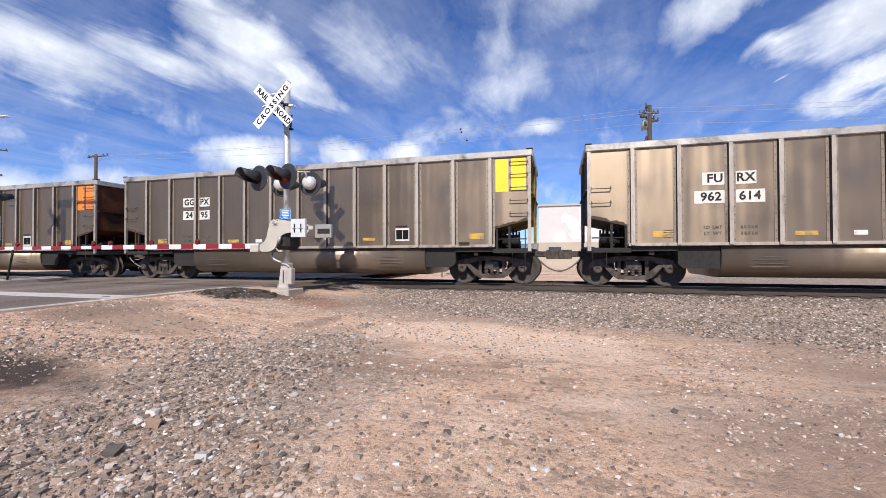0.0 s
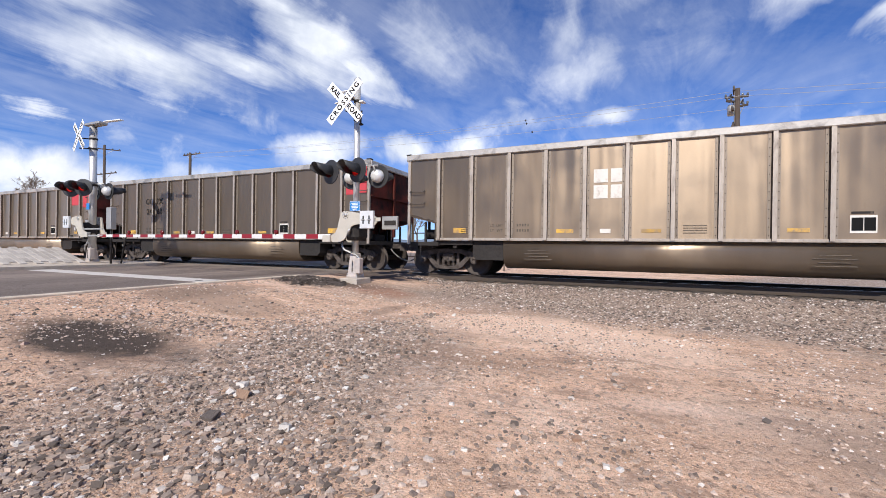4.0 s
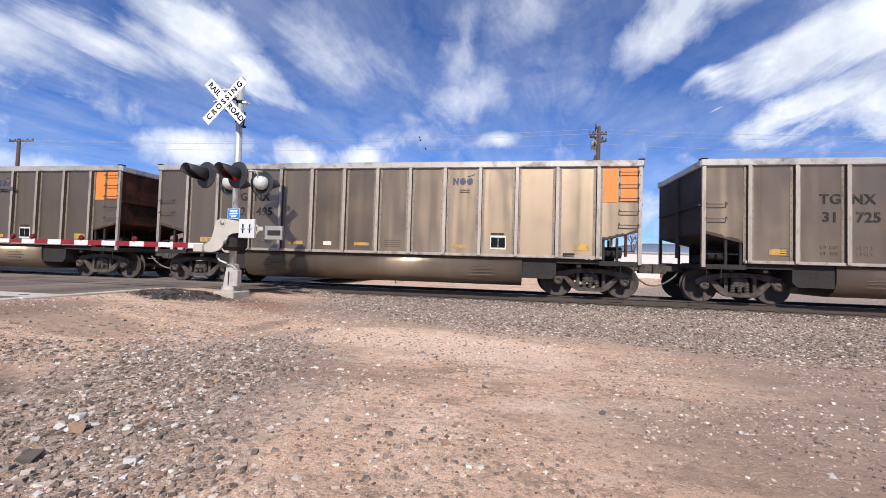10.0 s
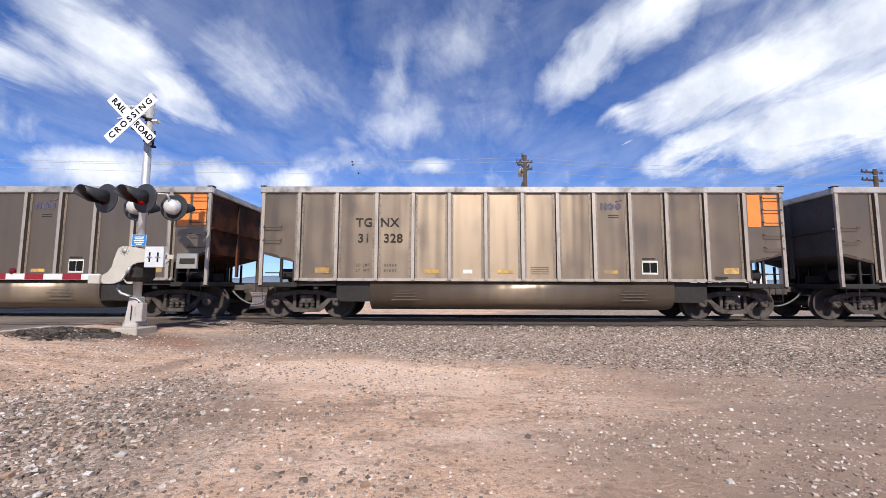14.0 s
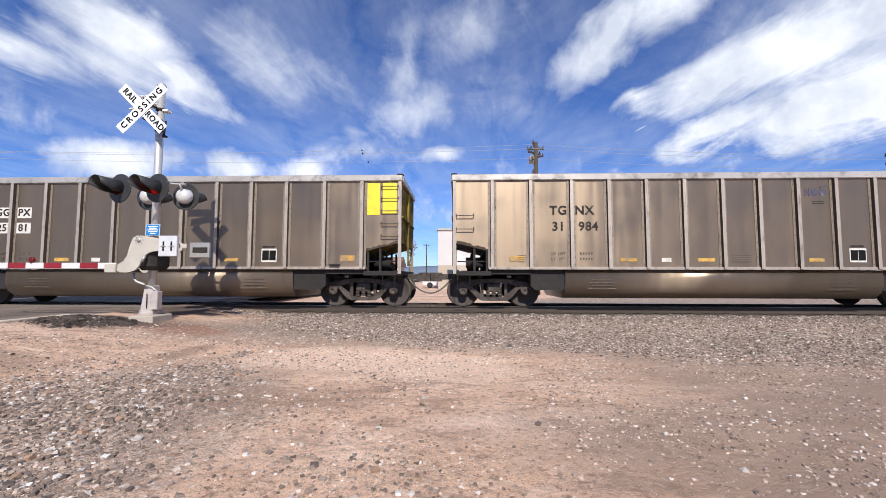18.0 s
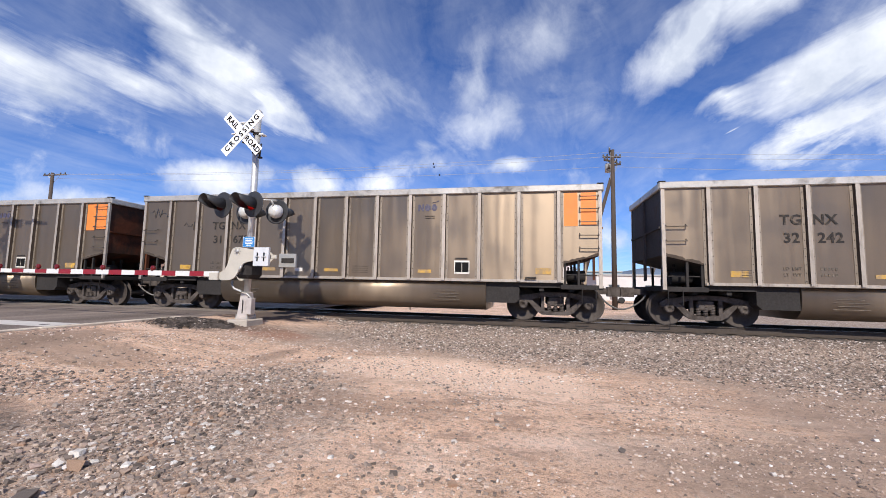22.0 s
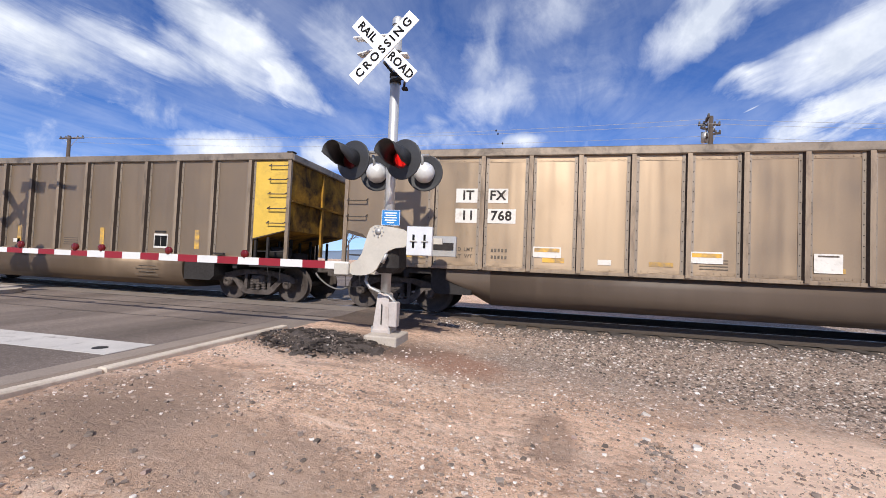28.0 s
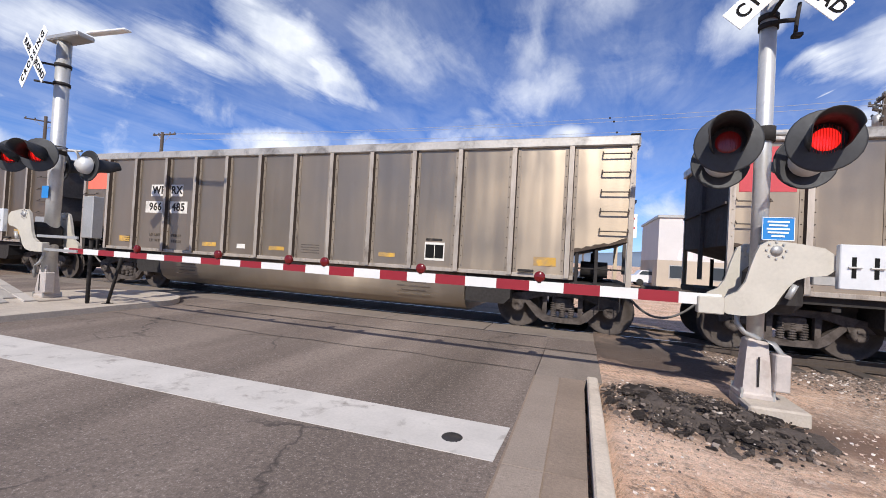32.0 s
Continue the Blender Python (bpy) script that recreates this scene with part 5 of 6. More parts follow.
# ---- crossing signals ----
def lamp(parent, at, lit):
    """A flashing lamp that faces -y: black round background, hood, lens, pale housing behind."""
    disc = part("background_disc", lathe(B(), [(0, 0.012), (0.18, 0.012), (0.295, -0.02), (0.31, -0.02), (0.31, 0.0), (0.295, 0.0), (0.18, 0.03), (0, 0.03)], 28, pose(0, 0, 0, 90)), LAMP_BLACK, parent, "black round lamp background", at)
    hood = B()
    n, rings = 14, []
    for k, (r, d) in enumerate(((0.16, 0.0), (0.168, -0.25), (0.175, -0.5))):
        span = (270, 250, 170)[k]
        rings.append([hood.verts.new((r * math.sin(radians(span * (i / n - 0.5))), d, r * math.cos(radians(span * (i / n - 0.5))))) for i in range(n + 1)])
    for a, b in zip(rings, rings[1:]):
        for i in range(n):
            hood.faces.new((a[i], a[i + 1], b[i + 1], b[i])).smooth = True
    me = part("hood", hood, LAMP_BLACK, disc)
    mod = me.modifiers.new("thickness", "SOLIDIFY")
    mod.thickness = 0.006
    part("lens", lathe(B(), [(0.152, 0.012), (0.14, 0.026), (0.09, 0.034), (0, 0.036)], 22, pose(0, 0.0, 0, 90)), LENS_RED if lit else LENS_DIM, disc, "red glass lens")
    # upright fins, added so that the lens dims when viewed from the side
    grille = B()
    for i in range(-6, 7):
        x = i * 0.022
        z = math.sqrt(0.148 ** 2 - x * x)
        box(grille, x - 0.0004, x + 0.0004, -0.053, -0.037, -z, z)
    part("lens_grille", grille, FIN_RED if lit else FIN_DARK, disc, "thin dark red fins added over the lens")
    part("housing", lathe(B(), [(0.175, -0.02), (0.175, -0.06), (0.16, -0.14), (0.1, -0.2), (0.035, -0.215), (0, -0.215)], 22, pose(0, 0, 0, 90)), LAMP_BACK, disc, "pale round lamp housing")
    return disc


def crossbuck(parent, at):
    first = part("crossbuck_blade", box(B(), -0.67, 0.67, -0.006, 0.006, -0.118, 0.118, 0.004), SIGN_WHITE, parent, "white blade with black letters", at @ pose(0, 0, 0, 0, 45, 0))
    second = part("crossbuck_blade", box(B(), -0.67, 0.67, -0.006, 0.006, -0.118, 0.118, 0.004), SIGN_WHITE, parent, "white blade with black letters", at @ pose(0, -0.016, 0, 0, -45, 0))
    part("lettering", letters("RAIL", 0.13, SIGN_BLACK, 0.004), None, first, at=pose(-0.4, -0.01, 0))
    part("lettering", letters("ROAD", 0.13, SIGN_BLACK, 0.004), None, first, at=pose(0.4, -0.01, 0))
    part("lettering", letters("CROSSING", 0.135, SIGN_BLACK, 0.004, 1.42), None, second, at=pose(0.0, -0.01, 0))


def crossing_signal(at, side, label, mast_r, arm):
    """A railway signal mast. side 1: the gate reaches to -x, -1: to +x."""
    s = thing("crossing_signal", label, "crossing signal", "railway crossing signals", at=at)
    X = lambda d: side * d
    mast = B()
    rod(mast, (0, 0, 0.55), (0, 0, 5.12), mast_r, 20)
    lathe(mast, [(mast_r + 0.012, 5.1), (mast_r + 0.012, 5.2), (mast_r * 0.7, 5.24), (0, 5.25)], 20)
    part("mast", mast, GALV, s, "pale aluminium mast")
    part("footing", box(B(), -0.17, 0.36, -0.44, 0.18, -0.5, 0.048, 0.02), CONCRETE, s, "pale concrete footing")
    base = B()
    lo, hi = 0.16, 0.095
    vs = [base.verts.new((x * w, y * w, z)) for w, z in ((lo, 0.05), (lo, 0.09), (0.14, 0.11), (hi, 0.66), (hi * 0.8, 0.68)) for x, y in ((-1, -1), (1, -1), (1, 1), (-1, 1))]
    for k in range(4):
        for i in range(4):
            j = (i + 1) % 4
            base.faces.new((vs[k * 4 + i], vs[k * 4 + j], vs[k * 4 + 4 + j], vs[k * 4 + 4 + i]))
    base.faces.new(vs[16:])
    part("mast_base", base, DUSTY_ALU, s, "tapered aluminium base")
    for q in ((-0.145, -0.145), (0.145, -0.145), (-0.145, 0.145), (0.145, 0.145)):
        part("anchor_bolt", rod(B(), (*q, 0.04), (*q, 0.15), 0.018, 6), DULL_GALV, s)
    part("junction_box", box(B(), 0.13, 0.27, -0.2, -0.04, 0.16, 0.55, 0.012), DUSTY_ALU, s, "small pale junction box")
    part("door_seam", box(B(), -0.008, 0.008, -0.15, -0.14, 0.18, 0.5), UNDER, s, at=pose(0, 0.0, 0, 0, 0, 0))
    crossbuck(s, pose(-0.03 if side > 0 else -0.33, -0.49 if side > 0 else -0.3, 4.46 if side > 0 else 4.7, 0, 0, 0 if side > 0 else -8))
    for z in (4.25, 4.62):
        clamp = B()
        lathe(clamp, [(mast_r, z - 0.03), (mast_r + 0.018, z - 0.03), (mast_r + 0.018, z + 0.03), (mast_r, z + 0.03)], 14)
        part("clamp", clamp, UNDER, s)
        part("bracket", rod(B(), (0, 0, z), (-0.02 if side > 0 else -0.3, -0.48 if side > 0 else -0.29, z), 0.022, 8), UNDER, s)
    if side > 0:
        for z, w, droop in ((4.93, 0.75, 0), (4.77, 0.68, -11)):
            blade = part("top_panel", box(B(), -w, -0.07, -0.1, 0.1, -0.012, 0.012, 0.004), SIGN_WHITE, s, "thin white flat panel", pose(0, 0, z, 9, droop, 0))
            for d in (0.22, 0.4, 0.58):
                part("panel_rib", box(B(), -d - 0.012, -d + 0.012, -0.095, 0.095, -0.04, -0.0125), DULL_GALV, blade)
        part("top_panel", box(B(), 0.08, 0.2, -0.06, 0.1, 4.58, 4.62, 0.005), SIGN_WHITE, s)
        part("bell_bracket", tube(B(), [(0, -0.1, 4.15), (0.1, -0.12, 4.15), (0.19, -0.13, 4.14)], 0.024, 8), UNDER, s, "dark short bracket")
        part("hanger_rod", tube(B(), [(0.23, -0.13, 4.32), (0.21, -0.13, 4.14), (0.2, -0.13, 3.99)], 0.02, 8), UNDER, s, "dark upright rod")
        part("hanger_foot", box(B(), 0.17, 0.26, -0.17, -0.09, 3.95, 3.99, 0.006), UNDER, s)
        part("clamp", lathe(B(), [(mast_r, 4.12), (mast_r + 0.016, 4.12), (mast_r + 0.016, 4.18), (mast_r, 4.18)], 14), UNDER, s)
    else:
        part("top_plate", box(B(), -0.3, 0.62, -0.16, 0.16, 5.1, 5.2, 0.02), DULL_GALV, s)
        part("luminaire", box(B(), 0.5, 1.55, -0.07, 0.07, 5.13, 5.17, 0.012, m=pose(0, 0, 0.06, 0, 2.5, 0)), SIGN_WHITE, s, "thin white luminaire arm")
    # lamps on a cross arm
    part("lamp_arm", rod(B(), (-0.62, -0.06, 2.99), (0.62, 0.06, 2.93), 0.024, 8), DULL_GALV, s)
    part("lamp_clamp", lathe(B(), [(mast_r, 2.86), (mast_r + 0.03, 2.86), (mast_r + 0.03, 3.02), (mast_r, 3.02)], 14), UNDER, s)
    for x, lit in ((-0.52, False), (0.3, True)):
        lamp(s, pose(x + 0.05, -0.46, 2.74, 0, 0, -14 if side > 0 else 28), lit or side < 0)
        part("lamp_neck", tube(B(), [(x * 0.9, -0.02, 2.97), (x, -0.2, 2.93), (x + 0.05, -0.28, 2.84)], 0.024, 8), DULL_GALV, s)
    for x in (-0.34, 0.5):
        lamp(s, pose(x, 0.27, 2.69, 0, 0, 180), False)
        part("lamp_neck", tube(B(), [(x, 0.02, 2.94), (x, 0.08, 2.85), (x, 0.1, 2.66)], 0.024, 8), DULL_GALV, s)
    if side > 0:
        plate = part("blue_sign", box(B(), -0.15, 0.15, -0.004, 0.004, -0.125, 0.125, 0.003), SIGN_BLUE, s, "blue notice plate with white lines", pose(0.1, -0.19, 1.88, 0, 0, 4))
        for i, w in enumerate((0.2, 0.17, 0.21, 0.19, 0.12)):
            part("text_bar", box(B(), -w / 2, w / 2, -0.009, -0.005, 0.065 - i * 0.038, 0.083 - i * 0.038), SIGN_WHITE, plate)
        for a, b in ((-0.148, -0.142), (0.142, 0.148)):
            part("sign_border", box(B(), a, b, -0.009, -0.005, -0.12, 0.12), SIGN_WHITE, plate)
        for a, b in ((-0.122, -0.116), (0.116, 0.122)):
            part("sign_border", box(B(), -0.141, 0.141, -0.009, -0.005, a, b), SIGN_WHITE, plate)
    else:
        part("blue_sign", box(B(), -0.1, 0.1, -0.004, 0.004, -0.12, 0.12, 0.003), SIGN_BLUE, s, "small blue notice plate", pose(-0.02, -mast_r - 0.02, 2.1))
    # gate mechanism
    outline = [(-0.46, 1.12), (-0.46, 0.96), (-0.2, 0.95), (-0.02, 1.02), (0.09, 1.24), (0.2, 1.38), (0.5, 1.42), (0.5, 1.66), (0.1, 1.73), (-0.12, 1.73), (-0.19, 1.55), (-0.27, 1.22)]
    for _ in range(1):
        outline = [(a[0] * (1 - q) + b[0] * q, a[1] * (1 - q) + b[1] * q) for a, b in zip(outline, outline[1:] + outline[:1]) for q in (0.25, 0.75)]
    for y0 in (-0.44, 0.2):
        arm_plate = part("gate_support_arm", prism(B(), [(X(a), b) for a, b in outline], "y", y0, y0 + 0.045), GATE_TAN, s, "curved tan cast support arm")
        hub = B()
        lathe(hub, [(0.05, 0), (0.05, 0.02), (0, 0.02)], 12, pose(X(0.0), y0, 1.64, 90))
        part("hub", hub, DULL_GALV, arm_plate)
        for i in range(8):
            a = i * math.pi / 4
            part("bolt", rod(B(), (X(0.085 * math.cos(a)), y0, 1.64 + 0.085 * math.sin(a)), (X(0.085 * math.cos(a)), y0 - 0.015, 1.64 + 0.085 * math.sin(a)), 0.012, 6), DULL_GALV, arm_plate)
    cw = part("counterweight", box(B(), *sorted((X(0.48), X(0.87))), -0.52, -0.445, 1.29, 1.72, 0.008), LAMP_BACK, s, "pale grey steel counterweight plate")
    for d in (0.57, 0.74):
        part("slot", box(B(), *sorted((X(d), X(d + 0.035))), -0.524, -0.5205, 1.4, 1.6), SIGN_BLACK, cw)
        part("clamp_bolt", rod(B(), (X(d - 0.03), -0.53, 1.5), (X(d + 0.07), -0.53, 1.5), 0.012, 6), DULL_GALV, cw)
    cw2 = part("counterweight", box(B(), *sorted((X(0.62), X(1.08))), 0.27, 0.34, 1.3, 1.64, 0.008), DULL_GALV, s, "grey steel counterweight frame")
    part("counterweight_slot", box(B(), *sorted((X(0.7), X(1.04))), 0.255, 0.268, 1.41, 1.53, 0.004), UNDER, cw2)
    part("support_tail", box(B(), *sorted((X(0.45), X(1.0))), -0.4, -0.37, 1.47, 1.56, 0.004), GATE_TAN, s)
    case = B()
    box(case, *sorted((X(-0.12), X(0.3))), -0.38, 0.18, 1.0, 1.5, 0.09)
    part("mechanism_case", case, UNDER, s, "dark rounded gate mechanism case")
    part("crank", rod(B(), (X(0.1), -0.47, 1.16), (X(0.16), -0.47, 1.3), 0.03, 8), DULL_GALV, s)
    part("cable", tube(B(), [(X(-0.24), -0.22, 0.95), (X(-0.25), -0.24, 0.86), (X(-0.18), -0.24, 0.76), (X(-0.04), -0.2, 0.71), (X(0.12), -0.16, 0.66), (X(0.2), -0.13, 0.56), (X(0.2), -0.12, 0.42)], 0.027, 8), DULL_GALV, s, "grey flexible conduit")
    part("root_bracket", box(B(), *sorted((X(-0.68), X(-0.44))), -0.5, -0.38, 0.95, 1.13, 0.01), GATE_TAN, s, "tan gate arm socket")
    if not arm:
        for z in (0.98, 1.22):
            part("arm_stub", box(B(), *sorted((X(-0.44), X(-1.55))), -0.46, -0.43, z, z + 0.05, 0.005), DULL_GALV, s, "grey steel arm stub")
        return s
    n, x = 0, -0.46
    while x > -10.85:
        w = 0.395
        joint = -5.6
        far = x - w / 2 < joint
        hgt = 0.06 if not far else 0.048
        part("arm_stripe", box(B(), max(x - w, -10.87), x, -0.455 + 0.01 * far, -0.425 - 0.004 * far, 1.095 - hgt - 0.001 * x, 1.095 + hgt - 0.001 * x), (GATE_WHITE, GATE_RED)[n % 2], s, ("white", "red")[n % 2] + " stripe of the gate arm")
        x -= w
        n += 1
    for x in (-2.32, -3.83, -5.29, -5.9, -7.23, -9.0):
        lmp = part("arm_lamp", lathe(B(), [(0.055, -0.03), (0.065, -0.02), (0.065, 0.02), (0.055, 0.03), (0, 0.035)], 14, pose(x, -0.44, 1.21 - 0.001 * x, 90)), LENS_DIM, s, "small red gate lamp")
        part("lamp_foot", box(B(), x - 0.02, x + 0.02, -0.455, -0.425, 1.135 - 0.001 * x, 1.16 - 0.001 * x), UNDER, lmp)
    return s


near_signal = crossing_signal(pose(-6.41, -4.25, 0.0), 1, "aluminium crossing signal with red lamps and lowered striped gate", 0.08, True)
far_signal = crossing_signal(pose(-18.2, -4.4, 0.1), -1, "taller galvanised crossing signal on the median with red lamps", 0.12, False)

stand = thing("control_box", "grey control box on a thin steel post", "control box", at=pose(-17.2, -4.3, 0.1))
part("post", rod(B(), (0, 0, 0), (0, 0, 1.9), 0.035, 10), UNDER, stand)
part("box", box(B(), -0.14, 0.14, -0.1, 0.1, 1.25, 2.05, 0.015), DULL_GALV, stand)
rest = thing("gate_rest", "leaning dark steel post that steadies the gate", "post", at=pose(-16.95, -4.1, 0.1))
part("post", rod(B(), (0, 0, 0), (0.55, -0.15, 0.98), 0.03, 8), UNDER, rest)
part("foot_plate", box(B(), -0.07, 0.07, -0.07, 0.07, 0, 0.012), UNDER, rest)

# ---- poles and wires ----
def utility_pole(x, y, top, arms, label, brace=False, extra=()):
    p = thing("utility_pole", label, "utility pole", "poles along the railway", at=pose(x, y, -0.45))
    h = top + 0.45
    part("pole", rod(B(), (0, 0, 0), (0, 0, h), 0.19, 12, 0.13), POLEWOOD, p, "weathered brown timber pole")
    for z, w, turn in arms:
        a = part("cross_arm", box(B(), -w, w, -0.06, 0.06, h + z - 0.06, h + z + 0.06, 0.01, m=pose(0, 0, 0, 0, 0, turn) @ pose(0, 0.18, 0)), POLEWOOD, p)
        for sgn in (-1, 1):
            part("arm_brace", rod(B(), (sgn * w * 0.55, 0.14, h + z - 0.05), (0, 0.14, h + z - 0.75), 0.02, 6), DULL_GALV, p, at=pose(0, 0, 0, 0, 0, turn))
        for d in (-0.92, -0.5, 0.5, 0.92):
            part("insulator", lathe(B(), [(0.03, 0), (0.07, 0.04), (0.05, 0.09), (0.065, 0.12), (0, 0.17)], 8, pose(0, 0, 0, 0, 0, turn) @ pose(d * w, 0.18, h + z + 0.06)), GLASSY, a)
    if brace:
        part("brace_pole", rod(B(), (-2.6, 0.3, 0), (-0.1, 0.15, h - 2.0), 0.15, 10, 0.12), POLEWOOD, p)
    for kind, z in extra:
        if kind == "can":
            part("transformer", lathe(B(), [(0, 0), (0.2, 0), (0.2, 0.55), (0.1, 0.62), (0, 0.62)], 12, pose(-0.32, 0, h + z)), DULL_GALV, p)
    return p


utility_pole(6.05, 17, 10.75, [(-0.15, 0.5, 78), (-0.45, 0.62, 5), (-0.75, 0.6, 35), (-1.05, 0.5, -25), (-1.35, 0.62, 70)], "dark timber utility pole with a cluster of short arms", True, [("can", -1.6)])
utility_pole(-44.0, 17, 10.9, [(-0.15, 1.35, 0)], "dark timber utility pole with one cross arm")
utility_pole(-60.3, 17, 13.2, [(-0.5, 1.6, 55), (-3.6, 2.2, 0)], "tall dark timber utility pole with two cross arms")
utility_pole(-8.9, 107, 10.2, [(-0.3, 1.1, 10)], "far slender timber utility pole with one cross arm")
utility_pole(31.8, 17, 9.7, [(-0.2, 1.1, 15), (-0.8, 1.1, 15)], "dark timber utility pole with two cross arms")


def strand(bm, pts, r):
    """One unbroken thin line through the points."""
    last = None
    for x, y, z in pts:
        row = [bm.verts.new((x, y + r * math.cos(a), z + r * math.sin(a))) for a in (0.5, 2.6, 4.7)]
        if last:
            for i in range(3):
                bm.faces.new((last[i], row[i], row[(i + 1) % 3], last[(i + 1) % 3]))
        last = row


def overhead_wire(a, b, sag):
    w = B()
    pts = []
    for i in range(25):
        k = i / 24
        p = Vector(a).lerp(Vector(b), k)
        pts.append((p.x, p.y, p.z - sag * 4 * k * (1 - k)))
    strand(w, pts, 0.012)
    return solid("overhead_wire", w, WIRE, "thin grey overhead wire between the poles", "wire", "overhead wires")


for dz, dy in ((-0.05, 0.3), (-0.55, -0.3), (-1.05, 0.5)):
    overhead_wire((6.05, 17 + dy, 10.75 + dz), (31.8, 17 + dy, 9.7 + dz), 0.25)
    overhead_wire((6.05, 17 + dy, 10.75 + dz), (-44.0, 17 + dy, 10.9 + dz * 0.4), 0.5)
    overhead_wire((31.8, 17 + dy, 9.7 + dz), (90, 17 + dy, 10.5 + dz), 0.6)
for i, (x, dz, dy) in enumerate(((-6.95, -0.05, 0.3), (-6.75, -0.55, -0.3), (-6.5, -1.05, 0.5))):
    k = (6.05 - x) / 50.05
    z = (10.75 + dz) * (1 - k) + (10.9 + dz * 0.4) * k - 0.5 * 4 * k * (1 - k)
    m = lathe(B(), [(0, -0.08), (0.05, -0.05), (0.06, 0.02), (0, 0.09)], 8, pose(x, 17 + dy, z))
    solid("wire_marker", m, UNDER, "small dark marker on an overhead wire", "wire marker", "markers on the wires")

# ---- far side of the track ----
STUCCO = material("white_stucco", (0.6, 0.57, 0.55), 0.85, 0, (0.1, 20), (0.12, 0.6))
ROOFMAT = material("brown_shingle", (0.22, 0.13, 0.09), 0.85, 0, (0.3, 14), (0.2, 1))
BEIGE = material("beige_siding", (0.45, 0.38, 0.3), 0.8, 0, (0.1, 20), (0.15, 0.7))
TEAL = material("grey_blue_siding", (0.24, 0.32, 0.36), 0.75, 0, (0.1, 20), (0.15, 0.7))
PANE = material("window_glass_dark", (0.05, 0.06, 0.07), 0.1, 0, (0.1, 5))
MURAL = [material("mural_pink", (0.74, 0.64, 0.64), 0.8, 0, (0.15, 8)), material("mural_mint", (0.66, 0.67, 0.64), 0.8, 0, (0.15, 8)), material("mural_sand", (0.7, 0.65, 0.6), 0.8, 0, (0.15, 8))]
CHIP = material("car_paint_white", (0.65, 0.65, 0.66), 0.25, 0, (0.03, 20))
CHIP2 = material("car_paint_red", (0.3, 0.05, 0.04), 0.25, 0, (0.03, 20))
CHIP3 = material("car_paint_slate", (0.12, 0.14, 0.17), 0.25, 0.2, (0.03, 20))
RUBBER = material("tyre_rubber", (0.02, 0.02, 0.02), 0.8)
HILL = material("hazy_hill", (0.13, 0.17, 0.23), 0.95, 0, (0.2, 0.02), (0.2, 0.004))


def building(x0, x1, y0, y1, h, wall, label, name="building", gable=False, bays=3, mural=False):
    b = thing(name, label, "building", at=pose((x0 + x1) / 2, (y0 + y1) / 2, -0.45))
    w, d = (x1 - x0) / 2, (y1 - y0) / 2
    part("wall", box(B(), -w, w, -d, d, 0, h), wall, b)
    if gable:
        part("roof", prism(B(), [(-d - 0.4, h), (d + 0.4, h), (0, h + 1.8)], "x", -w - 0.4, w + 0.4), ROOFMAT, b, "brown shingle roof")
    else:
        part("roof", box(B(), -w - 0.15, w + 0.15, -d - 0.15, d + 0.15, h, h + 0.25, 0.03), DULL_GALV, b)
    for i in range(bays):
        x = -w + (i + 0.5) * 2 * w / bays
        win = part("window", box(B(), x - 0.7, x + 0.7, -d - 0.06, -d - 0.005, 0.9, 2.1), DULL_GALV, b)
        part("pane", box(B(), x - 0.62, x + 0.62, -d - 0.07, -d - 0.061, 0.98, 2.02), PANE, win)
    if mural:
        part("base_course", box(B(), -w - 0.03, w + 0.03, -d - 0.03, d + 0.03, 0, 2.5), BEIGE, b, "beige weathered lower wall")
        rng = random.Random(4)
        for i in range(7):
            cx, cz, r = rng.uniform(-w + 1.2, w - 1.2), rng.uniform(2.9, h - 1.3), rng.uniform(0.5, 1.1)
            part("mural_shape", prism(B(), [(cx + r * math.cos(a) * rng.uniform(0.7, 1.1), cz + r * math.sin(a) * rng.uniform(0.6, 1.1)) for a in [k * math.pi / 5 for k in range(10)]], "y", -d - 0.008 - i * 0.004, -d - 0.003 - i * 0.004), MURAL[i % 3], b, "faded painted shape")
    return b


building(-1.8, 4.6, 30.7, 41, 6.2, STUCCO, "tall white stucco building with faded mural shapes", "warehouse", False, 2, True)
building(9, 44, 44, 54, 3.2, STUCCO, "long low white building with a flat roof", "low_building", False, 8)
building(-17, -10, 58, 66, 3.0, BEIGE, "small beige house with a brown gable roof", "house", True, 2)
building(7, 15, 58, 68, 4.2, TEAL, "grey blue sided building with a flat roof", "shed", False, 3)
building(-70, -52, 52, 62, 4.0, BEIGE, "low beige building with a brown gable roof", "house", True, 4)
building(52, 74, 40, 52, 4.5, BEIGE, "low beige building with a flat roof", "low_building", False, 5)

board = thing("road_sign", "white road sign with dark red bars on a post", "sign", at=pose(-6.4, 10, -0.45))
part("post", rod(B(), (0, 0, 0), (0, 0, 4.0), 0.045, 10), DULL_GALV, board)
face = part("board", box(B(), -0.4, 0.4, -0.07, -0.05, 3.05, 4.1, 0.008), SIGN_WHITE, board)
for i, w in enumerate((0.3, 0.22, 0.32, 0.2)):
    part("text_bar", box(B(), -w, w, -0.078, -0.072, 3.86 - i * 0.2, 3.94 - i * 0.2), PAINT["red"], face)


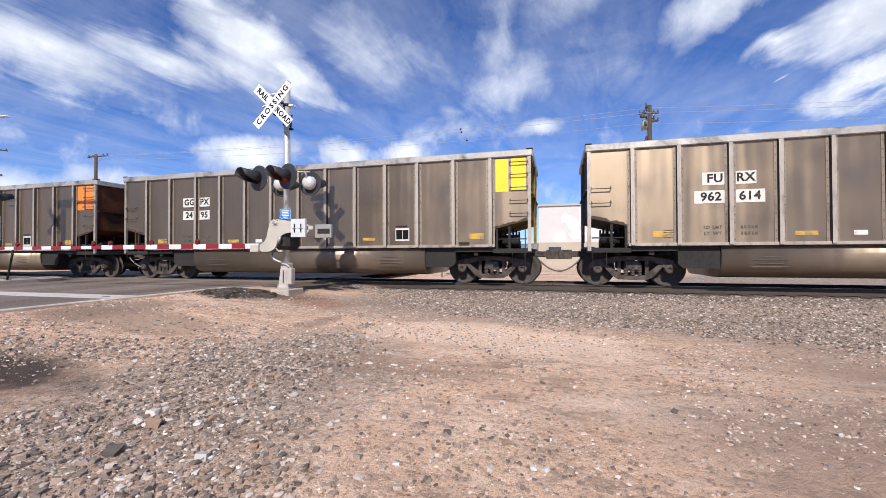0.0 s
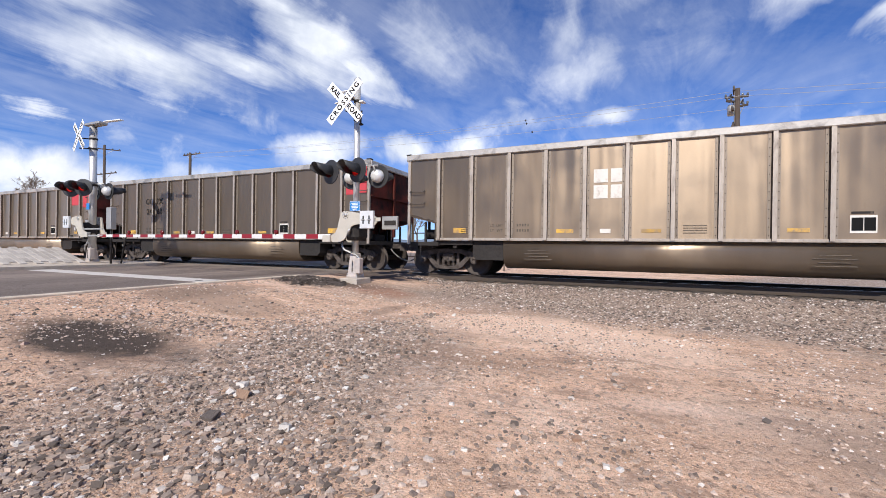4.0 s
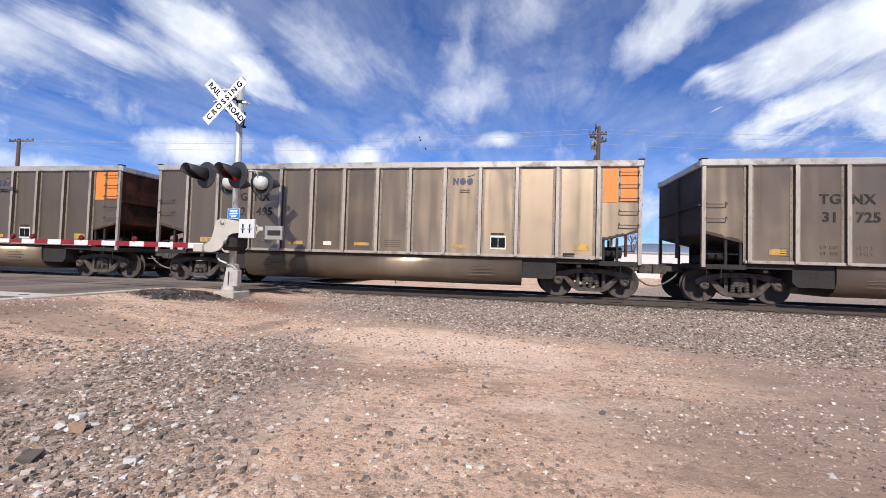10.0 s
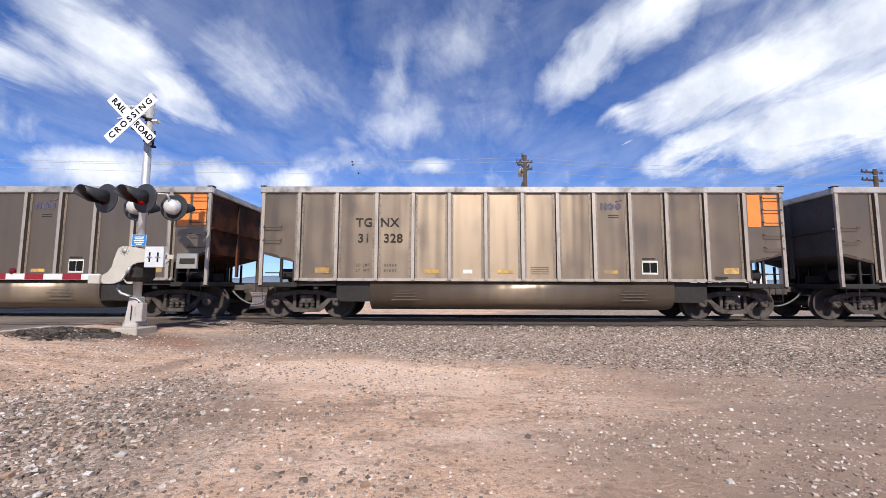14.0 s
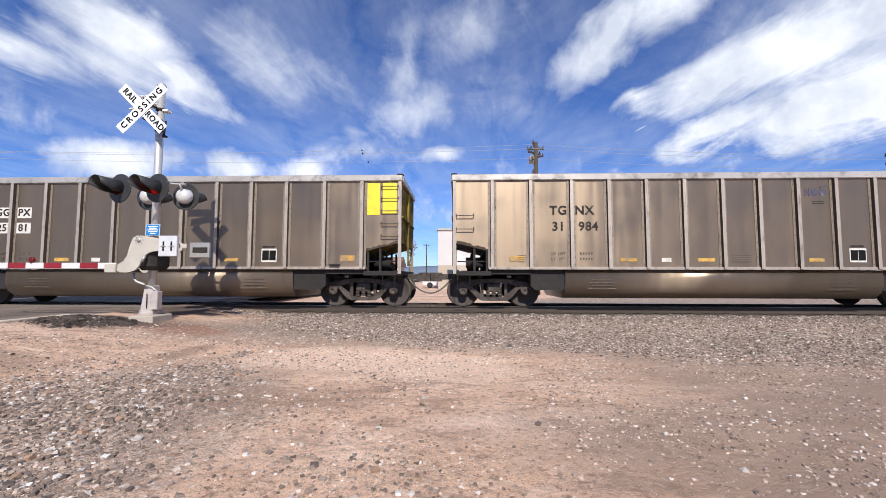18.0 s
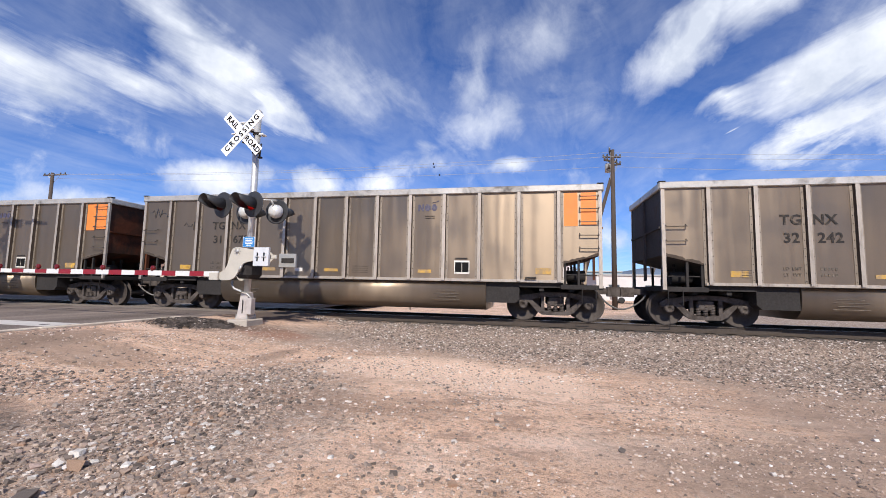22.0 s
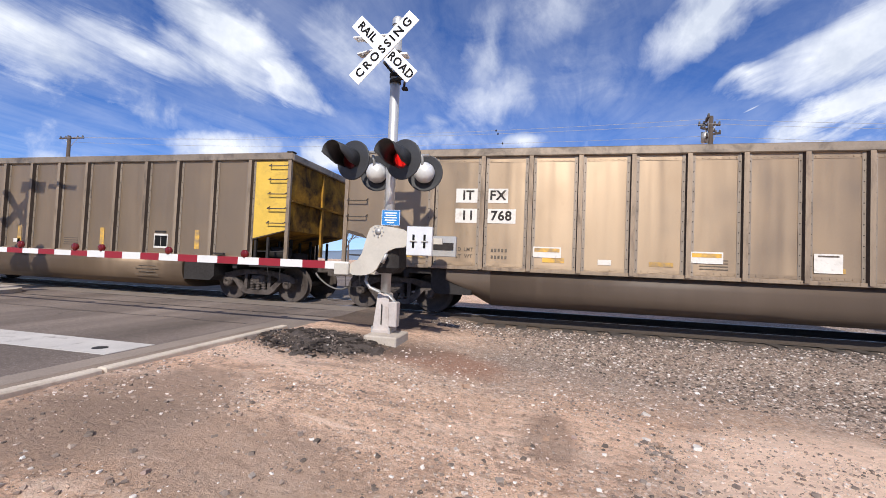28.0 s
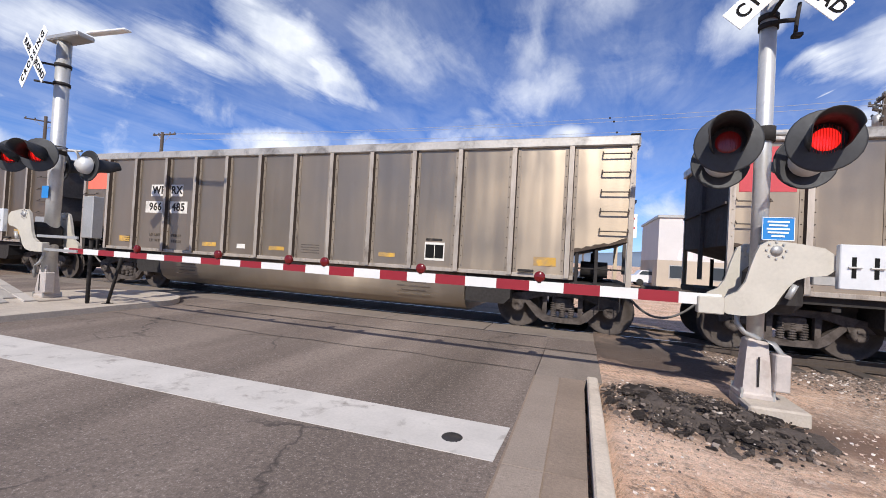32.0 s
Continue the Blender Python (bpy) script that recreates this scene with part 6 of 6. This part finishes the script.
def parked_car(x, y, rz, paint, label):
    c = thing("parked_car", label, "car", "cars parked beyond the track", at=pose(x, y, -0.45, 0, 0, rz))
    body = prism(B(), [(-2.2, 0.35), (2.2, 0.35), (2.25, 0.75), (1.5, 0.92), (0.9, 1.0), (-1.9, 1.02), (-2.2, 0.9)], "y", -0.88, 0.88)
    part("body", body, paint, c)
    part("cabin", prism(B(), [(-1.7, 1.02), (0.95, 1.0), (0.35, 1.45), (-1.3, 1.48)], "y", -0.78, 0.78), paint, c)
    for y in (-0.79, 0.79):
        part("side_window", prism(B(), [(-1.5, 1.06), (0.75, 1.05), (0.3, 1.38), (-1.2, 1.4)], "y", y - 0.005, y + 0.005), PANE, c)
    for wx in (-1.4, 1.4):
        for y in (-0.8, 0.8):
            part("wheel", lathe(B(), [(0, -0.1), (0.2, -0.1), (0.33, -0.08), (0.33, 0.08), (0.2, 0.1), (0, 0.1)], 14, pose(wx, y, 0.33, 90)), RUBBER, c)
    return c


for x, y, rz, paint, lab in ((-1.5, 34, 4, CHIP, "white parked car beyond the track"), (4.2, 35, -6, CHIP3, "slate grey parked car beyond the track"), (17, 30, 2, CHIP2, "dark red parked car beyond the track"),
                             (24, 31, 0, CHIP, "white parked car beyond the track"), (-9.5, 36, 8, CHIP3, "slate grey parked car beyond the track"), (11, 33, 0, CHIP, "white parked car beyond the track")):
    parked_car(x, y, rz, paint, lab)

BARK = material("grey_bark", (0.13, 0.105, 0.09), 0.9, 0, (0.3, 12), (0.2, 2))
TWIG = material("bare_twigs", (0.16, 0.125, 0.1), 0.9, 0, (0.2, 8))
NEEDLE = material("dark_conifer", (0.035, 0.05, 0.03), 0.85, 0, (0.4, 3), (0.3, 1))


def bare_tree(x, y, h, seed):
    rng = random.Random(seed)
    t = thing("bare_tree", "leafless tree with fine grey brown twigs", "tree", "bare trees beyond the track", at=pose(x, y, -0.45))
    limbs, twigs = B(), B()

    def grow(p, way, length, r, depth):
        q = p + way * length
        rod(limbs if depth < 3 else twigs, p, q, r, 6 if depth < 3 else 3, r * 0.65, False)
        if depth == 6:
            return
        for i in range(2 if depth < 1 else 3 if depth < 5 else 4):
            side = Vector((rng.uniform(-1, 1), rng.uniform(-1, 1), rng.uniform(-0.3, 0.7)))
            grow(p + way * length * rng.uniform(0.6, 1.0), (way * 0.75 + side * 0.7).normalized(), length * rng.uniform(0.6, 0.82), max(r * 0.6, 0.012), depth + 1)
    rod(limbs, (0, 0, 0), (0, 0, h * 0.2), h * 0.03, 8, h * 0.024)
    grow(Vector((0, 0, h * 0.2)), Vector((rng.uniform(-0.1, 0.1), rng.uniform(-0.1, 0.1), 1)).normalized(), h * 0.24, h * 0.022, 0)
    part("trunk", limbs, BARK, t)
    tagged(part("twigs", twigs, TWIG, t), kind="stuff")
    return t


first_tree = bare_tree(-13, 48, 8, 1)
second_tree = bare_tree(-24, 55, 9.5, 2)
for i, (x, y, s) in enumerate(((-20, 62, 1.0), (-7.8, 56, 0.85), (-33, 50, 1.05), (-47, 58, 1.1), (7, 57, 0.8), (20, 60, 1.0), (36, 58, 1.1), (-104, 26, 1.75), (-116, 36, 1.9), (-78, 44, 1.1), (-66, 70, 1.2), (50, 60, 1.2), (-58, 64, 1.0))):
    c = copy_thing((first_tree, second_tree)[i % 2], pose(x, y, -0.45, 0, 0, i * 77))
    c.scale = (s, s, s)


def conifer(x, y, h, seed):
    rng = random.Random(seed)
    t = thing("conifer", "dark green conifer with ragged boughs", "tree", "conifers beyond the track", at=pose(x, y, -0.45))
    part("trunk", rod(B(), (0, 0, 0), (0, 0, h), 0.14, 8, 0.03), BARK, t)
    c = B()
    for i in range(240):
        z = h * rng.uniform(0.12, 0.98)
        r = (h - z) * 0.28 * rng.uniform(0.5, 1.1)
        a = rng.uniform(0, 6.283)
        tip = Vector((r * math.cos(a), r * math.sin(a), z - 0.25 * r))
        rod(c, (0, 0, z), tip, 0.16, 4, 0.03, False)
    tagged(part("crown", c, NEEDLE, t), kind="stuff")
    return t


conifer(-28, 66, 8.5, 5)
hills = B()
last = None
for i in range(81):
    x = -1600 + 40 * i
    z = 24 + 16 * noise.noise(Vector((x * 0.0022, 0, 3))) + 6 * noise.noise(Vector((x * 0.009, 0, 8))) + 26 * math.exp(-((x - 330) / 150) ** 2)
    row = [hills.verts.new((x, 880, -5)), hills.verts.new((x, 890, z * 0.6)), hills.verts.new((x, 930, z)), hills.verts.new((x, 1000, -5))]
    if last:
        for a in range(3):
            hills.faces.new((last[a], row[a], row[a + 1], last[a + 1])).smooth = True
    last = row
solid("hills", hills, HILL, "low hazy blue hills on the horizon", "hills", kind="structure")

# ---- stones ----
def stone_shapes(n):
    """Broken stone: hulls of a few random points."""
    out = []
    for k in range(n):
        bm, rng = B(), random.Random(k + 3)
        sx, sy, sz = rng.uniform(0.9, 1.35), rng.uniform(0.7, 1.0), rng.uniform(0.55, 0.9)
        for q in [(a, b, c) for a in (-0.78, 0.78) for b in (-0.78, 0.78) for c in (-0.78, 0.78)]:
            v = Vector(q) * rng.uniform(0.75, 1.15)
            bm.verts.new((v.x * sx + rng.uniform(-0.25, 0.25), v.y * sy + rng.uniform(-0.25, 0.25), v.z * sz * rng.uniform(0.6, 1.2)))
        got = bmesh.ops.convex_hull(bm, input=bm.verts)
        bmesh.ops.delete(bm, geom=[g for g in got["geom_interior"] if isinstance(g, bmesh.types.BMVert)], context="VERTS")
        bmesh.ops.triangulate(bm, faces=bm.faces)
        bmesh.ops.recalc_face_normals(bm, faces=bm.faces)
        bm.verts.ensure_lookup_table()
        bm.verts.index_update()
        out.append((np.array([v.co[:] for v in bm.verts]), np.array([[v.index for v in f.verts] for f in bm.faces])))
        bm.free()
    return out


SHAPES = stone_shapes(14)


def stone_surface(name, tones):
    mat = bpy.data.materials.new(name)
    mat.use_nodes = True
    k = Nodes(mat.node_tree)
    p = k.n("ShaderNodeBsdfPrincipled", i_Roughness=0.85)
    p.inputs["Specular IOR Level"].default_value = 0.3
    isl = k.n("ShaderNodeNewGeometry").outputs["Random Per Island"]
    col = k.ramp(isl, tones)
    co = k.n("ShaderNodeTexCoord").outputs["Object"]
    fine = k.noise(co, 60, 5, 0.65)
    col = k.mix(k.ramp(fine, [(0.35, 0.35), (0.6, 0.0)]), col, (0.12, 0.1, 0.085))
    k.put(col, p.inputs["Base Color"])
    b = k.n("ShaderNodeBump", i_Strength=0.5, i_Distance=0.01)
    k.put(fine, b.inputs["Height"])
    k.put(b.outputs[0], p.inputs["Normal"])
    k.put(p.outputs[0], k.n("ShaderNodeOutputMaterial").inputs[0])
    return mat


GREYS = [(0.0, (0.11, 0.086, 0.07)), (0.2, (0.23, 0.178, 0.145)), (0.45, (0.36, 0.28, 0.228)), (0.62, (0.46, 0.325, 0.245)), (0.8, (0.54, 0.42, 0.335)), (0.91, (0.68, 0.57, 0.49)), (1.0, (0.9, 0.85, 0.79))]
BALLAST = stone_surface("ballast_stone", [(p, tuple((0.52 + 0.4 * p) * v for v in c)) for p, c in GREYS[:-1]] + [GREYS[-1]])
GRAVEL = stone_surface("gravel_stone", [(p, tuple(0.86 * v for v in c)) for p, c in GREYS])
PEBBLE = stone_surface("dirt_pebble", [(0.0, (0.13, 0.1, 0.083)), (0.3, (0.32, 0.235, 0.185)), (0.6, (0.48, 0.36, 0.28)), (0.8, (0.66, 0.5, 0.4)), (1.0, (0.88, 0.82, 0.76))])
CLOD = stone_surface("broken_asphalt", [(0.0, (0.045, 0.036, 0.031)), (0.5, (0.09, 0.07, 0.058)), (0.85, (0.14, 0.107, 0.088)), (0.95, (0.3, 0.24, 0.2)), (1.0, (0.55, 0.48, 0.42))])


def scatter(name, pts, mat, label, category, sink=0.1):
    """Stones at (x, y, size), resting in the ground, as one object."""
    rng = np.random.RandomState(len(pts))
    V, F, base = [], [], 0
    for x, y, s in pts:
        v, f = SHAPES[rng.randint(len(SHAPES))]
        a, b = rng.uniform(0, 6.283), rng.uniform(-0.5, 0.5)
        ca, sa, cb, sb = math.cos(a), math.sin(a), math.cos(b), math.sin(b)
        w = v * s
        w = np.stack([w[:, 0], w[:, 1] * cb - w[:, 2] * sb, w[:, 1] * sb + w[:, 2] * cb], 1)
        w = np.stack([w[:, 0] * ca - w[:, 1] * sa, w[:, 0] * sa + w[:, 1] * ca, w[:, 2]], 1)
        w += np.array([x, y, ground_z(x, y) + s * sink])
        V.append(w), F.append(f + base)
        base += len(v)
    V, F = np.concatenate(V), np.concatenate(F)
    me = bpy.data.meshes.new(name)
    me.vertices.add(len(V)), me.loops.add(len(F) * 3), me.polygons.add(len(F))
    me.vertices.foreach_set("co", V.ravel())
    me.loops.foreach_set("vertex_index", F.ravel())
    me.polygons.foreach_set("loop_start", np.arange(0, len(F) * 3, 3))
    me.polygons.foreach_set("loop_total", np.full(len(F), 3))
    me.update(calc_edges=True)
    me.shade_flat()
    me.materials.append(mat)
    return tagged(new(name, me), label, category, kind="stuff")


def sample(n, x0, x1, y0, y1, keep, size):
    rng = random.Random(n)
    out = []
    while len(out) < n:
        x, y = rng.uniform(x0, x1), rng.uniform(y0, y1)
        if rng.random() < keep(x, y):
            out.append((x, y, size(rng)))
    return out


def patchy(x, y, f=0.7, seed=0.0):
    return 0.5 + 0.9 * noise.noise(Vector((x * f, y * f, seed)))


BED_EDGE = [(-6.2, -1.2), (-5.0, -2.7), (-3.6, -3.6), (-2.3, -4.5), (-1.0, -5.0), (1.8, -4.9), (4.6, -5.6), (9.0, -6.6)]


def ballast_keep(x, y):
    edge = lerp_table(x, BED_EDGE) + 1.0 * (patchy(x, y, 0.6, 2) - 0.5)
    return smooth(y, edge - 0.8, edge + 0.4) * (1.0 if y < -1.25 else 0.35)


BAND = [(-12.5, -2.0, 1.8), (-11.5, -2.4, 1.45), (-10.3, -2.95, 0.9), (-8.9, -2.95, 0.85), (-8.0, -2.95, 0.6), (-7.1, -3.0, 0.12)]


def lot_keep(x, y):
    mid, half = lerp_table(y, [(a, b) for a, b, _ in BAND]), lerp_table(y, [(a, c) for a, _, c in BAND])
    main = 1 - smooth(abs(x - mid) / half, 0.5, 1.4)
    u, v = -0.85 * (x + 4.9) - 0.52 * (y + 9.4), 0.52 * (x + 4.9) - 0.85 * (y + 9.4)
    tongue = 0.6 * (1 - smooth(abs(v) / 0.5, 0.4, 1.7)) * (1 - smooth(abs(u) / 1.8, 0.6, 1.3))
    wet = ((x + 5.35) / 1.4) ** 2 + ((y + 10.5) / 0.6) ** 2
    loose = 0.07 * (1 - smooth(((x + 3.6) / 4.2) ** 2 + ((y + 9.8) / 3.4) ** 2, 0.6, 1.3))
    return max(main, tongue, loose) * min(1.0, 0.05 + 0.45 * wet) * (0.25 + 0.75 * smooth(patchy(x, y, 0.9, 9) * 0.6 + patchy(x, y, 2.6, 4) * 0.4, 0.2, 0.7))


scatter("ballast", sample(33000, -6.2, 14, -9.0, -0.9, ballast_keep, lambda r: r.uniform(0.008, 0.02) * r.choice((1, 1, 1.4))), BALLAST, "grey crushed stone ballast along the track", "ballast")
scatter("gravel", sample(25000, -7.9, 0.2, -13.0, -6.6, lot_keep, lambda r: 0.0045 + 0.023 * r.random() ** 5), GRAVEL, "loose grey gravel spread over the dirt", "gravel")
scatter("pebbles", sample(58000, -7.9, 7.5, -13.0, -4.2, lambda x, y: 0.12 + smooth(patchy(x, y, 0.8, 5), 0.2, 0.8), lambda r: 0.0035 + 0.014 * r.random() ** 4), PEBBLE, "small brown and pale pebbles on the dirt", "pebbles", 0.15)
# single stones that stand out
ONE = {tone: material(tone + "_stone", col, 0.85, 0, (0.3, 50), (0.25, 12), vary=0.15, bump=0.5, bump_scale=50) for tone, col in
       (("white", (0.68, 0.62, 0.56)), ("brown", (0.42, 0.27, 0.18)), ("dark", (0.12, 0.096, 0.082)), ("grey", (0.34, 0.28, 0.235)), ("pink", (0.46, 0.33, 0.275)))}
stone_mesh = {}
for tone, mat in ONE.items():
    for k in range(4):
        me = bpy.data.meshes.new("stone")
        me.from_pydata([tuple(v) for v in SHAPES[k][0]], [], [tuple(int(i) for i in f) for f in SHAPES[k][1]])
        me.materials.append(mat)
        stone_mesh[tone, k] = me
known = [(-1.97, -11.1, 0.041, "white"), (-2.62, -10.9, 0.064, "brown"), (-2.64, -6.6, 0.038, "white"), (1.28, -5.1, 0.053, "dark"), (-0.64, -10.35, 0.034, "dark"), (1.0, -9.47, 0.03, "dark"), (2.18, -10.28, 0.022, "white"),
         (-2.87, -5.85, 0.038, "white"), (-4.81, -5.77, 0.045, "brown"), (-2.5, -11.25, 0.053, "dark"), (-2.8, -10.75, 0.045, "white")]
rng = random.Random(12)
while len(known) < 190:
    x, y = rng.uniform(-7.5, 4), rng.uniform(-12.4, -5.2)
    if rng.random() < 0.015 + lot_keep(x, y):
        known.append((x, y, rng.uniform(0.014, 0.032), rng.choice(("white", "grey", "grey", "grey", "brown", "brown", "pink", "pink"))))
for i, (x, y, s, tone) in enumerate(known):
    o = part("stone", stone_mesh[tone, i % 4], None, ground, at=pose(x, y, ground_z(x, y) + 0.2 * s, rng.uniform(-20, 20), rng.uniform(-20, 20), rng.uniform(0, 360)))
    o.scale = (s, s, s)

# heap of broken asphalt beside the signal
heap = B()
last = None
for i in range(25):
    row = []
    for j in range(19):
        x, y = -8.15 + 2.1 * i / 24, -5.95 + 1.75 * j / 18
        d = ((x + 7.05) / 0.85) ** 2 + ((y + 5.05) / 0.7) ** 2 + 1.1 * noise.noise(Vector((x * 2.2, y * 2.2, 7)))
        z = ground_z(x, y) - 0.02 + 0.075 * max(0, 1 - d) ** 0.8 + (0.08 * noise.noise(Vector((x * 5, y * 5, 2))) if d < 0.82 else -0.08)
        row.append(heap.verts.new((x, y, z)))
    if last:
        for j in range(18):
            heap.faces.new((last[j], row[j], row[j + 1], last[j + 1]))
    last = row
HEAPMAT = material("crumbled_asphalt", (0.075, 0.058, 0.048), 0.9, 0, (0.5, 25), (0.4, 4), bump=1.0, bump_scale=25)
pile = solid("asphalt_mound", heap, HEAPMAT, "dark mound of crumbled asphalt beside the signal", "mound")
V = []
for x, y, s in sample(1500, -8.3, -5.9, -6.3, -4.0, lambda x, y: max(0.0, 1.25 - ((x + 7.1) / 1.0) ** 2 - ((y + 5.05) / 0.85) ** 2), lambda r: 0.005 + 0.02 * r.random() ** 3):
    V.append((x, y, s))
clods = scatter("clod", V, CLOD, "", "", 0.2)
me = clods.data
for v in me.vertices:
    d = ((v.co.x + 7.1) / 1.0) ** 2 + ((v.co.y + 5.05) / 0.82) ** 2
    v.co.z += 0.075 * max(0, 1 - d) ** 0.8
clods.parent = pile
rng = random.Random(31)
LUMP = material("asphalt_lump", (0.062, 0.049, 0.042), 0.9, 0, (0.5, 40), (0.4, 9), vary=0.35, bump=1.0, bump_scale=40, spec=0.2)
lump_mesh = []
for k in range(5):
    me = bpy.data.meshes.new("lump")
    me.from_pydata([tuple(v) for v in SHAPES[k + 5][0]], [], [tuple(int(i) for i in f) for f in SHAPES[k + 5][1]])
    me.materials.append(LUMP)
    lump_mesh.append(me)
for i, (x, y, _) in enumerate(sample(170, -8.2, -5.9, -6.2, -3.4, lambda x, y: max(0.0, 1.1 - ((x + 7.05) / 1.05) ** 2 - ((y + 4.95) / 1.0) ** 2) * smooth(patchy(x, y, 1.8, 3), 0.2, 0.6), lambda r: 0)):
    s = 0.018 + 0.07 * rng.random() ** 2
    d = ((x + 7.1) / 1.0) ** 2 + ((y + 5.05) / 0.82) ** 2
    o = part("lump", lump_mesh[i % 5], None, pile, at=pose(x, y, ground_z(x, y) + 0.075 * max(0, 1 - d) ** 0.8 + 0.02 * s, rng.uniform(-8, 8), rng.uniform(-8, 8), rng.uniform(0, 360)))
    o.scale = (s, s * 0.8, s * 0.45)

# dry stalks fallen on the ballast
DRY = material("dry_stem", (0.5, 0.4, 0.33), 0.85, 0, (0.2, 20))
stalk = thing("dry_branch", "pale dry branch lying on the ballast", "branch", at=pose(7.9, -3.3, ground_z(7.9, -3.3) + 0.04))
part("stem", tube(B(), [(-0.45, 0.55, 0.1), (-0.1, 0.2, 0.04), (0.2, -0.15, 0.02), (0.4, -0.5, 0.01)], 0.012, 6), DRY, stalk)
part("stem", tube(B(), [(-0.45, 0.55, 0.1), (0.05, 0.3, 0.05), (0.4, -0.05, 0.04), (0.45, -0.4, 0.02)], 0.01, 6), DRY, stalk)


def motions():
    """The train rolls through; every wheel turns with the way that its car goes."""
    for i, car in enumerate(TRAIN):
        walk(car, [(t, pose(START + travel(t) - CAR * i, 0, 0)) for t in range(33)])
    for w, i, d in WHEELS:
        seen = [n / FPS for n in range(0, 961) if -46 < START + travel(n / FPS) - CAR * i < 20]
        if not seen:
            continue
        times = sorted({0.0, *seen, 32.0})
        rows, lo, hi = [], travel(seen[0]), travel(seen[-1])
        for t in times:
            s = min(max(travel(t), lo), hi)
            rows.append((t, Matrix.Translation((d, 0, 0.457)) @ Matrix.Rotation(s / 0.457, 4, "Y")))
        walk(w, rows)


motions()
